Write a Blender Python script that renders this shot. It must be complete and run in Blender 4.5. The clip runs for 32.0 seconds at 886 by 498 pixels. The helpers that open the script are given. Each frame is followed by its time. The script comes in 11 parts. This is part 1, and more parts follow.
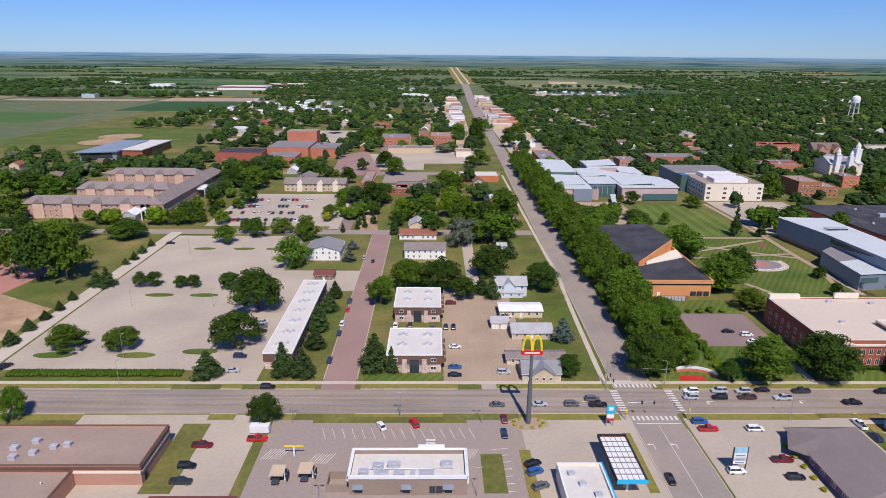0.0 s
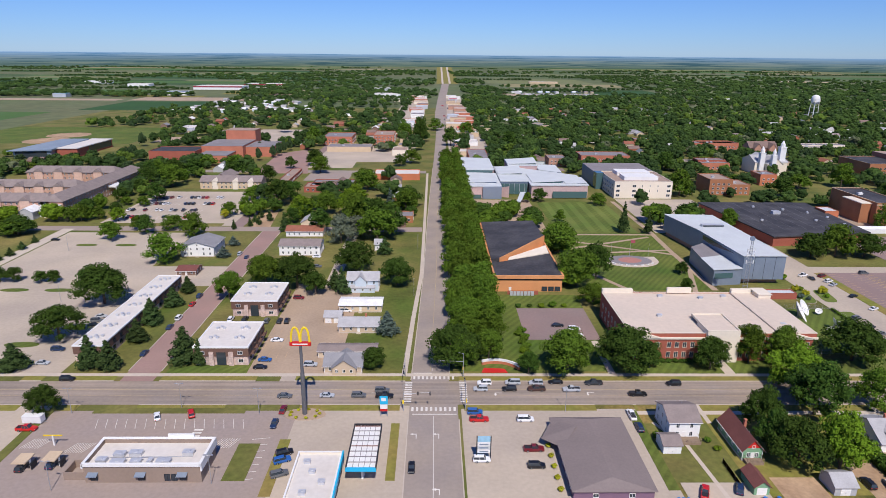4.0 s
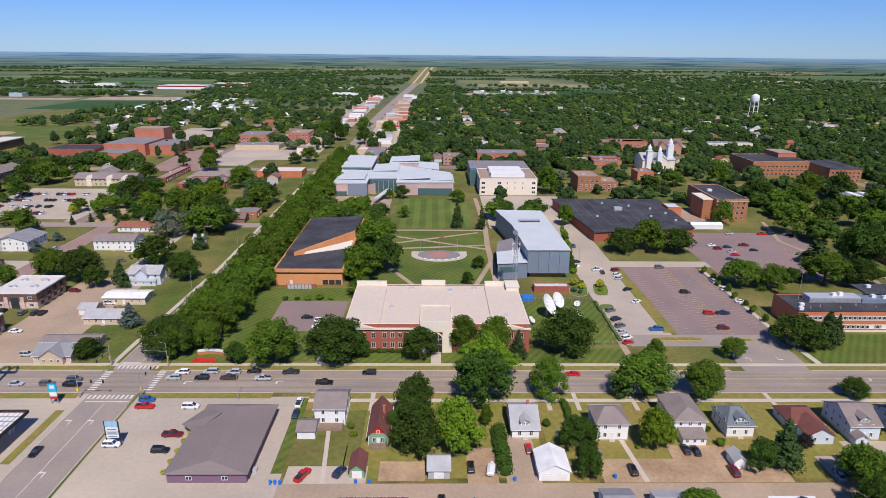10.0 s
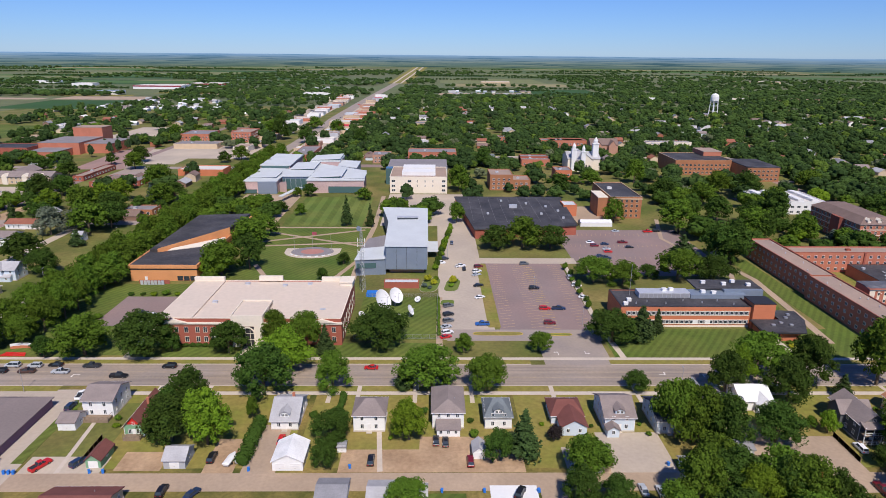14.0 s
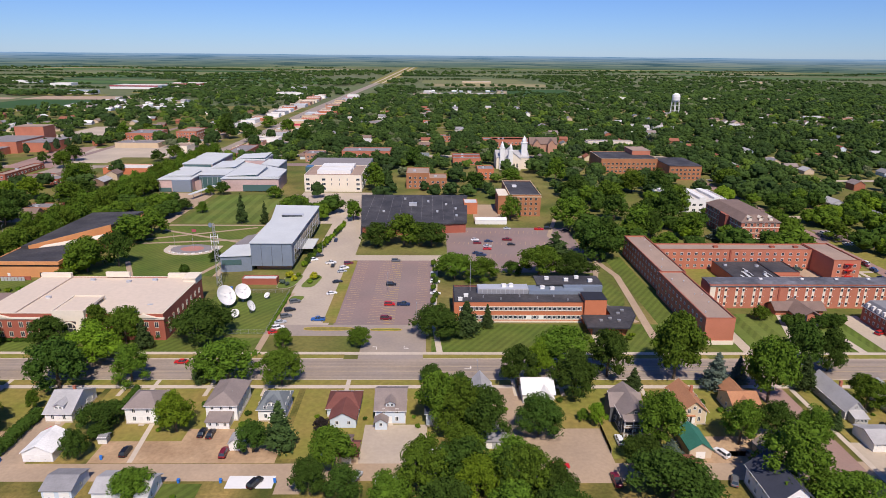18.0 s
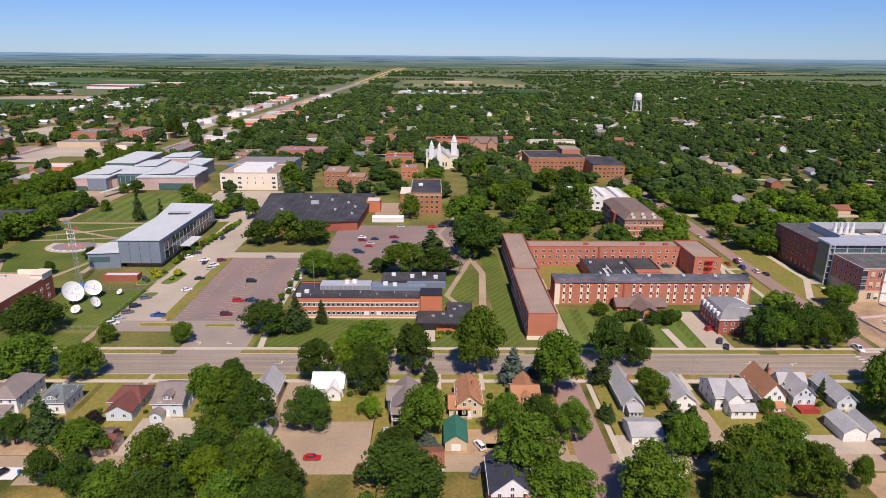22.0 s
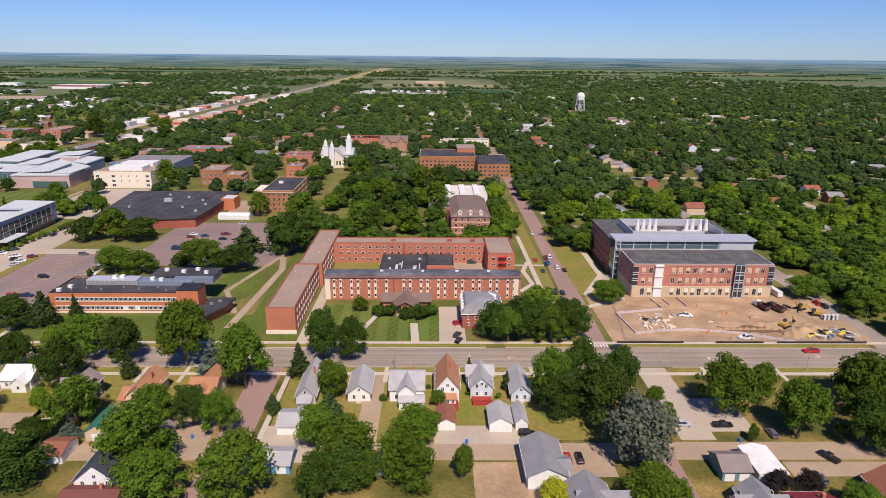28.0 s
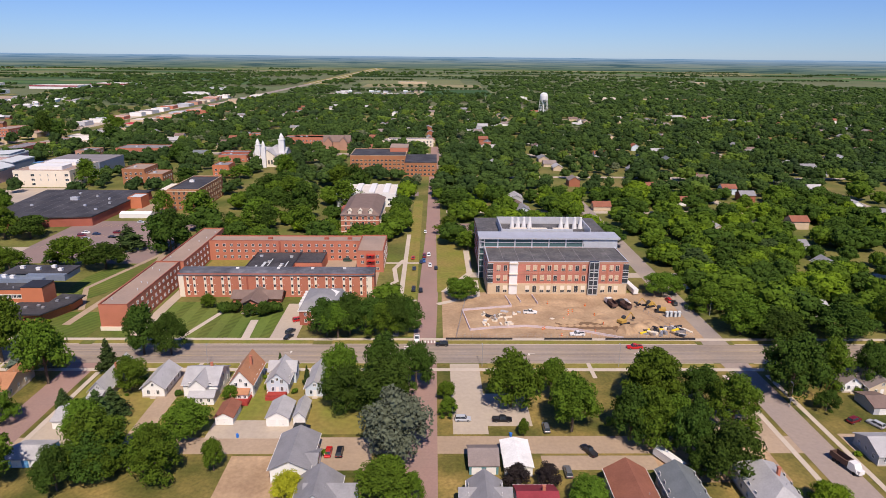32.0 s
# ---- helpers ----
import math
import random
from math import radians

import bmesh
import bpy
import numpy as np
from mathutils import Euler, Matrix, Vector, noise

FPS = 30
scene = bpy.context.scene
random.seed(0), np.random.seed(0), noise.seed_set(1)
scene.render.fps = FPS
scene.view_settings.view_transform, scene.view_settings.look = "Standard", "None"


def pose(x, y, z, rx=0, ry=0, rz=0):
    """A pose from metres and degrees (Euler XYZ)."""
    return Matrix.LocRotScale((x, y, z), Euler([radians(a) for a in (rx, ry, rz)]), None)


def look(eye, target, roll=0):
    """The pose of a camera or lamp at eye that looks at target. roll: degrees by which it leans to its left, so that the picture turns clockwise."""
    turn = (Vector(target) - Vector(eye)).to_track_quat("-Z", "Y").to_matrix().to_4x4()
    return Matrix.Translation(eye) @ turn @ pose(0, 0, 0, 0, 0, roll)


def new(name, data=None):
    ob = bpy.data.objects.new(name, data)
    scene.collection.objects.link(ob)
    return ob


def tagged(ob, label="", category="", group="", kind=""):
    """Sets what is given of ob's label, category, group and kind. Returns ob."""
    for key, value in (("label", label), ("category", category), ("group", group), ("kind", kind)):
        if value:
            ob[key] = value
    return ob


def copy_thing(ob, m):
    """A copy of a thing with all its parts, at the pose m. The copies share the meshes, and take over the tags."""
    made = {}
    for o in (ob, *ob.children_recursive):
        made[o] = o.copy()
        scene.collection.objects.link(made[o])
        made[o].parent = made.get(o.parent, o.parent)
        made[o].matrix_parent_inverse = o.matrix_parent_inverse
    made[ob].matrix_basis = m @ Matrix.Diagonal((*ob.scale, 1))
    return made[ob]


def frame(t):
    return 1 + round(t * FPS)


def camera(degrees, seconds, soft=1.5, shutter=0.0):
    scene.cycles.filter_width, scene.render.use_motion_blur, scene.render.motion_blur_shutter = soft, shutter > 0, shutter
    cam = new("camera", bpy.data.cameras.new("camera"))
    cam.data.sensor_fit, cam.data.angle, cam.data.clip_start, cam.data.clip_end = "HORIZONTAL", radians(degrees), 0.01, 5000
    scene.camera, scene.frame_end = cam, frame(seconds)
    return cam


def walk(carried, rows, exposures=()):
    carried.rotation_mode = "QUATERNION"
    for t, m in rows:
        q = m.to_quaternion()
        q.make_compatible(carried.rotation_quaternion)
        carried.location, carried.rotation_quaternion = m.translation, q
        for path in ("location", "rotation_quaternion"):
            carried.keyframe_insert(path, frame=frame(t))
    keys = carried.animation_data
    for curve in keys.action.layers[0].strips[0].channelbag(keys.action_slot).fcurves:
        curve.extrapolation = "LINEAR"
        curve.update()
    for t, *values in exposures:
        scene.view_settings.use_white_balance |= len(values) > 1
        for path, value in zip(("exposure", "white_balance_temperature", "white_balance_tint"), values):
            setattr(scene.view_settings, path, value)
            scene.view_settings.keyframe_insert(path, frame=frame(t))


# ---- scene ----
cam = camera(70.47, 32.0, 0.8)
ROWS = [
    (0.0, 0.00, 0.00, 106.00, 17.453, 0.459, -0.873),
    (1.0, 16.76, -1.06, 105.82, 17.451, 0.460, -0.874),
    (2.0, 33.62, -2.10, 105.65, 17.448, 0.460, -0.876),
    (3.0, 50.43, -3.13, 105.48, 17.445, 0.461, -0.878),
    (4.0, 67.39, -4.15, 105.32, 17.441, 0.461, -0.880),
    (5.0, 84.44, -5.15, 105.15, 17.438, 0.462, -0.881),
    (6.0, 101.44, -6.14, 104.99, 17.434, 0.463, -0.883),
    (7.0, 118.88, -7.12, 104.84, 17.430, 0.464, -0.886),
    (8.0, 136.06, -8.08, 104.69, 17.425, 0.465, -0.888),
    (9.0, 152.56, -9.03, 104.54, 17.421, 0.465, -0.890),
    (10.0, 169.06, -9.96, 104.39, 17.416, 0.466, -0.892),
    (11.0, 185.92, -10.88, 104.25, 17.411, 0.467, -0.895),
    (12.0, 203.25, -11.78, 104.11, 17.406, 0.469, -0.897),
    (13.0, 220.69, -12.68, 103.98, 17.400, 0.470, -0.900),
    (14.0, 237.71, -13.55, 103.84, 17.394, 0.471, -0.903),
    (15.0, 254.23, -14.42, 103.72, 17.388, 0.472, -0.905),
    (16.0, 270.59, -15.27, 103.59, 17.382, 0.473, -0.908),
    (17.0, 287.10, -16.10, 103.47, 17.375, 0.475, -0.911),
    (18.0, 303.65, -16.92, 103.35, 17.369, 0.476, -0.914),
    (19.0, 320.25, -17.73, 103.23, 17.362, 0.478, -0.918),
    (20.0, 336.75, -18.52, 103.12, 17.354, 0.479, -0.921),
    (21.0, 352.83, -19.30, 103.01, 17.347, 0.481, -0.924),
    (22.0, 368.96, -20.07, 102.91, 17.339, 0.482, -0.928),
    (23.0, 384.93, -20.82, 102.81, 17.331, 0.484, -0.931),
    (24.0, 401.01, -21.56, 102.71, 17.323, 0.486, -0.935),
    (25.0, 417.40, -22.28, 102.62, 17.315, 0.487, -0.939),
    (26.0, 434.02, -22.99, 102.52, 17.306, 0.489, -0.942),
    (27.0, 450.70, -23.69, 102.44, 17.297, 0.491, -0.946),
    (28.0, 467.52, -24.37, 102.35, 17.288, 0.493, -0.950),
    (29.0, 484.33, -25.04, 102.27, 17.279, 0.495, -0.954),
    (30.0, 500.36, -25.69, 102.19, 17.269, 0.497, -0.959),
    (31.0, 515.76, -26.33, 102.12, 17.259, 0.499, -0.963),
    (32.0, 531.05, -26.96, 102.05, 17.249, 0.501, -0.967),
]
# seconds, place, then the downward tilt, the roll and the yaw
walk(cam, [(t, pose(x, y, z, 0, 0, yaw) @ pose(0, 0, 0, 90 - tilt) @ pose(0, 0, 0, 0, 0, roll)) for t, x, y, z, tilt, roll, yaw in ROWS],
     exposures=[(0.0, -0.05, 6250, 9), (13.0, -0.03, 6300, 9), (20.0, 0.03, 6850, 11), (32.0, 0.04, 6950, 12)])

# ---- daylight ----
world = bpy.data.worlds.new("world")
scene.world = world
world.use_nodes = True
wn = world.node_tree.nodes
sky = wn.new("ShaderNodeTexSky")
sky.sky_type, sky.sun_disc = "NISHITA", False
sky.sun_elevation, sky.sun_rotation = radians(51.5), radians(170)
sky.altitude, sky.air_density, sky.dust_density, sky.ozone_density = 400, 1.0, 0.0, 2.6
wn["Background"].inputs["Strength"].default_value = 0.068
tone = wn.new("ShaderNodeMix")
tone.data_type, tone.blend_type = "RGBA", "MULTIPLY"
tone.inputs["Factor"].default_value = 1.0
tone.inputs["B"].default_value = (0.615, 0.905, 1.66, 1)
world.node_tree.links.new(sky.outputs["Color"], tone.inputs["A"])
world.node_tree.links.new(tone.outputs["Result"], wn["Background"].inputs["Color"])
sun = new("sun", bpy.data.lights.new("sun", "SUN"))
sun.data.energy, sun.data.angle, sun.data.color = 4.85, radians(0.53), (1.0, 0.905, 0.845)
sun.matrix_world = look((3.5, -19.5, 25.0), (0, 0, 0))
scene.view_settings.exposure = 0.0

# ---- materials ----
def mat(name, col, rough=0.85, var=0.12, big=0.06, fine=1.2, bump=0.0, metal=0.0, rand=0.0, island=0.0, spec=0.3, tint=None, tint_big=0.03, hue=0.0):
    """A plain surface with drift at two scales; rand and island vary it from object to object or piece to piece;
    tint is a second colour that shows in large soft patches."""
    m = bpy.data.materials.new(name)
    m.use_nodes = True
    nt = m.node_tree
    N, K = nt.nodes.new, nt.links.new
    b = nt.nodes["Principled BSDF"]
    b.inputs["Roughness"].default_value, b.inputs["Metallic"].default_value = rough, metal
    b.inputs["Specular IOR Level"].default_value = spec
    geo = N("ShaderNodeNewGeometry")

    def cloud(scale, lo, hi, detail=4.0):
        n, r = N("ShaderNodeTexNoise"), N("ShaderNodeMapRange")
        n.inputs["Scale"].default_value, n.inputs["Detail"].default_value = scale, detail
        K(geo.outputs["Position"], n.inputs["Vector"])
        r.inputs["From Min"].default_value, r.inputs["From Max"].default_value = 0.3, 0.7
        r.inputs["To Min"].default_value, r.inputs["To Max"].default_value = lo, hi
        K(n.outputs["Fac"], r.inputs["Value"])
        return r.outputs["Result"], n.outputs["Fac"]

    def times(a, c):
        x = N("ShaderNodeMath")
        x.operation = "MULTIPLY"
        K(a, x.inputs[0])
        K(c, x.inputs[1])
        return x.outputs[0]

    v1, _ = cloud(big, 1 - var, 1 + var)
    v2, raw = cloud(fine, 1 - var * 0.8, 1 + var * 0.8)
    v = times(v1, v2)
    hsv = N("ShaderNodeHueSaturation")
    hsv.inputs["Color"].default_value = (*col, 1)
    if tint:
        mix = N("ShaderNodeMix")
        mix.data_type = "RGBA"
        f, _ = cloud(tint_big, 0.0, 1.0, 6.0)
        K(f, mix.inputs["Factor"])
        mix.inputs["A"].default_value, mix.inputs["B"].default_value = (*col, 1), (*tint, 1)
        K(mix.outputs["Result"], hsv.inputs["Color"])
    for amount, sock in ((rand, "obj"), (island, "isl")):
        if amount:
            src = N("ShaderNodeObjectInfo").outputs["Random"] if sock == "obj" else geo.outputs["Random Per Island"]
            r = N("ShaderNodeMapRange")
            r.inputs["To Min"].default_value, r.inputs["To Max"].default_value = 1 - amount, 1 + amount
            K(src, r.inputs["Value"])
            v = times(v, r.outputs["Result"])
            if hue and sock == "obj":
                h = N("ShaderNodeMapRange")
                h.inputs["To Min"].default_value, h.inputs["To Max"].default_value = 0.5 - hue, 0.5 + hue * 0.6
                K(src, h.inputs["Value"])
                K(h.outputs["Result"], hsv.inputs["Hue"])
    K(v, hsv.inputs["Value"])
    K(hsv.outputs["Color"], b.inputs["Base Color"])
    if bump:
        bp = N("ShaderNodeBump")
        bp.inputs["Strength"].default_value, bp.inputs["Distance"].default_value = bump, 0.1
        K(raw, bp.inputs["Height"])
        K(bp.outputs["Normal"], b.inputs["Normal"])
    return m


def glassy(name, col, rough=0.08):
    m = bpy.data.materials.new(name)
    m.use_nodes = True
    b = m.node_tree.nodes["Principled BSDF"]
    b.inputs["Base Color"].default_value = (*col, 1)
    b.inputs["Roughness"].default_value, b.inputs["Specular IOR Level"].default_value = rough, 0.6
    return m


def streaks(m, stretch, lo, hi):
    """Lengthwise streaks over a material: wear along a road, the bands that a mower leaves."""
    nt = m.node_tree
    N, K = nt.nodes.new, nt.links.new
    hsv = next(n for n in nt.nodes if n.type == "HUE_SAT")
    old = hsv.inputs["Value"].links[0].from_socket
    geo, sc, tex, r, mul = N("ShaderNodeNewGeometry"), N("ShaderNodeVectorMath"), N("ShaderNodeTexNoise"), N("ShaderNodeMapRange"), N("ShaderNodeMath")
    sc.operation, mul.operation = "MULTIPLY", "MULTIPLY"
    sc.inputs[1].default_value = stretch
    K(geo.outputs["Position"], sc.inputs[0])
    K(sc.outputs[0], tex.inputs["Vector"])
    tex.inputs["Scale"].default_value, tex.inputs["Detail"].default_value = 1.0, 3.0
    r.inputs["From Min"].default_value, r.inputs["From Max"].default_value = 0.35, 0.65
    r.inputs["To Min"].default_value, r.inputs["To Max"].default_value = lo, hi
    K(tex.outputs["Fac"], r.inputs["Value"])
    K(old, mul.inputs[0])
    K(r.outputs["Result"], mul.inputs[1])
    K(mul.outputs[0], hsv.inputs["Value"])
    return m


def mown(m, width, turn, lo, hi):
    """Alternate bands left by a mower, width metres wide, at an angle to the street."""
    nt = m.node_tree
    N, K = nt.nodes.new, nt.links.new
    hsv = next(n for n in nt.nodes if n.type == "HUE_SAT")
    old = hsv.inputs["Value"].links[0].from_socket
    geo, rot, tex, r, mul = N("ShaderNodeNewGeometry"), N("ShaderNodeMapping"), N("ShaderNodeTexWave"), N("ShaderNodeMapRange"), N("ShaderNodeMath")
    mul.operation = "MULTIPLY"
    rot.inputs["Rotation"].default_value = (0, 0, math.radians(turn))
    K(geo.outputs["Position"], rot.inputs["Vector"])
    K(rot.outputs["Vector"], tex.inputs["Vector"])
    tex.inputs["Scale"].default_value, tex.inputs["Distortion"].default_value = 0.314 / (2 * width) * 1.0, 0.6
    r.inputs["From Min"].default_value, r.inputs["From Max"].default_value = 0.25, 0.75
    r.inputs["To Min"].default_value, r.inputs["To Max"].default_value = lo, hi
    K(tex.outputs["Fac"], r.inputs["Value"])
    K(old, mul.inputs[0])
    K(r.outputs["Result"], mul.inputs[1])
    K(mul.outputs[0], hsv.inputs["Value"])
    return m


M = {}
M["grass"] = mat("mown_grass", (0.082, 0.116, 0.017), 0.95, 0.22, 0.05, 0.6, tint=(0.205, 0.165, 0.052), tint_big=0.03)
M["garden"] = mat("dry_garden_grass", (0.072, 0.094, 0.013), 0.95, 0.28, 0.07, 1.1, tint=(0.245, 0.170, 0.053), tint_big=0.07)
M["lawn"] = mat("green_lawn", (0.070, 0.116, 0.015), 0.95, 0.16, 0.05, 0.7, tint=(0.130, 0.150, 0.028), tint_big=0.04)
mown(M["lawn"], 1.3, 35, 0.88, 1.12)
M["lawn_pale"] = mat("green_lawn_pale", (0.105, 0.162, 0.026), 0.95, 0.12, 0.05, 0.7, tint=(0.155, 0.18, 0.038), tint_big=0.04)
M["dry"] = mat("dry_grass", (0.315, 0.235, 0.068), 0.95, 0.2, 0.06, 0.6, tint=(0.135, 0.155, 0.022), tint_big=0.06)
M["land"] = mat("farm_land", (0.085, 0.125, 0.045), 0.97, 0.2, 0.004, 0.05, tint=(0.15, 0.155, 0.075), tint_big=0.0022)
M["corn"] = mat("corn_field", (0.035, 0.085, 0.022), 0.97, 0.1, 0.01, 0.1)
M["wheat"] = mat("stubble_field", (0.27, 0.235, 0.115), 0.97, 0.1, 0.01, 0.1)
M["crop"] = mat("bean_field", (0.070, 0.135, 0.032), 0.97, 0.1, 0.01, 0.1)
M["stubble"] = mat("hay_field", (0.17, 0.185, 0.075), 0.97, 0.1, 0.01, 0.1)
M["asphalt"] = mat("worn_asphalt", (0.345, 0.283, 0.226), 0.9, 0.07, 0.05, 0.9, tint=(0.285, 0.240, 0.21), tint_big=0.08)
M["street"] = streaks(mat("worn_street_asphalt", (0.325, 0.258, 0.194), 0.9, 0.09, 0.05, 0.9, tint=(0.285, 0.238, 0.20), tint_big=0.08), (0.015, 0.55, 0.0), 0.84, 1.12)
M["concrete"] = mat("pale_concrete", (0.50, 0.415, 0.312), 0.9, 0.07, 0.04, 0.8, tint=(0.40, 0.335, 0.27), tint_big=0.03)
M["walkway"] = mat("pavement_concrete", (0.53, 0.45, 0.36), 0.9, 0.06, 0.1, 0.8)
M["kerb"] = mat("kerb_concrete", (0.50, 0.43, 0.35), 0.9, 0.06, 0.1, 0.8)
M["brickroad"] = mat("brick_paving", (0.345, 0.215, 0.178), 0.9, 0.08, 0.05, 1.4, tint=(0.295, 0.200, 0.168), tint_big=0.06)
M["lotred"] = mat("red_asphalt", (0.275, 0.19, 0.168), 0.9, 0.08, 0.04, 1.0, tint=(0.235, 0.18, 0.165), tint_big=0.05)
M["bricknew"] = mat("new_pink_brick", (0.47, 0.185, 0.135), 0.9, 0.1, 0.2, 2.5)
M["roofweather"] = mat("weathered_dark_roof", (0.082, 0.082, 0.086), 0.85, 0.22, 0.15, 0.8, tint=(0.14, 0.13, 0.125), tint_big=0.2)
M["dirt"] = mat("bare_earth", (0.47, 0.325, 0.195), 0.97, 0.16, 0.08, 0.9, bump=0.5, tint=(0.33, 0.215, 0.125), tint_big=0.11)
M["gravel"] = mat("gravel_lane", (0.42, 0.31, 0.21), 0.95, 0.1, 0.06, 1.0, tint=(0.36, 0.27, 0.19), tint_big=0.05)
M["track"] = mat("red_track", (0.42, 0.20, 0.16), 0.9, 0.07)
M["baymark"] = mat("worn_bay_paint", (0.50, 0.34, 0.19), 0.8, 0.15, 0.3, 2.0)
M["taupe"] = mat("taupe_panel", (0.285, 0.215, 0.165), 0.85, 0.06)
M["lotpink"] = mat("pink_concrete", (0.370, 0.292, 0.236), 0.9, 0.09, 0.05, 0.9, tint=(0.29, 0.235, 0.205), tint_big=0.05)
M["mark"] = mat("road_paint", (0.66, 0.62, 0.55), 0.7, 0.12, 0.3, 2.0)
M["faded"] = mat("faded_yellow_paint", (0.42, 0.33, 0.19), 0.8, 0.2, 0.3, 2.0)
M["yellow"] = mat("yellow_paint", (0.62, 0.42, 0.08), 0.7, 0.15, 0.3, 2.0)
M["white"] = mat("white_paint", (0.74, 0.73, 0.70), 0.6, 0.03, 0.2, 1.0)
M["brick"] = mat("red_brick", (0.45, 0.165, 0.10), 0.9, 0.09, 0.15, 3.0, bump=0.1)
M["brickdk"] = mat("dark_brick", (0.33, 0.10, 0.065), 0.9, 0.1, 0.15, 3.0)
M["brickor"] = mat("orange_brick", (0.52, 0.175, 0.085), 0.9, 0.07, 0.15, 3.0)
M["brickamber"] = mat("amber_brick", (0.62, 0.285, 0.115), 0.9, 0.07, 0.15, 3.0)
M["digger"] = mat("dusty_yellow_paint", (0.48, 0.30, 0.07), 0.7, 0.15, 0.4, 1.5)
M["brickpk"] = mat("pink_brick", (0.43, 0.24, 0.165), 0.9, 0.07, 0.15, 3.0)
M["brickbr"] = mat("brown_brick", (0.36, 0.155, 0.075), 0.9, 0.1, 0.15, 3.0)
M["tan"] = mat("tan_stone", (0.56, 0.43, 0.285), 0.9, 0.06, 0.2, 2.0)
M["cream"] = mat("cream_concrete", (0.74, 0.655, 0.525), 0.85, 0.04, 0.1, 1.0)
M["stone"] = mat("rubble_stone", (0.56, 0.42, 0.355), 0.9, 0.28, 0.3, 1.6, bump=0.3)
M["bark_brown"] = mat("brown_fascia", (0.15, 0.085, 0.062), 0.85, 0.08)
M["metal"] = mat("pale_metal", (0.55, 0.56, 0.58), 0.45, 0.05, 0.2, 1.0, metal=0.3)
M["steel"] = mat("blue_grey_panel", (0.23, 0.275, 0.335), 0.5, 0.05, 0.2, 1.0, metal=0.25)
M["zinc"] = mat("zinc_roof", (0.56, 0.585, 0.575), 0.6, 0.05, 0.1, 1.0)
M["roofwhite"] = mat("white_membrane", (0.70, 0.66, 0.60), 0.8, 0.06, 0.12, 0.7, tint=(0.58, 0.53, 0.465), tint_big=0.12)
M["roofpink"] = mat("beige_membrane", (0.66, 0.545, 0.435), 0.85, 0.05, 0.08, 0.6, tint=(0.575, 0.48, 0.385), tint_big=0.08)
M["roofblack"] = mat("black_membrane", (0.040, 0.039, 0.042), 0.75, 0.25, 0.12, 0.8, tint=(0.078, 0.074, 0.076), tint_big=0.1)
M["rooftan"] = mat("gravel_roof", (0.37, 0.265, 0.20), 0.95, 0.07, 0.1, 1.2, tint=(0.31, 0.235, 0.19), tint_big=0.06)
M["roofgrey"] = mat("grey_roof", (0.235, 0.215, 0.215), 0.9, 0.1, 0.1, 1.2)
M["dark"] = mat("dark_trim", (0.03, 0.03, 0.034), 0.6, 0.1)
M["trim"] = mat("white_trim", (0.76, 0.74, 0.70), 0.6, 0.03)
M["red"] = mat("bright_red", (0.55, 0.025, 0.02), 0.5, 0.05)
M["orange"] = mat("safety_orange", (0.70, 0.16, 0.02), 0.6, 0.05)
M["gold"] = mat("sign_yellow", (0.82, 0.60, 0.03), 0.45, 0.03)
M["cyan"] = mat("sign_blue", (0.03, 0.42, 0.66), 0.45, 0.04)
M["teal"] = mat("teal_fascia", (0.045, 0.30, 0.30), 0.5, 0.05)
M["blue"] = mat("bin_blue", (0.03, 0.17, 0.55), 0.5, 0.05)
M["reddeck"] = mat("red_stained_timber", (0.34, 0.045, 0.035), 0.8, 0.12)
M["wood"] = mat("weathered_wood", (0.26, 0.19, 0.13), 0.9, 0.15)
M["bark"] = mat("bark", (0.115, 0.085, 0.06), 0.95, 0.2, 0.5, 4.0)
M["glass"] = glassy("window_glass", (0.035, 0.045, 0.055))
M["glassgreen"] = glassy("green_glass", (0.07, 0.13, 0.13))
M["tyre"] = mat("rubber", (0.02, 0.02, 0.02), 0.85, 0.05)
M["galv"] = mat("galvanised_steel", (0.42, 0.42, 0.43), 0.5, 0.05, metal=0.5)


def leafy(name, col, hue=0.012):
    return mat(name, col, 0.9, 0.12, 0.1, 0.5, rand=0.20, island=0.16, spec=0.05, hue=hue)


M["leaf"] = leafy("leaf_green", (0.074, 0.128, 0.013))
M["leafdk"] = leafy("leaf_dark", (0.042, 0.078, 0.012))
M["leaflime"] = leafy("leaf_lime", (0.112, 0.184, 0.013))
M["leafyel"] = leafy("leaf_yellow", (0.30, 0.30, 0.02))
M["needle"] = leafy("needle_green", (0.046, 0.076, 0.022))
M["needleblue"] = leafy("needle_blue", (0.085, 0.115, 0.088))
M["leafgrey"] = leafy("leaf_silver", (0.115, 0.135, 0.088))
M["leafpur"] = leafy("leaf_purple", (0.035, 0.028, 0.026))


for key, col in (("wood_green", (0.051, 0.088, 0.021)), ("wood_dark", (0.035, 0.063, 0.018)), ("wood_lime", (0.084, 0.132, 0.021)), ("wood_needle", (0.036, 0.060, 0.023)), ("wood_grey", (0.115, 0.135, 0.068))):
    M[key] = mat(key, col, 0.9, 0.16, 0.05, 0.45, island=0.12, spec=0.03)


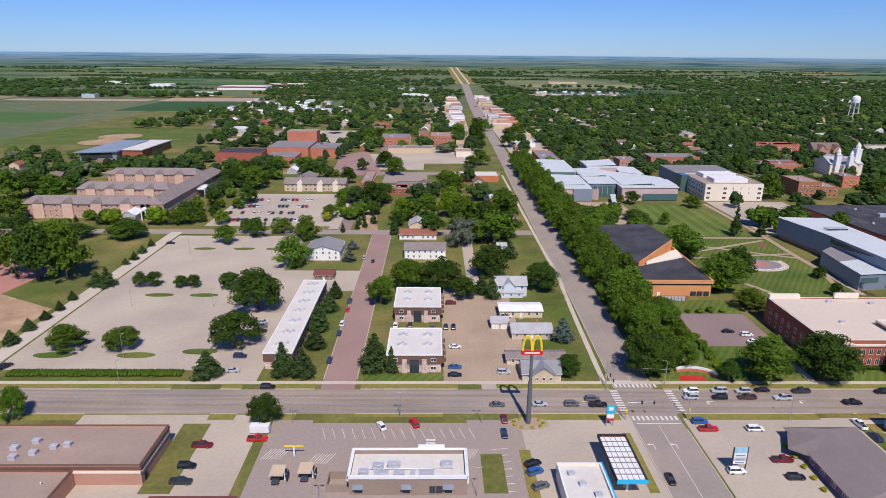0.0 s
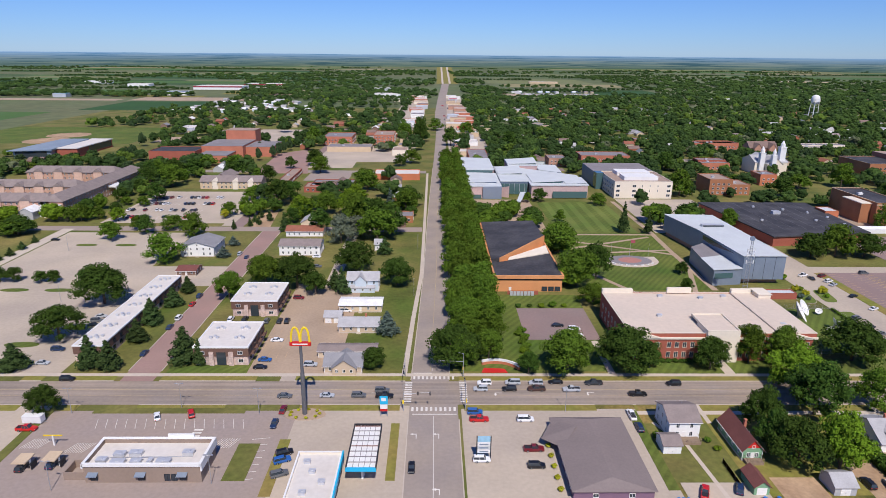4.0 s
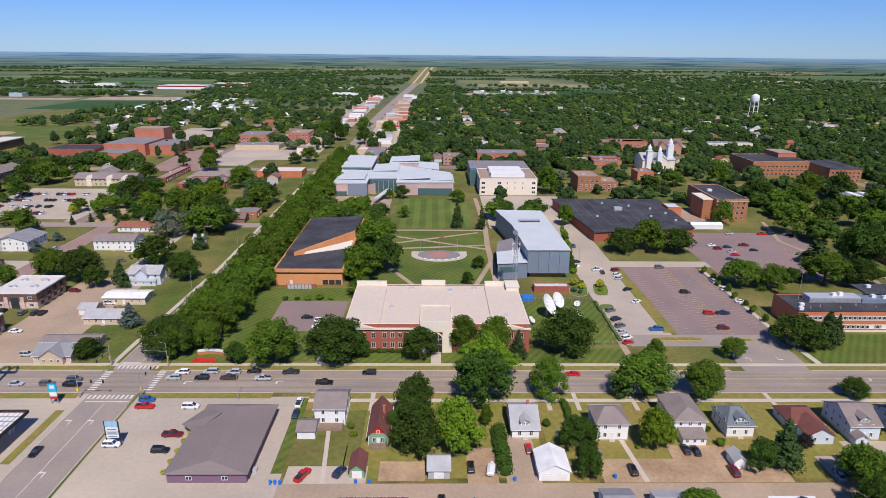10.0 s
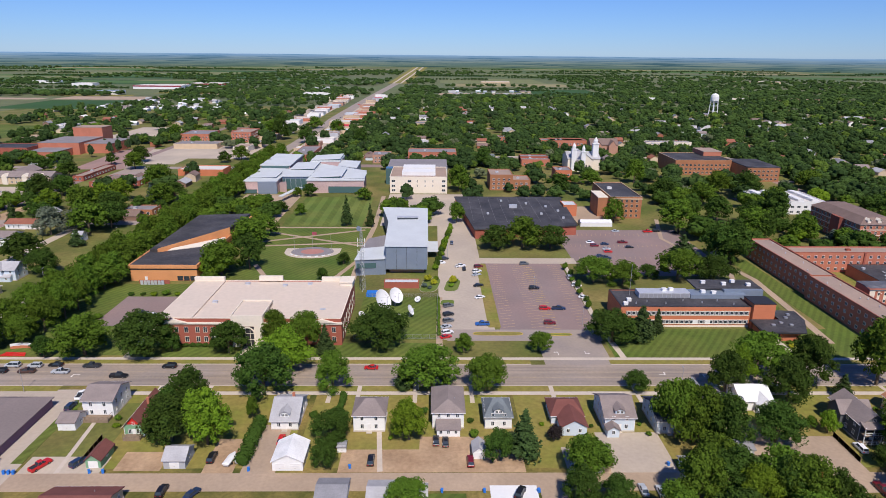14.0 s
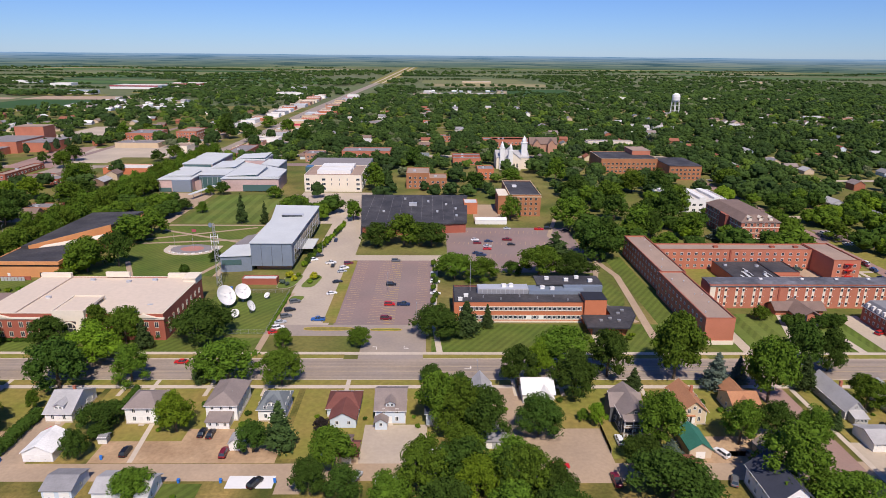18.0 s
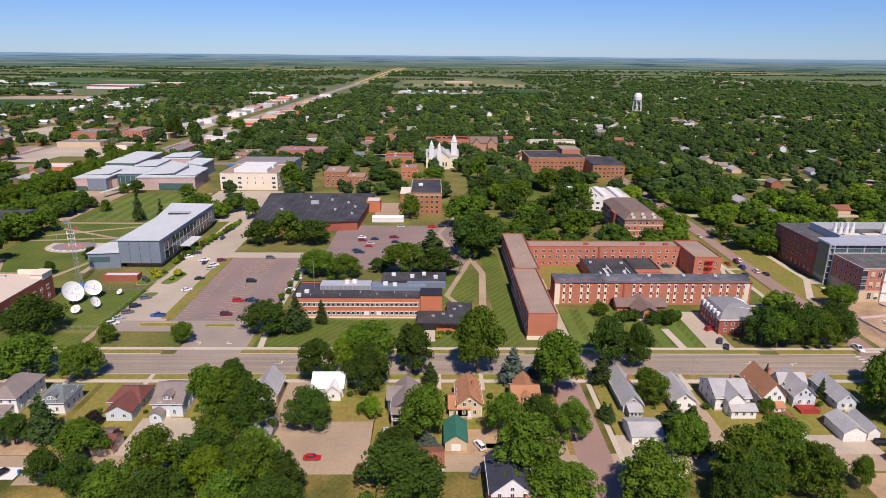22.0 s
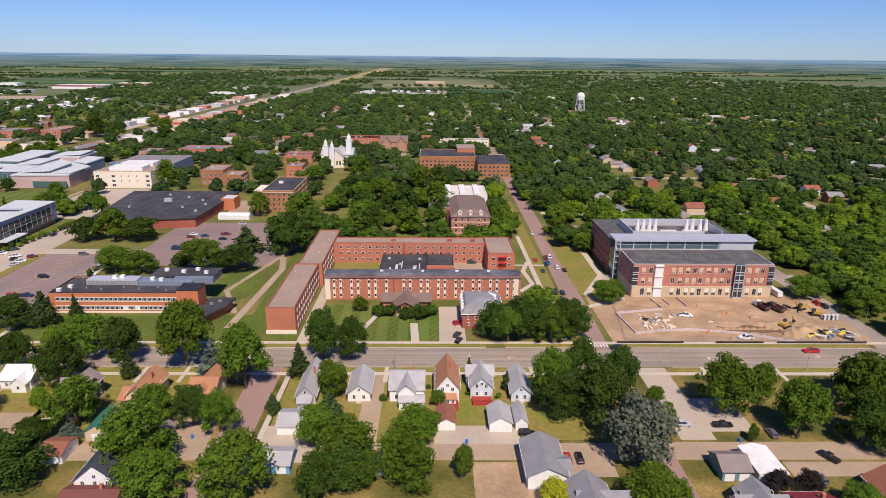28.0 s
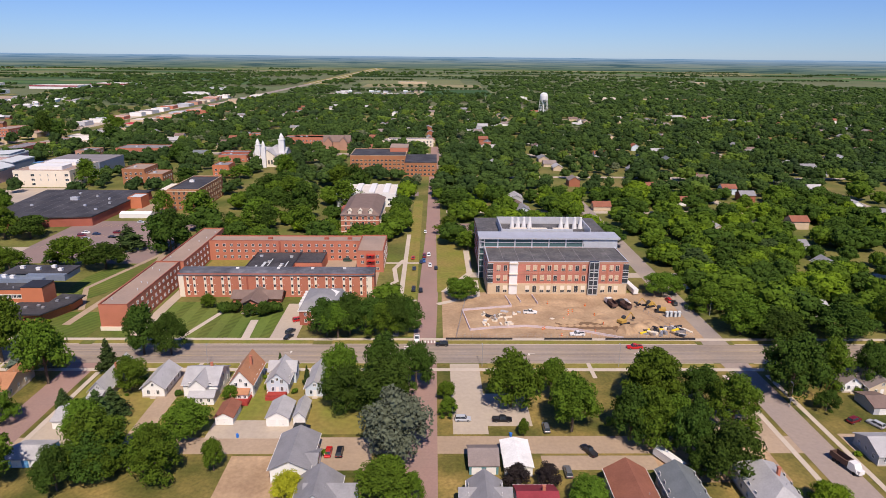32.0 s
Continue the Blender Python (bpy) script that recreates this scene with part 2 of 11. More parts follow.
def distance():
    """The far country on the horizon: a plain glowing backdrop with painted haze, streaked along the ground."""
    m = bpy.data.materials.new("far_haze_backdrop")
    m.use_nodes = True
    nt = m.node_tree
    N, K = nt.nodes.new, nt.links.new
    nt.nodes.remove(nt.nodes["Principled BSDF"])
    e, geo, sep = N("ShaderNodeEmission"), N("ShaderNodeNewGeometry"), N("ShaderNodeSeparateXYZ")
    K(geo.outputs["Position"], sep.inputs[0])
    def streak(across, up, detail):
        scale, n = N("ShaderNodeVectorMath"), N("ShaderNodeTexNoise")
        scale.operation = "MULTIPLY"
        scale.inputs[1].default_value = (across, across, up)
        K(geo.outputs["Position"], scale.inputs[0])
        n.inputs["Scale"].default_value, n.inputs["Detail"].default_value = 1.0, detail
        K(scale.outputs[0], n.inputs["Vector"])
        return n.outputs["Fac"]

    def ramp(value, *stops):
        r = N("ShaderNodeValToRGB")
        c = r.color_ramp
        c.elements[0].position, c.elements[0].color = stops[0][0], (*stops[0][1], 1)
        c.elements[1].position, c.elements[1].color = stops[-1][0], (*stops[-1][1], 1)
        for at, col in stops[1:-1]:
            c.elements.new(at).color = (*col, 1)
        K(value, r.inputs["Fac"])
        return r.outputs["Color"]

    def lay(under, over, fac):
        m2 = N("ShaderNodeMix")
        m2.data_type = "RGBA"
        K(fac, m2.inputs["Factor"])
        K(under, m2.inputs["A"])
        K(over, m2.inputs["B"])
        return m2.outputs["Result"]

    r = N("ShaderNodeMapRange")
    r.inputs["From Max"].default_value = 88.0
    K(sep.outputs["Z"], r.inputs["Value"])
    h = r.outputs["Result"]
    # aerial haze put into the colours: each ramp turns bluer and brighter upwards
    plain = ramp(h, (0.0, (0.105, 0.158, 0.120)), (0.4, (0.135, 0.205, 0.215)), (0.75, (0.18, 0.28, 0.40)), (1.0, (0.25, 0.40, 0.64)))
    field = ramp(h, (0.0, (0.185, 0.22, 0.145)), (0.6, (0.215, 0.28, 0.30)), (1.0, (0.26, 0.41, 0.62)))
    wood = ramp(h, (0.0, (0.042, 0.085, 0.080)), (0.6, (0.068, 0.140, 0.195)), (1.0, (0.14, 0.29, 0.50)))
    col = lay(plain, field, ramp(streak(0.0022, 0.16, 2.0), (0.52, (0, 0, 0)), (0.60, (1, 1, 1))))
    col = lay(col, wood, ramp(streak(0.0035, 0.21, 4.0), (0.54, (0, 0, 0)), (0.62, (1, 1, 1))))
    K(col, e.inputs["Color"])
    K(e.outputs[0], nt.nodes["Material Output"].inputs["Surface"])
    return m


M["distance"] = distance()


def colour(key, col, **kw):
    """A paint or shingle colour made once and found again by its name."""
    if key not in M:
        M[key] = mat(key, col, **kw)
    return M[key]

# ---- mesh helpers ----
def mesh_of(name, verts, faces, mats, idx=None, smooth=False):
    me = bpy.data.meshes.new(name)
    me.from_pydata(verts, [], faces)
    for m in mats:
        me.materials.append(m)
    if idx is not None:
        me.polygons.foreach_set("material_index", idx)
    if smooth:
        me.polygons.foreach_set("use_smooth", [True] * len(faces))
    me.update()
    return me


class Geo:
    """Collects boxes, prisms and tubes into one mesh."""

    def __init__(self):
        self.v, self.f, self.i = [], [], []

    def add(self, verts, faces, k=0):
        n = len(self.v)
        self.v += [tuple(p) for p in verts]
        self.f += [tuple(n + a for a in f) for f in faces]
        self.i += [k] * len(faces)
        return self

    def box(self, x0, y0, z0, x1, y1, z1, k=0):
        v = [(x, y, z) for z in (z0, z1) for x, y in ((x0, y0), (x1, y0), (x1, y1), (x0, y1))]
        return self.add(v, [(3, 2, 1, 0), (4, 5, 6, 7), (0, 1, 5, 4), (1, 2, 6, 5), (2, 3, 7, 6), (3, 0, 4, 7)], k)

    def prism(self, pts, z0, z1, k=0):
        n = len(pts)
        v = [(x, y, z0) for x, y in pts] + [(x, y, z1) for x, y in pts]
        f = [tuple(range(n - 1, -1, -1)), tuple(range(n, 2 * n))] + [(a, (a + 1) % n, n + (a + 1) % n, n + a) for a in range(n)]
        return self.add(v, f, k)

    def solid(self, bottom, top, k=0):
        n = len(bottom)
        f = [tuple(range(n - 1, -1, -1)), tuple(range(n, 2 * n))] + [(a, (a + 1) % n, n + (a + 1) % n, n + a) for a in range(n)]
        return self.add(list(bottom) + list(top), f, k)

    def tube(self, a, b, ra, rb, n=8, k=0):
        a, b = Vector(a), Vector(b)
        d = (b - a).normalized()
        u = d.orthogonal().normalized()
        w = d.cross(u)
        ring = [(math.cos(2 * math.pi * i / n), math.sin(2 * math.pi * i / n)) for i in range(n)]
        v = [a + (u * c + w * s) * ra for c, s in ring] + [b + (u * c + w * s) * rb for c, s in ring]
        f = [tuple(range(n - 1, -1, -1)), tuple(range(n, 2 * n))] + [(i, (i + 1) % n, n + (i + 1) % n, n + i) for i in range(n)]
        return self.add(v, f, k)

    def slab(self, quad, t, k=0):
        """A sloping slab: four points of its upper face, counter-clockwise from above, and a thickness."""
        return self.solid([(p[0], p[1], p[2] - t) for p in quad], quad, k)

    def mesh(self, name, *mats, smooth=False):
        return mesh_of(name, self.v, self.f, mats, self.i, smooth)


def part(name, geo, material, parent, label="", at=None, kind=""):
    """Links a Geo (or a mesh that is shared) as one mesh object under a thing or a part."""
    me = geo if isinstance(geo, bpy.types.Mesh) else geo.mesh(name, *(material if isinstance(material, (list, tuple)) else (material,)))
    ob = new(name, me)
    ob.parent = parent
    if at is not None:
        ob.matrix_basis = at
    if label or kind:
        tagged(ob, label, kind=kind)
    return ob


def thing(name, label, category, x=0, y=0, z=0, turn=0, group="", kind=""):
    ob = new(name)
    ob.empty_display_size = 0.3
    ob.matrix_basis = pose(x, y, z, 0, 0, turn)
    return tagged(ob, label, category, group, kind)


LAID = []


def sheet(name, pts, z, material, label, category, thick=0.0):
    """A flat piece of the ground: lot, lawn, path or road, laid on the land."""
    xs, ys = [p[0] for p in pts], [p[1] for p in pts]
    box = (min(xs), min(ys), max(xs), max(ys))
    z += thick
    while any(abs(z - h) < 0.0039 and b[0] < box[2] and b[2] > box[0] and b[1] < box[3] and b[3] > box[1] for b, h in LAID):
        z += 0.004
    LAID.append((box, z))
    g = Geo().prism(pts, -0.05 if name != "road_far_hills" else z - 0.3, z)
    ob = new(name, g.mesh(name, material))
    return tagged(ob, label, category, kind="structure")


def rect(name, x0, y0, x1, y1, z, material, label, category):
    return sheet(name, [(x0, y0), (x1, y0), (x1, y1), (x0, y1)], z, material, label, category)


def band(pts, w):
    """The outline of a path of width w along a line of points."""
    L, R = [], []
    for i, (x, y) in enumerate(pts):
        a, b = Vector(pts[max(i - 1, 0)]), Vector(pts[min(i + 1, len(pts) - 1)])
        n = (b - a).normalized()
        L.append((x - n.y * w / 2, y + n.x * w / 2))
        R.append((x + n.y * w / 2, y - n.x * w / 2))
    return R + L[::-1]

# ---- trees ----
def leaf_cloud(rng, lobes, per, size, core=0.72, flat=0.35, rings=3, seg=7, closed=True):
    """Clumps of leaves over the lobes of a crown, with a dark lumpy core in each lobe. lobes: centre, radii."""
    V, F = [], []
    for (cx, cy, cz), (rx, ry, rz) in lobes:
        n = max(2, int(per * rx * max(rx, rz)))
        d = rng.normal(size=(n, 3))
        d /= np.linalg.norm(d, axis=1)[:, None]
        d[:, 2] = np.where(d[:, 2] < -0.55, -d[:, 2], d[:, 2])
        reach = (1.13 - 0.45 * rng.uniform(0.0, 1.0, n) ** 1.8)[:, None]
        p = np.array((cx, cy, cz)) + d * np.array((rx, ry, rz)) * reach
        nrm = d / np.array((rx, ry, rz))
        nrm = nrm / np.linalg.norm(nrm, axis=1)[:, None] + rng.normal(scale=flat, size=(n, 3))
        nrm /= np.linalg.norm(nrm, axis=1)[:, None]
        u = np.cross(nrm, rng.normal(size=(n, 3)))
        u /= np.linalg.norm(u, axis=1)[:, None]
        w = np.cross(nrm, u)
        s = size * rng.uniform(0.6, 1.35, n)[:, None]
        bend = nrm * s * 0.28
        base = len(V)
        tip = np.stack([p - u * s - w * s * 0.5 - bend, p + u * s - w * s * 0.5 - bend, p + w * s * 0.9], 1).reshape(-1, 3)
        V += [tuple(a) for a in tip]
        F += [(base + 3 * i, base + 3 * i + 1, base + 3 * i + 2) for i in range(n)]
        # core: an uneven octahedron-like ball
        base = len(V)
        for r in range(1, rings + 1):
            ph = math.pi * r / (rings + 1)
            for k in range(seg):
                th = 2 * math.pi * (k + 0.5 * (r % 2)) / seg
                j = core * rng.uniform(0.80, 1.14)
                V.append((cx + rx * j * math.sin(ph) * math.cos(th), cy + ry * j * math.sin(ph) * math.sin(th), cz + rz * j * math.cos(ph)))
        V += [(cx, cy, cz + rz * core), (cx, cy, cz - rz * core)]
        top, bot = len(V) - 2, len(V) - 1
        for k in range(seg):
            a, c = base + k, base + (k + 1) % seg
            F.append((top, a, c))
            for r in range(rings - 1):
                F.append((a + r * seg, a + (r + 1) * seg, c + (r + 1) * seg, c + r * seg))
            if closed:
                F.append((bot, c + (rings - 1) * seg, a + (rings - 1) * seg))
    return V, F


def round_lobes(rng, n, spread=3.1, lobe=1.55, z0=3.6, z1=8.2, heart=0.76):
    """Uneven boughs over the outside of a crown, with gaps between them, round a smaller heart."""
    out = []
    ax, ay = rng.uniform(0.86, 1.14), rng.uniform(0.86, 1.14)
    for k in range(n):
        th = k * 2.39996 + rng.uniform(-0.45, 0.45)
        f = (k + 0.5) / n
        z = z0 + (z1 - z0) * f ** 0.85 + rng.uniform(-0.55, 0.55)
        r = spread * math.sin(math.pi * min(0.97, 0.33 + 0.60 * f)) * rng.uniform(0.70, 1.20)
        s = lobe * rng.uniform(0.55, 1.30)
        out.append(((r * ax * math.cos(th), r * ay * math.sin(th), z), (s * 1.12, s * 1.12, s * 0.94)))
    out.append(((0, 0, (z0 + z1) / 2 + 0.2), (spread * heart * ax, spread * heart * ay, (z1 - z0) * 0.44)))
    return out


def dome_lobes(rng, n, rad=3.1, lobe=1.5):
    """A full rounded crown: boughs swelling out of one heart, from the top down to the widest part."""
    ax, ay = rng.uniform(0.88, 1.12), rng.uniform(0.88, 1.12)
    out = [((0, 0, 4.7), (rad * ax, rad * ay, 3.3))]
    for k in range(n):
        up = 0.98 - 1.25 * (k + 0.5) / n + rng.uniform(-0.12, 0.12)
        th = k * 2.39996 + rng.uniform(-0.4, 0.4)
        r = rad * math.sqrt(max(0.0, 1 - up * up)) * rng.uniform(0.72, 1.12)
        s = lobe * rng.uniform(0.7, 1.3)
        out.append(((r * ax * math.cos(th), r * ay * math.sin(th), 4.7 + 3.0 * up * rng.uniform(0.8, 1.1)), (s * 1.05, s * 1.05, s * 0.95)))
    return out


def spruce_lobes(rng, n, rad=2.1):
    out = []
    for k in range(n):
        f = k / (n - 1)
        z = 1.2 + 8.0 * f
        r = rad * (1 - f) * 0.75
        th = k * 2.39996
        s = 0.35 + 0.85 * (1 - f)
        out.append(((r * math.cos(th), r * math.sin(th), z), (s, s, s * 0.95)))
    for k in range(5):
        f = k / 5
        out.append(((0, 0, 1.6 + 7.6 * f), (rad * (1 - f) * 0.85 + 0.2, rad * (1 - f) * 0.85 + 0.2, 1.5 - f)))
    return out


def trunk_geo(rng, top=6.5, r=0.28, limbs=5):
    g = Geo()
    g.tube((0, 0, -0.2), (0.05, 0.02, top * 0.5), r, r * 0.75, 8).tube((0.05, 0.02, top * 0.5), (0, 0.1, top), r * 0.75, r * 0.25, 7)
    for k in range(limbs):
        th = k * 2.4 + rng.uniform(-0.3, 0.3)
        z = top * rng.uniform(0.35, 0.6)
        g.tube((0, 0, z), (2.3 * math.cos(th), 2.3 * math.sin(th), z + rng.uniform(1.4, 2.6)), r * 0.42, r * 0.12, 5)
    return g


TREE_KINDS = {
    "d": ("broadleaf_tree", "full leafy green shade tree on the grass", "leaf"),
    "k": ("broadleaf_tree", "dense dark green shade tree on the grass", "leafdk"),
    "l": ("broadleaf_tree", "bright lime green leafy shade tree", "leaflime"),
    "y": ("broadleaf_tree", "yellow-green leafy ornamental tree", "leafyel"),
    "g": ("broadleaf_tree", "large silvery grey-green leafy tree", "leafgrey"),
    "p": ("broadleaf_tree", "small dark purple-leaved ornamental tree", "leafpur"),
    "s": ("spruce_tree", "dark green conical spruce tree", "needle"),
    "b": ("spruce_tree", "blue-grey conical spruce tree", "needleblue"),
}
PROTO = {}


def proto(kind, level):
    """Hidden-free prototypes: three shapes for a kind, at a fine and a plain level of leaf."""
    key = (kind, level)
    if key not in PROTO:
        name, label, m = TREE_KINDS[kind]
        out = []
        for seed in range(4 if level == 0 else 3):
            rng = np.random.default_rng(seed * 17 + sum(map(ord, kind)) + level)
            if kind in "sb":
                lobes = spruce_lobes(rng, 22 if level == 0 else 12)
                V, F = leaf_cloud(rng, lobes, 66 if level == 0 else 36, 0.235 if level == 0 else 0.32, 0.75, 0.6, 2, 5)
                trunk = trunk_geo(rng, 5.0, 0.2, 0)
            else:
                lobes = round_lobes(rng, (30 if level == 0 else 20) + 2 * seed, 3.3, 1.20 if level == 0 else 1.36, z0=1.5 + 0.35 * seed)
                V, F = leaf_cloud(rng, lobes, 92 if level == 0 else 40, 0.20 if level == 0 else 0.30, 0.60, 0.55, 2, 6)
                trunk = trunk_geo(rng)
            out.append((mesh_of("crown", V, F, [M[m]]), trunk.mesh("trunk", M["bark"])))
        PROTO[key] = out
    return PROTO[key]


TREES = [0]


def tree(kind, x, y, h, w, level=0, group=""):
    """One tree: kind, foot, height and crown width in metres."""
    TREES[0] += 1
    n = TREES[0]
    name, label, _ = TREE_KINDS[kind]
    shapes = proto(kind, level)
    crown, trunk = shapes[n % len(shapes)]
    base = 4.6 if kind in "sb" else 9.0
    top = new(name)
    top.empty_display_size = 0.3
    top.matrix_basis = pose(x, y, 0, 0, 0, (n * 77) % 360) @ Matrix.Diagonal((w / base, w / base, h / 9.9, 1))
    tagged(top, label, "tree", group)
    part("trunk", trunk, None, top)
    part("crown", crown, None, top)
    return top


BUSH = {}


def bush(x, y, w, h, m="leafdk", label="round clipped green shrub beside the lawn", group=""):
    if m not in BUSH:
        rng = np.random.default_rng(5)
        lobes = [((0.3 * math.cos(k * 2.4), 0.3 * math.sin(k * 2.4), 0.45 + 0.1 * (k % 3)), (0.28, 0.28, 0.36)) for k in range(6)]
        V, F = leaf_cloud(rng, lobes, 330, 0.10, 0.85)
        BUSH[m] = mesh_of("shrub", V, F, [M[m]])
    ob = new("shrub", BUSH[m])
    ob.matrix_basis = pose(x, y, 0, 0, 0, x * 37 % 360) @ Matrix.Diagonal((w, w, h, 1))
    return tagged(ob, label, "shrub", group)


def hedge(x0, y0, x1, y1, h, m="leafdk", label="long clipped green hedge along the lot"):
    rng = np.random.default_rng(9)
    n = max(3, int(max(x1 - x0, y1 - y0) / 1.1))
    lobes = []
    for k in range(n):
        f = (k + 0.5) / n
        a, c = (x0 + (x1 - x0) * f, (y0 + y1) / 2) if x1 - x0 > y1 - y0 else ((x0 + x1) / 2, y0 + (y1 - y0) * f)
        s = min(x1 - x0, y1 - y0) / 2
        lobes.append(((a + rng.uniform(-0.2, 0.2), c, h * 0.5), (s if x1 - x0 < y1 - y0 else 0.8, s if x1 - x0 > y1 - y0 else 0.8, h * 0.52)))
    V, F = leaf_cloud(rng, lobes, 22, 0.3, 0.92)
    return tagged(new("hedge", mesh_of("hedge", V, F, [M[m]])), label, "hedge")

# ---- buildings ----
WIN = {}


def window_mesh(w, h, frame="trim", glass="glass", bars=1, depth=0.10):
    """A window unit in the xz plane, facing -y: frame, sill, bars and a sunk pane."""
    key = (round(w, 2), round(h, 2), frame, glass, bars)
    if key not in WIN:
        g, f = Geo(), 0.09 if w < 2.5 else 0.12
        # one skin: a grid of frame cells at the front and pane cells set back, closed round the edge
        xs = [-w / 2, -w / 2 + f]
        for b in range(1, bars + 1):
            x = -w / 2 + w * b / (bars + 1)
            xs += [x - 0.035, x + 0.035]
        xs += [w / 2 - f, w / 2]
        zs = [0, f, h - f, h]
        V, F, I, seen = [], [], [], {}

        def at(x, y, z):
            k = (round(x, 4), round(y, 4), round(z, 4))
            if k not in seen:
                seen[k] = len(V)
                V.append(k)
            return seen[k]

        for i in range(len(xs) - 1):
            for j in range(3):
                a, b, c, d = xs[i], xs[i + 1], zs[j], zs[j + 1]
                pane = j == 1 and i % 2 == 1
                y = -0.02 if pane else -depth
                F.append((at(a, y, c), at(b, y, c), at(b, y, d), at(a, y, d)))
                I.append(1 if pane else 0)
                if pane:
                    for p, q in (((a, c), (b, c)), ((b, c), (b, d)), ((b, d), (a, d)), ((a, d), (a, c))):
                        F.append((at(p[0], -depth, p[1]), at(q[0], -depth, q[1]), at(q[0], y, q[1]), at(p[0], y, p[1])))
                        I.append(0)
        for j in range(3):
            F += [(at(xs[0], -depth, zs[j]), at(xs[0], -depth, zs[j + 1]), at(xs[0], 0, zs[j + 1]), at(xs[0], 0, zs[j])), (at(xs[-1], 0, zs[j]), at(xs[-1], 0, zs[j + 1]), at(xs[-1], -depth, zs[j + 1]), at(xs[-1], -depth, zs[j]))]
            I += [0, 0]
        for i in range(len(xs) - 1):
            F += [(at(xs[i], -depth, h), at(xs[i + 1], -depth, h), at(xs[i + 1], 0, h), at(xs[i], 0, h)), (at(xs[i], 0, 0), at(xs[i + 1], 0, 0), at(xs[i + 1], -depth, 0), at(xs[i], -depth, 0))]
            I += [0, 0]
        g.v, g.f, g.i = V, F, I
        WIN[key] = g.mesh("window", M[frame], M[glass])
        halves = []
        for k, m in ((0, frame), (1, glass)):
            h2 = Geo()
            h2.v, h2.f, h2.i = V, [f2 for f2, i2 in zip(F, I) if i2 == k], [0] * I.count(k)
            halves.append(h2.mesh("pane" if k else "window", M[m]))
        WIN[key + ("split",)] = halves
    return WIN[key]


def windows(parent, face, a0, a1, n, at, zs, w=1.2, h=1.5, frame="trim", glass="glass", bars=1, inset=0.0):
    """Rows of n windows between a0 and a1 along a face ('s', 'n', 'e', 'w') that lies at 'at'."""
    me = window_mesh(w, h, frame, glass, bars)
    turn = {"s": 0, "e": 90, "n": 180, "w": 270}[face]
    if (at if face in "sn" else a0) > 385:
        # far off: the windows of a front are one piece
        vs, fs, ms = [], [], []
        for z in zs:
            for k in range(n):
                a = a0 + (a1 - a0) * (k + 0.5) / n
                m = pose(*((a, at) if face in "sn" else (at, a)), z, 0, 0, turn)
                fs += [tuple(len(vs) + i for i in q.vertices) for q in me.polygons]
                ms += [q.material_index for q in me.polygons]
                vs += [tuple(m @ v.co) for v in me.vertices]
        row = mesh_of("far_glazing", vs, fs, list(me.materials))
        row.polygons.foreach_set("material_index", ms)
        part("far_glazing", row, None, parent, "rows of small far windows", kind="stuff")
        return
    split = parent.name.split(".")[0] in ("house", "garage", "restaurant", "low_store") and parent.location.y < 170
    for z in zs:
        for k in range(n):
            a = a0 + (a1 - a0) * (k + 0.5) / n
            p = (a, at) if face in "sn" else (at, a)
            if split:
                rim, pane = WIN[(round(w, 2), round(h, 2), frame, glass, bars, "split")]
                part("pane", pane, None, part("window", rim, None, parent, at=pose(p[0], p[1], z, 0, 0, turn)), "dark window glass")
            else:
                part("window", me, None, parent, at=pose(p[0], p[1], z, 0, 0, turn))


def flat_block(name, label, category, x0, y0, x1, y1, h, wall, roof, parapet=0.5, cap=None, z0=0.0, parent=None):
    """A flat-roofed block: walls as a hollow shell with a parapet, roof deck, coping. Its parts lie in world axes."""
    top = parent or thing(name, label, category)
    t = 0.35
    g = Geo()
    zt = h + parapet
    for a in ((x0, y0, x1, y0 + t), (x0, y1 - t, x1, y1), (x0, y0 + t, x0 + t, y1 - t), (x1 - t, y0 + t, x1, y1 - t)):
        g.box(a[0], a[1], z0 - 0.1, a[2], a[3], zt)
    part("wall", g, M[wall], top)
    part("roof", Geo().box(x0 + t, y0 + t, h - 0.3, x1 - t, y1 - t, h), M[roof], top)
    g = Geo()
    e = 0.06
    for a in ((x0 - e, y0 - e, x1 + e, y0 + t + e), (x0 - e, y1 - t - e, x1 + e, y1 + e), (x0 - e, y0 + t + e, x0 + t + e, y1 - t - e), (x1 - t - e, y0 + t + e, x1 + e, y1 - t - e)):
        g.box(a[0], a[1], zt, a[2], a[3], zt + 0.12)
    part("coping", g, M[cap or wall], top)
    return top


def roof_unit(top, x, y, z, w=2.0, d=1.6, h=1.2, m="metal"):
    g = Geo().box(x - w / 2, y - d / 2, z, x + w / 2, y + d / 2, z + h * 0.8)
    g.box(x - w / 2 - 0.08, y - d / 2 - 0.08, z + h * 0.8, x + w / 2 + 0.08, y + d / 2 + 0.08, z + h * 0.88)
    g.tube((x, y, z + h * 0.88), (x, y, z + h), min(w, d) * 0.33, min(w, d) * 0.33, 10)
    part("roof_unit", g, M[m], top)


def vents(top, seed, x0, y0, x1, y1, z, n):
    rng = random.Random(seed)
    for _ in range(n):
        x, y = rng.uniform(x0, x1), rng.uniform(y0, y1)
        part("roof_vent", Geo().tube((x, y, z - 0.05), (x, y, z + 0.6), 0.18, 0.18, 8).tube((x, y, z + 0.6), (x, y, z + 0.75), 0.3, 0.12, 8), M["metal"], top)


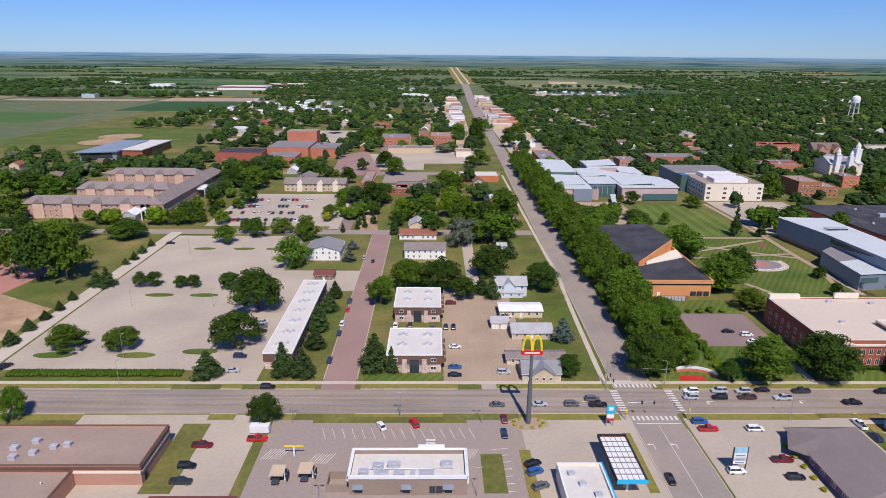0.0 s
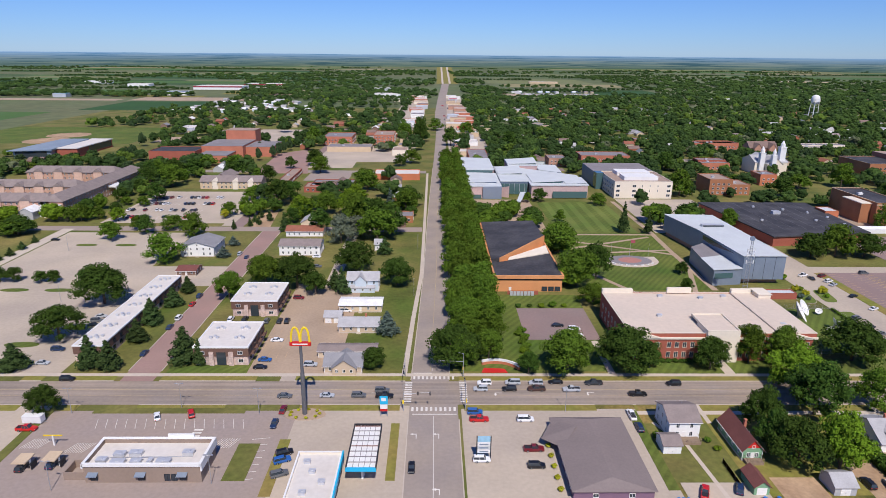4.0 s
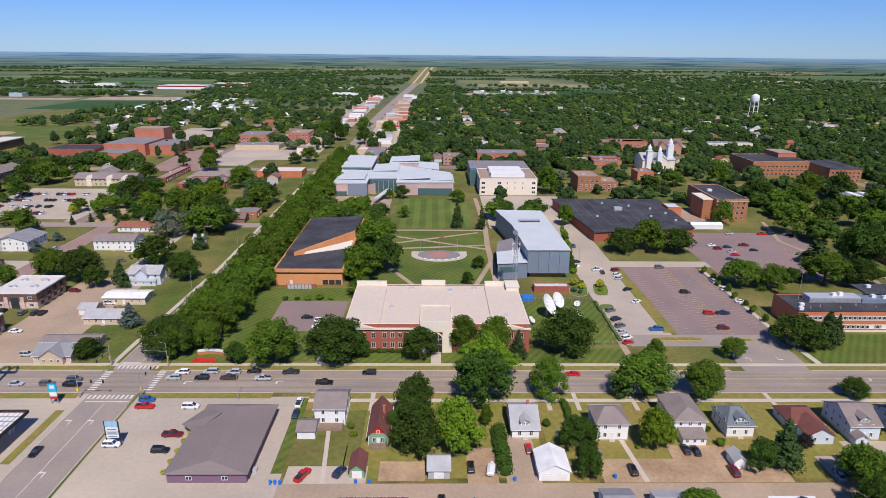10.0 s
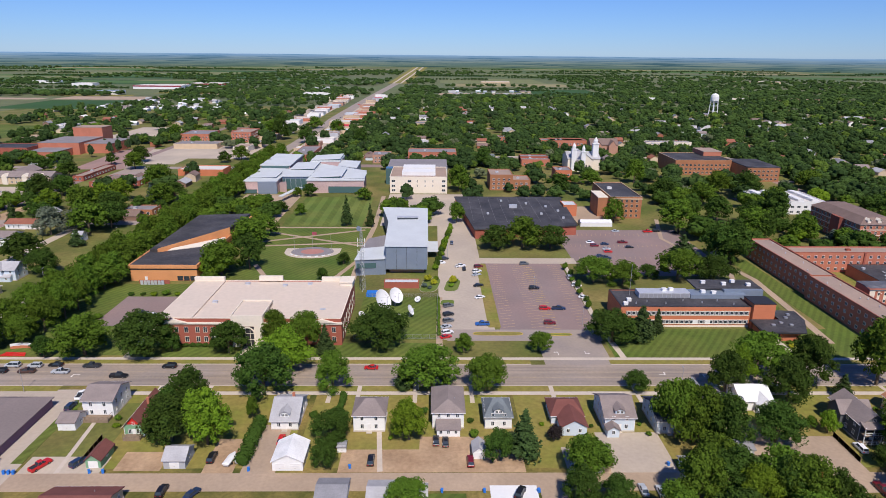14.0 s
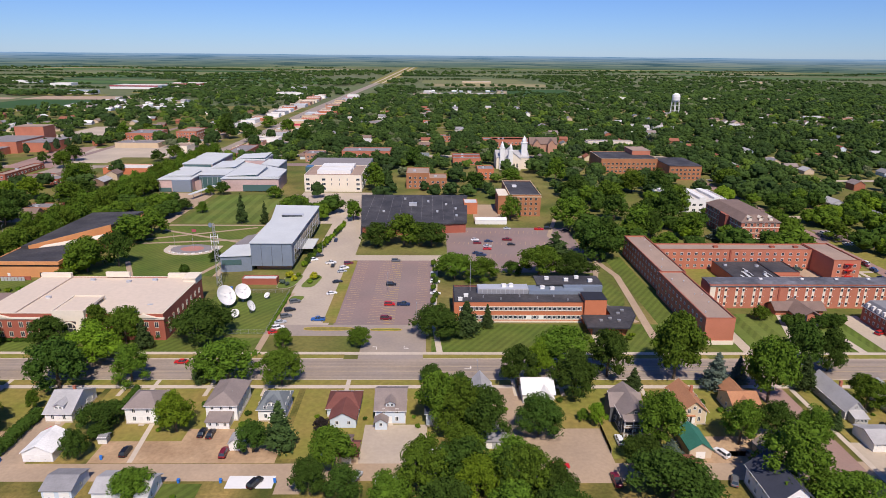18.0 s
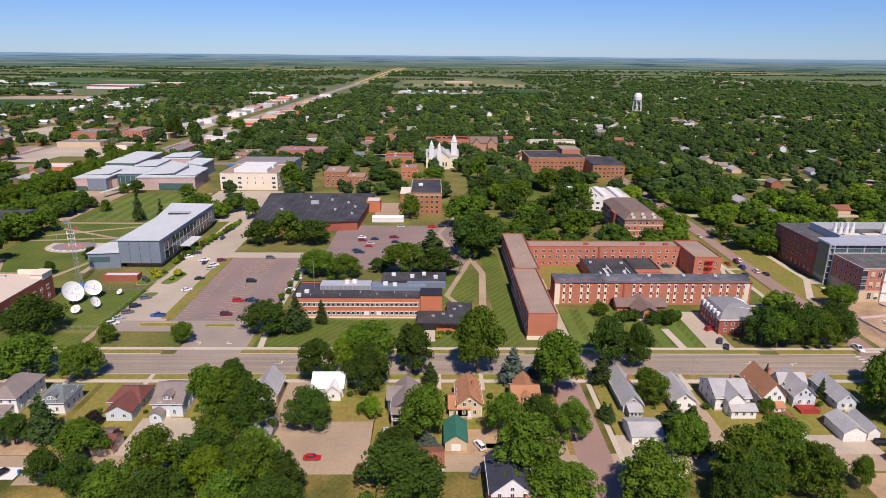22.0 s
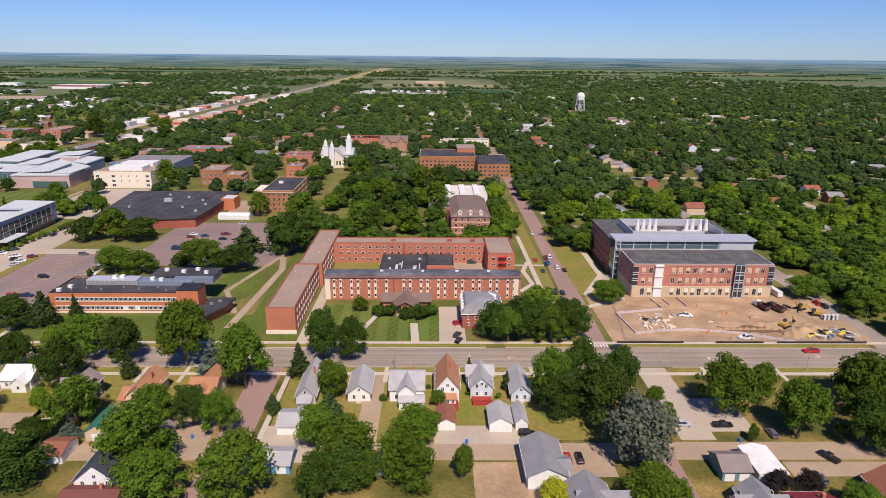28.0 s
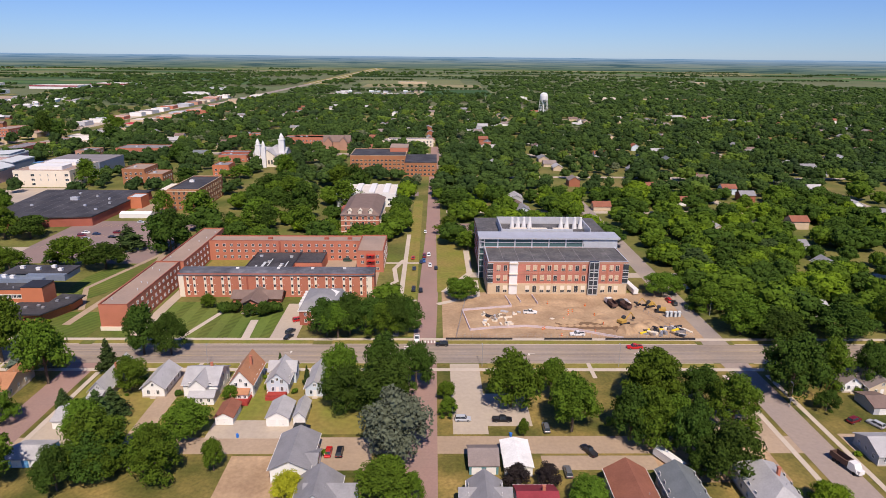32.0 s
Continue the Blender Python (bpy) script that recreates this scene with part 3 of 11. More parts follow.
def pitched(top, x0, y0, x1, y1, h, rise, axis, roof, wall, over=0.45, hip=0.0, z0=0.0, name="roof"):
    """Walls with gables and a thick pitched roof over them; axis: the ridge's direction; hip: how far the ridge ends are drawn in."""
    g = Geo()
    x0o, x1o, y0o, y1o = x0 - over, x1 + over, y0 - over, y1 + over
    sl = rise / ((y1 - y0) / 2 if axis == "x" else (x1 - x0) / 2)
    zo = h - over * sl
    zr = h + rise
    if axis == "x":
        ym = (y0 + y1) / 2
        g.add([(x0, y0, z0), (x1, y0, z0), (x1, y1, z0), (x0, y1, z0), (x0, y0, h), (x1, y0, h), (x1, y1, h), (x0, y1, h)], [(0, 1, 5, 4), (1, 2, 6, 5), (2, 3, 7, 6), (3, 0, 4, 7), (4, 5, 6, 7)])
        if not hip:
            g.add([(x0, y0, h), (x0, y1, h), (x0, ym, zr - 0.05), (x1, y0, h), (x1, y1, h), (x1, ym, zr - 0.05)], [(0, 2, 1), (3, 4, 5)])
        A, B = (x0o + hip, ym, zr + 0.15), (x1o - hip, ym, zr + 0.15)
    else:
        xm = (x0 + x1) / 2
        g.add([(x0, y0, z0), (x1, y0, z0), (x1, y1, z0), (x0, y1, z0), (x0, y0, h), (x1, y0, h), (x1, y1, h), (x0, y1, h)], [(0, 1, 5, 4), (1, 2, 6, 5), (2, 3, 7, 6), (3, 0, 4, 7), (4, 5, 6, 7)])
        if not hip:
            g.add([(x0, y0, h), (x1, y0, h), (xm, y0, zr - 0.05), (x0, y1, h), (x1, y1, h), (xm, y1, zr - 0.05)], [(0, 1, 2), (4, 3, 5)])
        A, B = (xm, y0o + hip, zr + 0.15), (xm, y1o - hip, zr + 0.15)
    part("wall", g, wall, top)
    z = zo + 0.15
    c = [(x0o, y0o, z), (x1o, y0o, z), (x1o, y1o, z), (x0o, y1o, z)]
    r = Geo()
    lift = lambda p: (p[0], p[1], p[2] - 0.22)
    V = c + [A, B] + [lift(p) for p in c + [A, B]]
    if axis == "x":
        F = [(0, 1, 5, 4), (2, 3, 4, 5), (1, 2, 5), (3, 0, 4)]
    else:
        F = [(1, 2, 5, 4), (3, 0, 4, 5), (0, 1, 4), (2, 3, 5)]
    if not hip:
        F = F[:2]
    under = [tuple(a + 6 for a in f[::-1]) for f in F]
    edge = [(0, 1, 7, 6), (1, 2, 8, 7), (2, 3, 9, 8), (3, 0, 6, 9)]
    if not hip:
        edge = [(0, 1, 7, 6), (2, 3, 9, 8), (1, 5, 11, 7), (5, 2, 8, 11), (3, 4, 10, 9), (4, 0, 6, 10)] if axis == "x" else [(1, 2, 8, 7), (3, 0, 6, 9), (0, 6, 10, 4), (4, 10, 7, 1), (2, 5, 11, 8), (5, 3, 9, 11)]
    r.add(V, F + under + [e[::-1] for e in edge])
    part(name, r, roof, top)


SHINGLE = {"grey": (0.25, 0.245, 0.25), "ltgrey": (0.40, 0.39, 0.385), "brown": (0.20, 0.14, 0.115), "taupe": (0.245, 0.20, 0.18), "maroon": (0.175, 0.065, 0.052), "red": (0.25, 0.035, 0.045), "orange": (0.42, 0.20, 0.105), "green": (0.035, 0.16, 0.115), "white": (0.76, 0.75, 0.72), "dark": (0.055, 0.06, 0.08), "slate": (0.155, 0.175, 0.18), "rust": (0.27, 0.105, 0.065)}
SIDING = {"white": (0.78, 0.77, 0.73), "cream": (0.62, 0.50, 0.34), "grey": (0.42, 0.42, 0.42), "blue": (0.46, 0.54, 0.62), "green": (0.20, 0.36, 0.21), "tan": (0.55, 0.43, 0.30), "teal": (0.12, 0.25, 0.26), "brown": (0.22, 0.14, 0.10), "dark": (0.10, 0.105, 0.11), "pink": (0.50, 0.27, 0.24), "ltblue": (0.56, 0.63, 0.68), "purple": (0.20, 0.12, 0.17), "brick": (0.34, 0.125, 0.07), "skyblue": (0.13, 0.36, 0.62)}


def shingle(c):
    return colour("shingle_" + c, SHINGLE[c], rough=0.9, var=0.10, big=0.3, fine=2.5)


def siding(c):
    return colour("siding_" + c, SIDING[c], rough=0.75, var=0.04, big=0.3, fine=2.5)


def house(label, x, y, w, d, h, rise, axis, roof, wall, hip=0.0, porch=0.0, dormer=0, chimney=0, ell=None, deck=0, group="houses along the street", turn=0, deckm="wood", plain=0, tiers=0, ell2=None):
    """A family house: x, y its middle, w and d along x and y, h to the eaves. porch: depth of a porch on the south side."""
    top = thing("house", label, "house", x, y, 0, turn, group)
    x0, x1, y0, y1 = -w / 2, w / 2, -d / 2, d / 2
    part("foundation", Geo().box(x0 - 0.1, y0 - 0.1, -0.3, x1 + 0.1, y1 + 0.1, 0.45), M["kerb"], top)
    pitched(top, x0, y0, x1, y1, h, rise, axis, shingle(roof), siding(wall), 0.5, hip)
    floors = [1.1] if h < 4 else [1.1, 3.7]
    n = max(2, int(w / 3))
    m = max(2, int(d / 3.2))
    if not plain:
        windows(top, "s", x0 + 0.5, x1 - 0.5, n, y0, floors, 0.95, 1.45)
        windows(top, "e", y0 + 0.5, y1 - 0.5, m, x1, floors, 0.95, 1.45)
        windows(top, "w", y0 + 0.5, y1 - 0.5, m, x0, floors, 0.95, 1.45)
    # gutters along the eaves, corner boards, vent pipes on the roof
    for a in ((x0 - 0.5, x1 + 0.5, y0 - 0.62, y0 - 0.5), (x0 - 0.5, x1 + 0.5, y1 + 0.5, y1 + 0.62)) if axis == "x" or hip else ((x0 - 0.62, x0 - 0.5, y0 - 0.5, y1 + 0.5), (x1 + 0.5, x1 + 0.62, y0 - 0.5, y1 + 0.5)):
        ze = h - 0.5 * rise / ((d if axis == "x" else w) / 2)
        part("gutter", Geo().box(a[0], a[2], ze - 0.02, a[1], a[3], ze + 0.12), M["trim"], top, "white eaves gutter")
    if not plain:
        for bx in (x0 - 0.03, x1 - 0.14):
            part("corner_board", Geo().box(bx, y0 - 0.03, 0.45, bx + 0.17, y0, h - 0.1), M["trim"], top)
        vx, vy = (w * 0.2, d * 0.22) if axis == "x" else (w * 0.22, -d * 0.15)
        vz = h + rise * (1 - (abs(vy) / (d / 2) if axis == "x" else abs(vx) / (w / 2)))
        part("vent_pipe", Geo().tube((vx, vy, vz - 0.3), (vx, vy, vz + 0.6), 0.09, 0.09, 6), M["galv"], top)
    if axis == "y" and not hip and not plain:
        windows(top, "s", -0.8, 0.8, 1, y0, [h + 0.35], 0.9, 1.1)
    door = part("door", Geo().box(-0.5, y0 - 0.08, 0.45, 0.5, y0, 2.55), M["trim"], top)
    part("handle", Geo().tube((0.36, y0 - 0.14, 1.4), (0.36, y0 - 0.08, 1.4), 0.05, 0.05, 6), M["galv"], door, "steel door handle")
    part("step", Geo().box(-0.8, y0 - 1.0, -0.1, 0.8, y0 - 0.1, 0.25).box(-0.8, y0 - 0.6, 0.25, 0.8, y0 - 0.1, 0.42), M["kerb"], top)
    if porch:
        pw = w * 0.8
        ph = min(h - 0.2, 2.9)
        part("porch_roof", Geo().slab([(-pw / 2, y0 - porch, ph - 0.5), (pw / 2, y0 - porch, ph - 0.5), (pw / 2, y0, ph + 0.35), (-pw / 2, y0, ph + 0.35)], 0.2), shingle(roof), top)
        part("porch_wall", Geo().box(-pw / 2 + 0.3, y0 - porch + 0.3, 0, pw / 2 - 0.3, y0 - 0.1, ph - 0.55), siding(wall), top)
        windows(top, "s", -pw / 2 + 0.4, pw / 2 - 0.4, 3, y0 - porch + 0.3, [1.0], 0.9, 1.1)
    if dormer:
        z = h + rise * 0.25
        if axis == "x":
            yd = y0 + d * 0.06
            g = Geo().box(-1.3, yd, h - 0.1, 1.3, -0.2, z + 1.0)
            part("dormer_wall", g, siding(wall), top)
            part("dormer_roof", Geo().slab([(-1.6, yd - 0.4, z + 0.9), (0, yd - 0.4, z + 1.75), (0, 0.3, z + 1.75), (-1.6, 0.3, z + 0.9)], 0.15).slab([(0, yd - 0.4, z + 1.75), (1.6, yd - 0.4, z + 0.9), (1.6, 0.3, z + 0.9), (0, 0.3, z + 1.75)], 0.15), shingle(roof), top)
            windows(top, "s", -1.1, 1.1, 2, yd, [z - 0.15], 0.8, 0.95)
    if chimney:
        part("chimney", Geo().box(w * 0.14, 0.2, h, w * 0.14 + 0.7, 0.9, h + rise + 1.0).box(w * 0.14 - 0.06, 0.14, h + rise + 1.0, w * 0.14 + 0.76, 0.96, h + rise + 1.15), M["brick"], top)
    if ell:
        ex, ey, ew, ed, eh, er, ea = ell
        pitched(top, ex - ew / 2, ey - ed / 2, ex + ew / 2, ey + ed / 2, eh, er, ea, shingle(roof), siding(wall), 0.4, name="ell_roof")
        windows(top, "s", ex - ew / 2 + 0.3, ex + ew / 2 - 0.3, max(1, int(ew / 2.5)), ey - ed / 2, [1.1], 0.95, 1.2)
    if ell2:
        ex, ey, ew, ed, eh, er, ea = ell2
        pitched(top, ex - ew / 2, ey - ed / 2, ex + ew / 2, ey + ed / 2, eh, er, ea, shingle(roof), siding(wall), 0.4, name="wing_roof")
        windows(top, "s", ex - ew / 2 + 0.3, ex + ew / 2 - 0.3, max(1, int(ew / 2.2)), ey - ed / 2, [1.0], 0.95, 1.2)
    if tiers:
        # a porch on two floors with white posts and rails
        for z in (0.5, 3.3):
            part("porch_floor", Geo().box(x0, y0 - tiers, z - 0.2, x1, y0 - 0.05, z), M["wood"], top)
            rail = part("porch_rail", Geo().box(x0, y0 - tiers, z + 0.85, x1, y0 - tiers + 0.08, z + 0.95).box(x0, y0 - tiers, z + 0.15, x1, y0 - tiers + 0.08, z + 0.22), M["trim"], top, "white porch rail")
            for k in range(9):
                xx = x0 + 0.3 + (w - 0.6) * k / 8
                part("baluster", Geo().box(xx - 0.04, y0 - tiers + 0.02, z + 0.22, xx + 0.04, y0 - tiers + 0.07, z + 0.85), M["trim"], rail)
        for k in range(4):
            xx = x0 + 0.1 + (w - 0.2) * k / 3
            part("porch_post", Geo().box(xx - 0.1, y0 - tiers, 0, xx + 0.1, y0 - tiers + 0.2, h), M["trim"], top, "white porch post")
        part("porch_roof", Geo().slab([(x0 - 0.3, y0 - tiers - 0.3, h - 0.2), (x1 + 0.3, y0 - tiers - 0.3, h - 0.2), (x1 + 0.3, y0, h + 0.6), (x0 - 0.3, y0, h + 0.6)], 0.2), shingle(roof), top)
    if deck:
        floor = part("deck", Geo().box(x0 + 0.4, y0 - deck, 0, x1 - 0.4, y0 - 0.1, 0.9), M[deckm], top, "weathered timber deck" if deckm == "wood" else "red painted timber deck")
        g = Geo().box(x0 + 0.4, y0 - deck, 1.75, x1 - 0.4, y0 - deck + 0.08, 1.85).box(x0 + 0.4, y0 - deck, 1.75, x0 + 0.48, y0 - 0.1, 1.85).box(x1 - 0.48, y0 - deck, 1.75, x1 - 0.4, y0 - 0.1, 1.85)
        for k in range(7):
            xx = x0 + 0.44 + (w - 0.88) * k / 6
            g.box(xx - 0.04, y0 - deck, 0.9, xx + 0.04, y0 - deck + 0.08, 1.8)
        part("deck_rail", g, M[deckm], floor)
    return top


def garage(label, x, y, w, d, h, rise, axis, roof, wall, doors="s", turn=0):
    top = thing("garage", label, "garage", x, y, 0, turn, "garages along the lane")
    pitched(top, -w / 2, -d / 2, w / 2, d / 2, h, rise, axis, shingle(roof), siding(wall), 0.35)
    n = 2 if w > 6 else 1
    for k in range(n):
        c = -w / 2 + w * (k + 0.5) / n
        g = Geo().box(c - 1.25, -d / 2 - 0.05, 0.05, c + 1.25, -d / 2, 2.15)
        for j in range(1, 4):
            g.box(c - 1.25, -d / 2 - 0.08, 0.05 + 0.52 * j, c + 1.25, -d / 2 - 0.05, 0.09 + 0.52 * j)
        part("handle", Geo().box(c - 0.15, -d / 2 - 0.12, 0.75, c + 0.15, -d / 2 - 0.08, 0.82), M["galv"], part("garage_door", g, M["trim"], top))
    windows(top, "e", -d / 2 + 0.6, d / 2 - 0.6, 1, w / 2, [1.2], 0.8, 0.8)
    return top

# ---- land, roads, lots ----
def land():
    """One flat sheet to the horizon, and the glowing backdrop of painted haze that closes it."""
    V, F = [], []
    rad = [0, 60, 150, 300, 500, 800, 1200, 1800, 2500, 3500, 4750]
    seg = 96
    for r in rad:
        V += [(260 + r * math.cos(2 * math.pi * k / seg), r * math.sin(2 * math.pi * k / seg), -0.06) for k in range(seg)]
    for i in range(len(rad) - 1):
        for k in range(seg):
            a, b = i * seg + k, i * seg + (k + 1) % seg
            F.append((b, a, a + seg, b + seg) if i else (a, a + seg, b + seg))
    tagged(new("ground", mesh_of("ground", V, F, [M["land"]])), "flat green farm land reaching the horizon", "ground", kind="structure")
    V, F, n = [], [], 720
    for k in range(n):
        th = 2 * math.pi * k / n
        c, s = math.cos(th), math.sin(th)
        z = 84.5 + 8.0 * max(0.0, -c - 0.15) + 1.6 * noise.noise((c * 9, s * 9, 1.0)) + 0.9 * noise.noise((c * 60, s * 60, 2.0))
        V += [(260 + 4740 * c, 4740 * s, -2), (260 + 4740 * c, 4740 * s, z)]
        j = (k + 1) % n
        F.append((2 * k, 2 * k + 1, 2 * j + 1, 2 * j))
    tagged(new("backdrop", mesh_of("backdrop", V, F, [M["distance"]])), "glowing blue-green backdrop with painted haze on the horizon", "backdrop", kind="structure")


land()
rect("ground_town", -520, -220, 1150, 1250, 0.0, M["grass"], "mown patchy green and tan grass", "grass")
rect("ground_gardens", 98, -220, 1150, 168, 0.005, M["garden"], "patchy dry and green garden grass", "grass")
# the street in front
rect("road", -700, 168.5, 1100, 183.0, 0.04, M["street"], "wide worn grey asphalt street", "road")
rect("road_brick_west", -37, 183.0, -26, 372, 0.045, M["brickroad"], "old red brick side street", "road")
AVENUE = [(60, 183), (61.2, 232), (62.5, 290), (63.2, 385), (64.2, 465), (66.2, 585), (68.6, 733), (70.2, 900)]
sheet("road_main_north", [(x + 12.6, y) for x, y in AVENUE] + AVENUE[::-1], 0.045, M["asphalt"], "worn asphalt avenue running north", "road")
rect("road_main_south", 60, 60, 75, 168.5, 0.045, M["asphalt"], "worn asphalt avenue with turning lanes", "road")
rect("road_brick_middle", 407.5, 60, 417, 168.5, 0.045, M["brickroad"], "old red brick side street", "road")
sheet("road_brick_north", [(523.6, 183), (532.2, 183), (535.6, 335), (537.5, 700), (528.5, 700), (526.8, 335)], 0.045, M["brickroad"], "old red brick street beside the campus", "road")
sheet("lot_street", [(537.5, 316), (556, 318), (558, 356), (538, 356)], 0.05, M["lotred"], "small reddish parking lot beside the brick street", "parking lot")
rect("road_brick_south", 523, 60, 532.5, 168.5, 0.045, M["brickroad"], "old red brick side street", "road")
rect("road_east_north", 631.5, 183, 641, 420, 0.045, M["asphalt"], "narrow asphalt side street", "road")
rect("road_east_south", 631.5, 60, 641, 168.5, 0.045, M["lotpink"], "pinkish grey worn side street", "road")
rect("road_west_cross", -420, 366, 60, 376, 0.05, M["lotpink"], "pinkish grey worn cross street", "road")
rect("lane_south", 76, 117, 407.5, 124, 0.03, M["gravel"], "dusty concrete back lane", "lane")
rect("lane_south_east", 417, 117, 523, 124.5, 0.03, M["gravel"], "dusty gravel back lane", "lane")
rect("lane_south_far", 532.5, 117, 631.5, 125, 0.03, M["gravel"], "dusty gravel back lane", "lane")


def kerb(name, x0, y0, x1, y1):
    tagged(new(name, Geo().box(x0, y0, -0.1, x1, y1, 0.17).mesh(name, M["kerb"])), "pale concrete kerb along the street", "kerb", kind="structure")


GAPS_N = [(-200, -159), (-86, -70), (-63, -57), (-39, -24), (8, 21), (58, 76), (272, 300), (402, 407), (487, 494), (522, 535), (629, 643)]
GAPS_S = [(-106, -68), (-60, -48), (-42, -24), (3, 26), (57, 77), (118, 130), (131, 138), (405, 420), (521, 550), (629, 643)]


def runs(gaps, a, b):
    out, p = [], a
    for g0, g1 in gaps:
        if g0 > p:
            out.append((p, g0))
        p = max(p, g1)
    return out + [(p, b)]


for k, (a, b) in enumerate(runs(GAPS_N, -600, 1000)):
    kerb("kerb_north", a, 183.0, b, 183.3)
    rect("verge_north", a, 183.3, b, 186.4, 0.1, M["dry"], "strip of dry grass beside the kerb", "grass")
rect("pavement_north", -600, 186.4, 1000, 188.4, 0.07, M["walkway"], "pale concrete pavement", "pavement")
for k, (a, b) in enumerate(runs(GAPS_S, -600, 1000)):
    kerb("kerb_south", a, 168.2, b, 168.5)
    rect("verge_south", a, 165.0, b, 168.2, 0.1, M["dry"], "strip of dry grass beside the kerb", "grass")
rect("pavement_south", 130, 162.8, 1000, 164.8, 0.07, M["walkway"], "pale concrete pavement", "pavement")
for x0, x1, y0, y1 in ((59.7, 60, 60, 160), (75, 75.3, 60, 160), (-37.3, -37, 190, 365), (-26, -25.7, 190, 365), (-600, -50, 165, 165)):
    if x0 != -600:
        kerb("kerb_side", x0, y0, x1, y1)

for dx in (-0.15, 12.75):
    pts = band([(x + dx, max(y, 184)) for x, y in AVENUE[:6]], 0.3)
    tagged(new("kerb_avenue", Geo().prism(pts, -0.1, 0.17).mesh("kerb_avenue", M["kerb"])), "pale concrete kerb along the avenue", "kerb", kind="structure")
# lots and lawns of the west
rect("lot_west", -152, 196, -76, 362, 0.02, M["concrete"], "large empty pale concrete parking lot", "parking lot")
rect("lot_flats", -76, 188.4, -59.5, 300, 0.025, M["concrete"], "concrete drive behind the flats", "parking lot")
rect("lot_flats_back", -59.5, 272, -37, 300, 0.025, M["concrete"], "concrete yard behind the flats", "parking lot")
rect("lot_cars", -145, 384, -66, 478, 0.02, M["concrete"], "concrete parking lot full of cars", "parking lot")
sheet("lot_cars_edge", [(-66, 378), (-56.5, 378), (-63.5, 472), (-66, 472)], 0.023, M["concrete"], "concrete drive beside the full parking lot", "parking lot")
sheet("track_west", [(-48, 376), (-35, 376), (-40.2, 427), (-46.5, 427)], 0.03, M["dirt"], "bare orange-brown earth track", "track")
rect("lot_blocks", 3.5, 188.4, 16, 275, 0.025, M["gravel"], "sandy concrete yard beside the flats", "parking lot")
rect("lane_blocks", 16, 183, 22, 366, 0.03, M["concrete"], "concrete back lane", "lane")
rect("lot_house", 22, 196, 30, 250, 0.02, M["gravel"], "sandy yard behind the houses", "yard")
rect("lot_restaurant", -58, 100, 60, 165, 0.02, M["lotpink"], "pinkish grey concrete lot round the restaurant", "parking lot")
rect("lot_station", 26, 100, 60, 168, 0.028, M["concrete"], "stained concrete forecourt of the filling station", "parking lot")
rect("lot_office", -106, 100, -50, 168, 0.03, M["concrete"], "pale concrete lot beside the office", "parking lot")
rect("lot_store", 76, 100, 130, 166, 0.03, M["concrete"], "pale concrete lot round the store", "parking lot")
rect("yard_flats", 3.6, 188, 34, 272, 0.035, M["gravel"], "dusty tan yard beside the flats", "yard")
rect("lawn_flats", -24, 188.4, 3.5, 193.5, 0.06, M["lawn"], "narrow green lawn before the flats", "lawn")
# campus
rect("lawn_quad", 138, 268, 199, 365, 0.04, M["lawn"], "large mown green college lawn", "lawn")
for k in range(12):
    rect("lawn_green", 143 + k * 4.17, 366, 147.17 + k * 4.17, 447, 0.05, M["lawn_pale" if k % 2 else "lawn"], "striped mown green college lawn", "lawn")
rect("lawn_boulevard", 76, 190, 132, 262, 0.03, M["lawn"], "mown green lawn under the trees", "lawn")
rect("lawn_hall", 134, 188.4, 240, 200, 0.05, M["lawn"], "mown green lawn before the hall", "lawn")
rect("lot_hall", 103, 215, 132, 246, 0.06, M["lotred"], "small reddish asphalt parking lot", "parking lot")
rect("drive_campus", 240, 203, 262, 375, 0.05, M["concrete"], "concrete campus drive", "road")
rect("drive_mouth", 277, 183, 301, 212, 0.055, M["asphalt"], "asphalt mouth of the campus drive", "road")
rect("drive_link", 243, 202, 302, 212, 0.05, M["asphalt"], "asphalt campus drive", "road")
rect("drive_cross", 240, 293, 312, 302, 0.052, M["concrete"], "concrete campus drive", "road")
rect("lot_red", 264, 212, 303, 293, 0.045, M["lotred"], "reddish asphalt parking lot with white bay lines", "parking lot")
rect("island_lot", 259.5, 214, 264.5, 292, 0.16, M["dry"], "kerbed strip of dry grass", "grass")
rect("lot_north", 311, 275, 386, 358, 0.045, M["lotred"], "reddish asphalt parking lot", "parking lot")
rect("lawn_lab", 303, 188.4, 402, 213, 0.04, M["lawn"], "mown green lawn before the brick building", "lawn")
for k in range(13):
    rect("lawn_dorm", 418 + k * 4, 188.4, 422 + k * 4, 224, 0.04, M["lawn_pale" if k % 2 else "lawn"], "striped green lawn before the dormitory", "lawn")
rect("site", 535, 186, 634, 236, 0.05, M["dirt"], "bare brown earth of a building site", "ground")
# ---- the large buildings ----
def arch(g, cx, y, z0, w, h, k=0, n=10, t=0.5):
    """A round-headed opening's ring, standing in the xz plane."""
    r = w / 2
    for i in range(n):
        a0, a1 = math.pi * i / n, math.pi * (i + 1) / n
        p = [(cx + rr * math.cos(a), y, z0 + h - r + rr * math.sin(a)) for a, rr in ((a0, r), (a1, r), (a1, r + t), (a0, r + t))]
        g.solid([(q[0], q[1] - 0.25, q[2]) for q in p], p, k)
    return g.box(cx - r - t, y - 0.25, z0, cx - r, y, z0 + h - r, k).box(cx + r, y - 0.25, z0, cx + r + t, y, z0 + h - r, k)


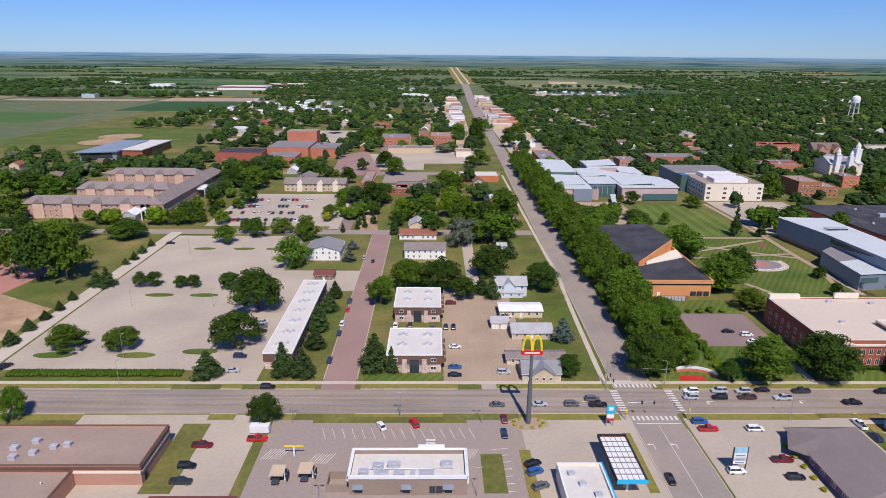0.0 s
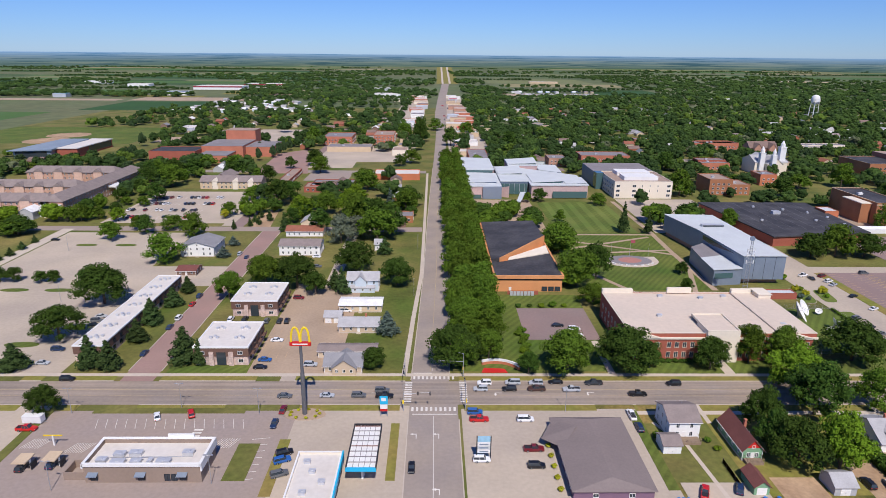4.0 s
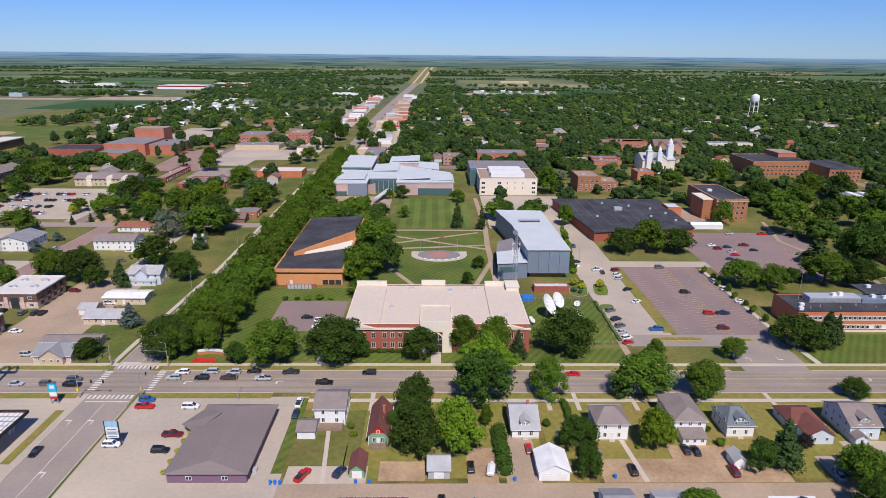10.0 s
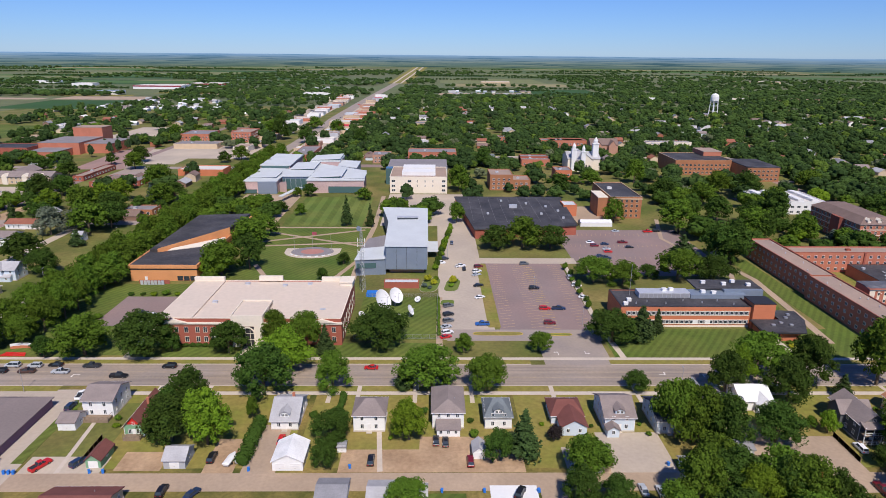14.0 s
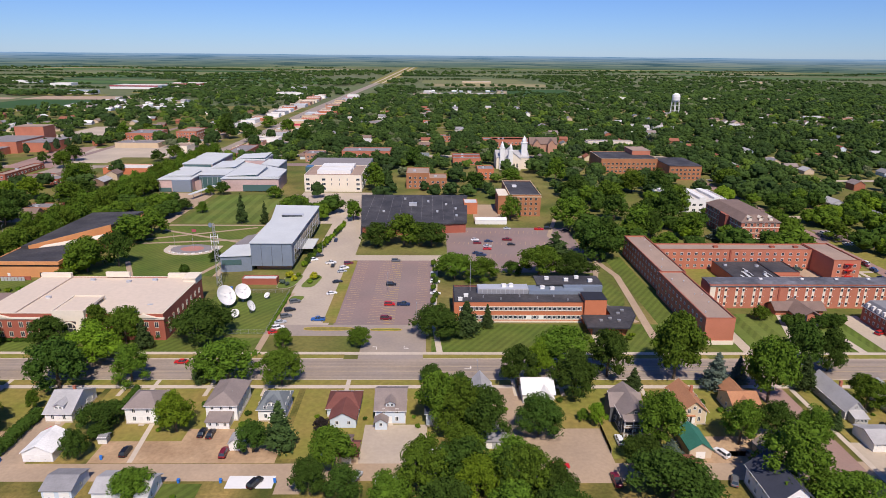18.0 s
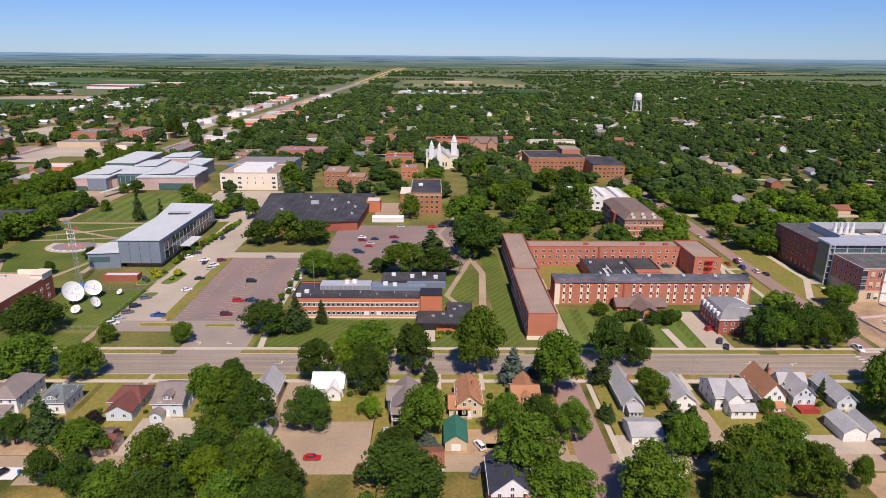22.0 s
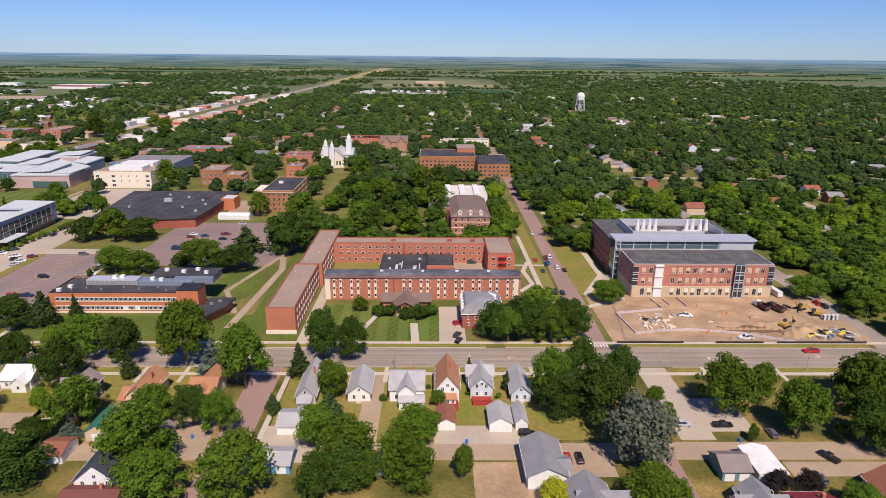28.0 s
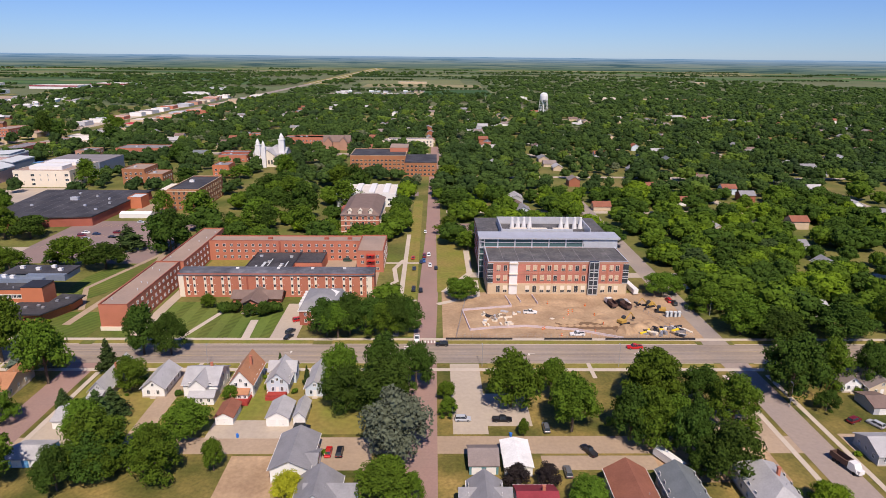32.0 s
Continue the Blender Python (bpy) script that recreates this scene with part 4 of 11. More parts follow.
def hall():
    top = flat_block("college_hall", "long two-storey red brick college hall with a pale beige roof", "building", 137, 198, 204, 238, 10.4, "brickdk", "roofpink", 0.35, "cream")
    for x0, x1, y1 in ((137, 150, 238), (190, 204, 238)):
        part("end_roof", Geo().box(x0 + 0.3, 198.3, 10.35, x1 - 0.3, y1 - 0.3, 11.0), M["roofpink"], top, "slightly raised pale end roof")
    for a in ((137, 236.4, 149.5, 12.6), (190.5, 236.4, 198.6, 12.6), (164, 237, 174, 13.0)):
        part("attic", Geo().box(a[0], a[1], 10.8, a[2], 238.05, a[3]), M["cream"], top, "pale stone attic wall")
    part("cornice", Geo().box(136.6, 197.5, 8.6, 165.8, 198.05, 9.3).box(174.2, 197.5, 8.6, 204.4, 198.05, 9.3), M["cream"], top, "pale stone cornice")
    for cx in (143, 197):
        part("pediment", Geo().add([(cx - 5, 197.2, 9.3), (cx + 5, 197.2, 9.3), (cx, 197.2, 10.7), (cx - 5, 198.02, 9.3), (cx + 5, 198.02, 9.3), (cx, 198.02, 10.7)], [(0, 1, 2), (5, 4, 3), (0, 2, 5, 3), (2, 1, 4, 5), (1, 0, 3, 4)]), M["cream"], top, "low pale stone pediment")
    part("entrance_block", Geo().box(164.2, 196.6, -0.1, 167.6, 206, 11.6).box(172.4, 196.6, -0.1, 175.8, 206, 11.6).box(167.6, 196.6, 8.2, 172.4, 206, 11.6).box(167.6, 198.4, -0.1, 172.4, 206, 8.2), M["cream"], top, "pale stone entrance block")
    part("entrance_roof", Geo().box(164.5, 196.9, 11.6, 175.5, 212, 11.9), M["roofpink"], top)
    part("entrance_parapet", Geo().box(164.2, 196.6, 11.6, 175.8, 196.9, 12.4).box(164.2, 196.9, 11.6, 164.5, 212, 12.4).box(175.5, 196.9, 11.6, 175.8, 212, 12.4).box(164.2, 212, 10, 175.8, 212.3, 12.4), M["cream"], top)
    part("arch", arch(Geo(), 170, 196.6, 0.0, 4.6, 7.6), M["cream"], top, "pale round stone arch")
    part("arched_glazing", Geo().box(167.7, 197.0, 0.1, 172.3, 197.2, 7.6), M["dark"], top)
    part("mullion", Geo().box(169.1, 196.9, 0.1, 169.25, 197.0, 7.6).box(170.75, 196.9, 0.1, 170.9, 197.0, 7.6).box(167.7, 196.9, 2.8, 172.3, 197.0, 3.0).box(167.7, 196.9, 5.2, 172.3, 197.0, 5.35), M["cream"], top)
    for x0, x1, n in ((138.5, 149, 3), (150, 164, 5), (176, 190, 5), (192, 203, 3)):
        windows(top, "s", x0, x1, n, 198, [1.4, 5.2], 1.5, 2.2, "cream", bars=1)
    windows(top, "e", 200, 236, 8, 204, [1.4, 5.2], 1.5, 2.2, "cream")
    windows(top, "w", 200, 236, 8, 137, [1.4, 5.2], 1.5, 2.2, "cream")
    for x, y in ((153, 214), (176, 232), (196, 206), (160, 234), (186, 234)):
        roof_unit(top, x, y, 10.4, 1.8, 1.2, 0.9)
    part("tower", Geo().box(199, 231, 10, 204.1, 238.1, 12.4).box(198.7, 230.7, 12.4, 204.4, 238.4, 12.7), M["cream"], top)


hall()


def dorm_face(top, face, a0, a1, at, step, zs):
    """The pattern of the student rooms: windows in pairs with pale panels between the storeys."""
    n = max(1, int((a1 - a0) / step))
    windows(top, face, a0, a1, n, at, zs, 1.5, 1.4, "trim", "glass", 1)


def dormitory():
    w = flat_block("brick_dormitory", "long three-storey red brick dormitory wing with a tan gravel roof", "building", 404.5, 195, 415.5, 247, 10.2, "brick", "rooftan", 0.45, "brickdk")
    dorm_face(w, "e", 197, 246, 415.5, 4.0, [1.2, 4.4, 7.6])
    dorm_face(w, "w", 197, 246, 404.5, 4.0, [1.2, 4.4, 7.6])
    part("plinth", Geo().box(404.2, 194.7, -0.1, 415.8, 195.0, 1.6), M["cream"], w, "pale stone base")
    vents(w, 1, 406, 200, 414, 244, 10.2, 6)
    w = flat_block("brick_dormitory", "three-storey red brick dormitory wing with a tan gravel roof", "building", 406.0, 247, 417.0, 305, 10.0, "brick", "rooftan", 0.45, "brickdk")
    dorm_face(w, "e", 249, 280, 417.0, 4.0, [1.2, 4.4, 7.6])
    dorm_face(w, "w", 249, 303, 406.0, 4.0, [1.2, 4.4, 7.6])
    vents(w, 2, 408, 250, 415, 300, 10.0, 5)
    n = flat_block("brick_dormitory", "three-storey red brick dormitory wing along the back of the court", "building", 417.0, 281, 494, 291, 10.0, "brick", "rooftan", 0.45, "brickdk")
    dorm_face(n, "s", 419, 452, 281, 3.6, [1.2, 4.4, 7.4])
    dorm_face(n, "s", 454, 493, 281, 3.6, [1.2, 4.4, 7.4])
    part("brick_pier", Geo().box(452.3, 280.5, 0, 453.2, 281, 10.5), M["brickdk"], n)
    for x in (447, 476, 488):
        roof_unit(n, x, 286, 10.0, 2.2, 1.6, 1.0, "brickdk")
    e = flat_block("brick_dormitory", "end block of the red brick dormitory with a fire escape", "building", 494, 263, 507, 291, 10.4, "brick", "rooftan", 0.45, "brickdk")
    dorm_face(e, "s", 495, 506, 263, 3.6, [1.2, 4.4, 7.4])
    dorm_face(e, "e", 265, 289, 507, 4.0, [1.2, 4.4, 7.4])
    g = Geo()
    for k in range(3):
        z = 3.0 + 3.0 * k
        g.box(499, 261.2, z, 503, 262.9, z + 0.1).box(499, 261.2, z, 499.1, 261.3, z + 1.1).box(502.9, 261.2, z, 503, 261.3, z + 1.1).box(499, 261.2, z + 1.05, 503, 261.3, z + 1.1)
        g.tube((499.2, 261.8, z - 3), (502.6, 261.8, z), 0.12, 0.12, 4)
    part("fire_escape", g, M["red"], e, "red steel fire escape")
    s = flat_block("brick_dormitory", "long three-storey red brick dormitory wing with a dark roof", "building", 420.8, 230, 505.5, 239, 10.2, "brick", "roofgrey", 0.4, "brickdk")
    for k in range(11):
        for x in (424.9 + 7.5 * k, 427.7 + 7.5 * k):
            if abs(x - 451) < 1.5:
                continue
            part("window_panel", Geo().box(x - 0.55, 229.93, 0.9, x + 0.55, 230.0, 9.5), M["cream"], s, "pale panel strip between the windows")
            for z in (1.5, 4.6, 7.7):
                windows(s, "s", x - 0.6, x + 0.6, 1, 229.93, [z], 1.0, 1.35, "cream" if (k + int(z)) % 4 else "trim", "glass", 0)
                part("vent", Geo().box(x + 1.0, 229.9, z + 0.9, x + 1.35, 230.0, z + 1.15), M["trim"], s)
    part("brick_pier", Geo().box(450.2, 229.7, 0, 450.9, 230, 10.4), M["brickdk"], s)
    part("end_panel", Geo().box(421.0, 229.86, 0.1, 423.2, 230, 10), M["cream"], s, "pale stone end strip")
    part("end_panel", Geo().box(502.6, 229.86, 0.1, 504.6, 230, 10), M["cream"], s, "pale stone end strip")
    part("roof_fold", Geo().slab([(420.6, 229.6, 10.2), (505.7, 229.6, 10.2), (505.7, 233.5, 11.1), (420.6, 233.5, 11.1)], 0.25).slab([(420.6, 233.5, 11.1), (505.7, 233.5, 11.1), (505.7, 239.2, 10.9), (420.6, 239.2, 10.9)], 0.25), colour("roof_patched", (0.085, 0.09, 0.108), var=0.35, big=0.08, fine=0.5, tint=(0.14, 0.14, 0.155), tint_big=0.15), s)
    for x in (445, 463, 478, 492):
        roof_unit(s, x, 236, 10.9, 1.2, 1.0, 0.7, "white")
    a = flat_block("dining_annex", "low brick dining hall with a patched black roof in the court", "building", 442.4, 242, 464.4, 277.6, 5.2, "brick", "roofblack", 0.25, "dark")
    flat_block("dining_annex", "low brick dining wing with a black roof in the court", "building", 464.5, 261, 477.4, 277.6, 5.2, "brick", "roofblack", 0.25, "dark")
    flat_block("dining_annex_entry", "small low brick entry block with a tan roof", "building", 464.5, 251, 478, 260.9, 3.6, "brick", "rooftan", 0.2, "brickdk")
    for x, y in ((452, 262), (461, 270), (448, 252), (456, 250), (459, 258), (446, 271)):
        roof_unit(a, x, y, 5.2, 1.4, 1.2, 0.9)
    for k in range(7):
        part("roof_patch", Geo().box(444 + k * 2.8, 246 + (k * 7 % 11), 5.5, 444.5 + k * 2.8 + (k % 3) * 0.4, 252 + (k * 5 % 19), 5.53), M["zinc"], a, "pale mended strip on the roof")
    c = thing("dormitory_lobby", "low brick lobby with a broad brown gabled roof", "building", 456.2, 220, 0)
    pitched(c, -4.5, -5.5, 4.5, 8.0, 3.0, 2.4, "y", shingle("brown"), M["brick"], 0.9)
    pitched(c, -10, 2.6, 10, 9.4, 2.8, 2.0, "x", shingle("brown"), M["brick"], 0.9, name="cross_roof")
    part("gable_window", Geo().box(-3.4, -5.62, 0.3, -1.6, -5.5, 3.4), M["glass"], c)
    part("entrance_step", Geo().box(-3.4, -9, -0.1, 3.4, -5.7, 0.12), M["walkway"], c)
    m = thing("mansard_house", "red brick house with a grey mansard roof", "building", 487.0, 209.0, 0)
    part("wall", Geo().box(-8, -9, -0.1, 8, 9, 6.0), M["brickdk"], m)
    part("eave", Geo().box(-8.5, -9.5, 6.0, 8.5, 9.5, 6.35), M["trim"], m)
    g = Geo().solid([(-8.3, -9.3, 6.35), (8.3, -9.3, 6.35), (8.3, 9.3, 6.35), (-8.3, 9.3, 6.35)], [(-6.6, -7.6, 9.2), (6.6, -7.6, 9.2), (6.6, 7.6, 9.2), (-6.6, 7.6, 9.2)])
    g.solid([(-6.6, -7.6, 9.2), (6.6, -7.6, 9.2), (6.6, 7.6, 9.2), (-6.6, 7.6, 9.2)], [(-2, -3, 10.6), (2, -3, 10.6), (2, 3, 10.6), (-2, 3, 10.6)])
    part("mansard_roof", g, shingle("grey"), m)
    part("roof_patch", Geo().slab([(1.0, -5.5, 9.9), (4.6, -6.5, 9.62), (6.2, 3.0, 9.62), (2.6, 4, 10.45)], 0.1), M["white"], m, "white patch on the roof")
    windows(m, "s", -7, 7, 5, -9, [1.2, 3.9], 1.1, 1.4)
    windows(m, "w", -8, 8, 6, -8, [1.2, 3.9], 1.1, 1.4)
    for k in range(5):
        part("dormer", Geo().box(-8.4, -7 + k * 3.2, 6.7, -7.2, -5.6 + k * 3.2, 8.3), M["trim"], m, "small white roof dormer")


dormitory()


def laboratory():
    """Front block of a stone storey under two of brick, with blinds half drawn; glazed storey and plant behind."""
    top = flat_block("brick_laboratory", "new red brick and tan stone laboratory with glazed upper storey", "building", 553, 231, 615, 253, 15.0, "bricknew", "roofweather", 0.25, "metal")
    top.matrix_basis = pose(2.4, 3.2, 0)
    part("stone_base", Geo().box(552.8, 230.75, -0.1, 615.2, 231.0, 5.1).box(615.0, 230.75, -0.1, 615.25, 253, 5.1).box(552.75, 230.75, -0.1, 553, 253, 5.1), M["tan"], top, "tan stone ground storey")
    part("stone_cap", Geo().box(553, 230.86, 14.4, 615, 231, 15.2), M["brickpk"], top)
    for k, x in enumerate((557.6, 560.7, 570.7, 573.8, 577.1, 580.1, 582.9, 586.3, 589.4, 592.4, 595.5, 604.3, 607.6, 610.2)):
        for z in (6.3, 11.0):
            windows(top, "s", x - 1, x + 1, 1, 230.9, [z], 1.7, 2.7, "cream", "glass", 1)
            if (k * 5 + int(z)) % 4:
                part("blind", Geo().box(x - 0.76, 230.84, z + (0.5 if (k + int(z)) % 3 else 1.2), x + 0.76, 230.87, z + 2.6), M["tan"], top, "half-drawn pale blind")
        windows(top, "s", x - 1, x + 1, 1, 230.7, [1.0], 1.8, 3.2, "cream", "glass", 1)
        if k % 3:
            part("blind", Geo().box(x - 0.8, 230.64, 2.2, x + 0.8, 230.67, 4.1), M["cream"], top)
        if k % 2:
            part("brick_strip", Geo().box(x + 1.25, 230.88, 5.1, x + 1.85, 231, 14.4), M["brick"], top, "darker red brick strip")
    for z in (9.4, 10.1):
        part("string_course", Geo().box(553, 230.9, z, 615, 231, z + 0.14), M["brickpk"], top)
    for x in (552.8, 612.8):
        part("corner_glass", Geo().box(x, 230.7, 5.4, x + 2.4, 230.98, 14.6), M["glass"], top)
    for z in (5.3, 7.6, 8.6, 10.4, 11.4, 14.3):
        for x in (552.7, 612.7):
            part("mullion", Geo().box(x, 230.6, z, x + 2.6, 230.75, z + 0.3), M["metal"], top)
    part("stair_glass", Geo().box(597.6, 229.6, 0, 601.6, 230.98, 15.6), M["glass"], top)
    g = Geo()
    for z in (0.1, 3.2, 4.4, 7.0, 8.2, 10.6, 11.8, 15.2):
        g.box(597.4, 229.45, z, 601.8, 229.65, z + 0.4)
    for x in (597.4, 599.5, 601.5):
        g.box(x, 229.45, 0, x + 0.3, 229.65, 15.6)
    part("stair_mullions", g, M["metal"], top)
    part("white_bay", Geo().box(562.4, 230.2, 0.2, 566.0, 230.95, 15.2), M["white"], top, "white unfinished bay strip")
    for z in (4.6, 9.6, 14.4):
        part("bay_bracket", Geo().box(562.2, 229.7, z, 566.2, 230.6, z + 0.5), M["cream"], top)
    for k in range(1, 9):
        part("roof_seam", Geo().box(553 + k * 6.9, 231.5, 15.0, 553.14 + k * 6.9, 252.6, 15.05), M["roofgrey"], top)
    # glazed upper storey and rear block
    part("glazed_storey", Geo().box(551, 253, -0.1, 616, 262, 19.4), M["glassgreen"], top)
    g = Geo().box(550.2, 251.6, 19.4, 616.8, 262.6, 20.2)
    for k in range(9):
        x = 551 + k * 8.05
        g.box(x, 252.6, 15, x + 0.5, 253, 19.4)
    for z in (15.4, 17.4):
        g.box(551, 252.7, z, 616, 252.95, z + 0.2)
    part("metal_frame", g, M["metal"], top)
    part("metal_panel", Geo().box(600, 252.5, 15.2, 615.8, 252.98, 19.3), M["metal"], top)
    g = Geo()
    for x in (550.2, 552.6):
        g.box(x, 251.8, 0, x + 0.4, 252.2, 19.4)
    for z in range(3, 19, 3):
        g.box(550.2, 251.8, z, 553, 252.2, z + 0.3)
    part("stair_frame", g, M["metal"], top)
    part("rear_wall", Geo().box(551.2, 262.6, -0.1, 615, 300, 17.0), M["brickdk"], top)
    part("rear_roof", Geo().box(551.0, 262.6, 17.0, 615.2, 300.2, 17.4), M["roofweather"], top)
    windows(top, "w", 264, 299, 9, 551.2, [2, 6, 10, 13.6], 1.2, 1.9, "metal", "glass", 0)
    windows(top, "w", 233, 250, 5, 553, [5.6, 9.0, 12.3], 1.2, 1.9, "metal", "glass", 0)
    windows(top, "e", 233, 298, 12, 615, [5.6, 9.0, 12.3], 1.2, 1.9, "metal", "glass", 0)
    part("plant_screen", Geo().box(562, 264, 17.4, 597, 264.5, 21).box(562, 264.5, 17.4, 562.5, 288, 21).box(605.5, 264.5, 17.4, 606, 288, 21).box(562, 288, 17.4, 606, 288.5, 21), M["metal"], top, "pale metal plant screen")
    for x in (567, 577, 588):
        part("air_handler", Geo().box(x, 265.5, 17.4, x + 8, 270, 20.2), M["cream"], top)
    for x in (569, 572, 575, 578, 594, 597, 601, 604):
        part("exhaust_stack", Geo().tube((x, 279, 17.4), (x, 279, 21.0), 1.3, 0.8, 10).tube((x, 279, 21.0), (x, 279, 23.2), 0.7, 0.7, 10), M["white"], top, "white exhaust stack")


laboratory()


def steel_hall():
    top = thing("steel_hall", "angular blue-grey metal clad hall with a pale roof", "building")
    pts = [(207, 362), (213, 325), (214.5, 276), (234.5, 276), (233.5, 358)]
    z = [12.5, 13, 14, 14, 13.0]
    part("wall", Geo().solid([(x, y, 2.6) for x, y in pts], [(x, y, zz) for (x, y), zz in zip(pts, z)]), M["steel"], top)
    part("roof", Geo().solid([(x, y, zz) for (x, y), zz in zip(pts, z)], [(x + (0.6 if x > 220 else -0.6), y + (-0.6 if y < 300 else 0.6), zz + 0.35) for (x, y), zz in zip(pts, z)]), M["zinc"], top)
    part("base", Geo().prism([(208.4, 361), (214, 325), (216, 279), (233, 279), (232, 357)], -0.1, 2.6), M["brickpk"], top)
    part("clerestory", Geo().add([(213.1, 320, 9.6), (214.5, 280, 9.6), (214.4, 280, 12.6), (213.0, 320, 12.0)], [(0, 1, 2, 3)]), M["glass"], top)
    part("roof_light", Geo().box(217, 331, 13.1, 229, 334, 14.6), M["metal"], top)
    part("roof_light_glass", Geo().box(217.2, 330.8, 13.3, 228.8, 331, 14.4), M["glass"], top)
    low = [(200, 274), (214.4, 276), (213.2, 318), (203, 310)]
    part("low_wing", Geo().prism(low, -0.1, 8.0), M["steel"], top, "dark blue-grey low wing")
    part("low_roof", Geo().prism([(199.5, 273.4), (214.4, 275.4), (213.2, 296), (200.8, 292)], 8.0, 8.3), M["zinc"], top)
    part("low_roof_dark", Geo().prism([(200.8, 292.2), (213.2, 296.2), (213.0, 318), (203, 310)], 8.0, 8.25), M["roofgrey"], top)
    part("ribbon_window", Geo().solid([(200.6, 273.9, 3.6), (209.8, 275.2, 3.6), (209.8, 275.5, 3.6), (200.6, 274.2, 3.6)], [(200.6, 273.9, 6.2), (209.8, 275.2, 6.2), (209.8, 275.5, 6.2), (200.6, 274.2, 6.2)]), M["glassgreen"], top)
    for k in range(1, 4):
        part("panel_joint", Geo().box(214.6 + k * 5, 275.93, 2.6, 214.72 + k * 5, 276, 13.9), M["dark"], top)
    # the long dark glass wall under the eaves
    part("glass_wall", Geo().solid([(233.6, 281, 3.2), (234.62, 281, 3.2), (233.92, 352, 3.2), (232.9, 352, 3.2)], [(233.6, 281, 11.6), (234.62, 281, 11.6), (233.92, 352, 10.9), (232.9, 352, 10.9)]), M["glass"], top, "long dark glass wall")
    for k in range(15):
        f = k / 14
        x, y = 234.64 - 0.70 * f, 281 + 71 * f
        part("mullion", Geo().box(x - 0.05, y - 0.07, 3.2, x + 0.10, y + 0.07, 11.6 - 0.7 * f), M["metal"], top)
    part("transom", Geo().solid([(234.6, 281, 7.2), (234.74, 281, 7.2), (234.04, 352, 7.2), (233.9, 352, 7.2)], [(234.6, 281, 7.4), (234.74, 281, 7.4), (234.04, 352, 7.4), (233.9, 352, 7.4)]), M["metal"], top)
    part("entrance_canopy", Geo().box(234.2, 300, 4.0, 240, 318, 4.4), M["zinc"], top)


steel_hall()


def orange_hall():
    top = thing("brick_theatre", "low orange brick building with folded black roofs", "building")
    part("wall", Geo().box(95.5, 266, -0.1, 126.5, 358, 6.4), M["brickamber"], top)
    part("fascia", Geo().box(94.8, 265.3, 6.4, 127.2, 266.1, 8.0).box(94.8, 266.1, 6.4, 95.6, 358.6, 8.0).box(126.4, 266.1, 6.4, 127.2, 358.6, 8.0), colour("orange_fascia", (0.60, 0.27, 0.11)), top)
    # dark strip on the wall stands in for the shade under the fascia
    part("shadow_gap", Geo().box(95.3, 265.8, 5.6, 126.7, 266.0, 6.1), M["dark"], top)
    part("roof", Geo().solid([(95.6, 266.1, 7.0), (126.4, 266.1, 7.0), (126.4, 300, 7.0), (99, 286, 7.0), (95.6, 288, 7.0)], [(95.6, 266.1, 7.9), (126.4, 266.1, 7.9), (126.4, 300, 7.6), (99, 286, 7.6), (95.6, 288, 7.6)]), M["roofblack"], top)
    part("roof_high", Geo().solid([(95.6, 288, 6.5), (100, 288.5, 6.5), (126.4, 318, 6.5), (126.4, 358, 6.5), (95.6, 358, 6.5)], [(95.6, 288, 8.6), (100, 288.5, 8.6), (126.4, 318, 11.6), (126.4, 358, 9.6), (95.6, 358, 8.6)]), M["roofblack"], top)
    part("brick_fold", Geo().solid([(99.6, 287.6, 6.5), (126.6, 317.4, 6.5), (126.6, 318.2, 6.5), (99.8, 288.6, 6.5)], [(99.6, 287.6, 9.0), (126.6, 317.4, 12.0), (126.6, 318.2, 12.0), (99.8, 288.6, 9.0)]), M["brickamber"], top, "slanting orange brick upstand")
    part("skylight", Geo().solid([(104, 289.0, 7.2), (126.2, 301, 7.2), (126.2, 311, 7.2), (105, 292.5, 7.2)], [(104, 289.0, 7.75), (126.2, 301, 7.75), (126.2, 311, 8.6), (105, 292.5, 8.0)]), M["cream"], top, "long pale skylight strip")
    windows(top, "s", 117, 126, 3, 265.9, [0.3], 2.6, 2.2, "dark", "glass", 1)
    part("door", Geo().box(102, 265.8, 0, 103.2, 266, 2.2), M["white"], top)
    part("yard_wall", Geo().box(101, 262, -0.1, 115, 262.3, 1.9), M["brickdk"], top)
    for k in range(7):
        part("fence_panel", Geo().box(102 + k * 1.6, 260.8, 0, 103.3 + k * 1.6, 260.95, 2.1), M["metal"], top)


orange_hall()


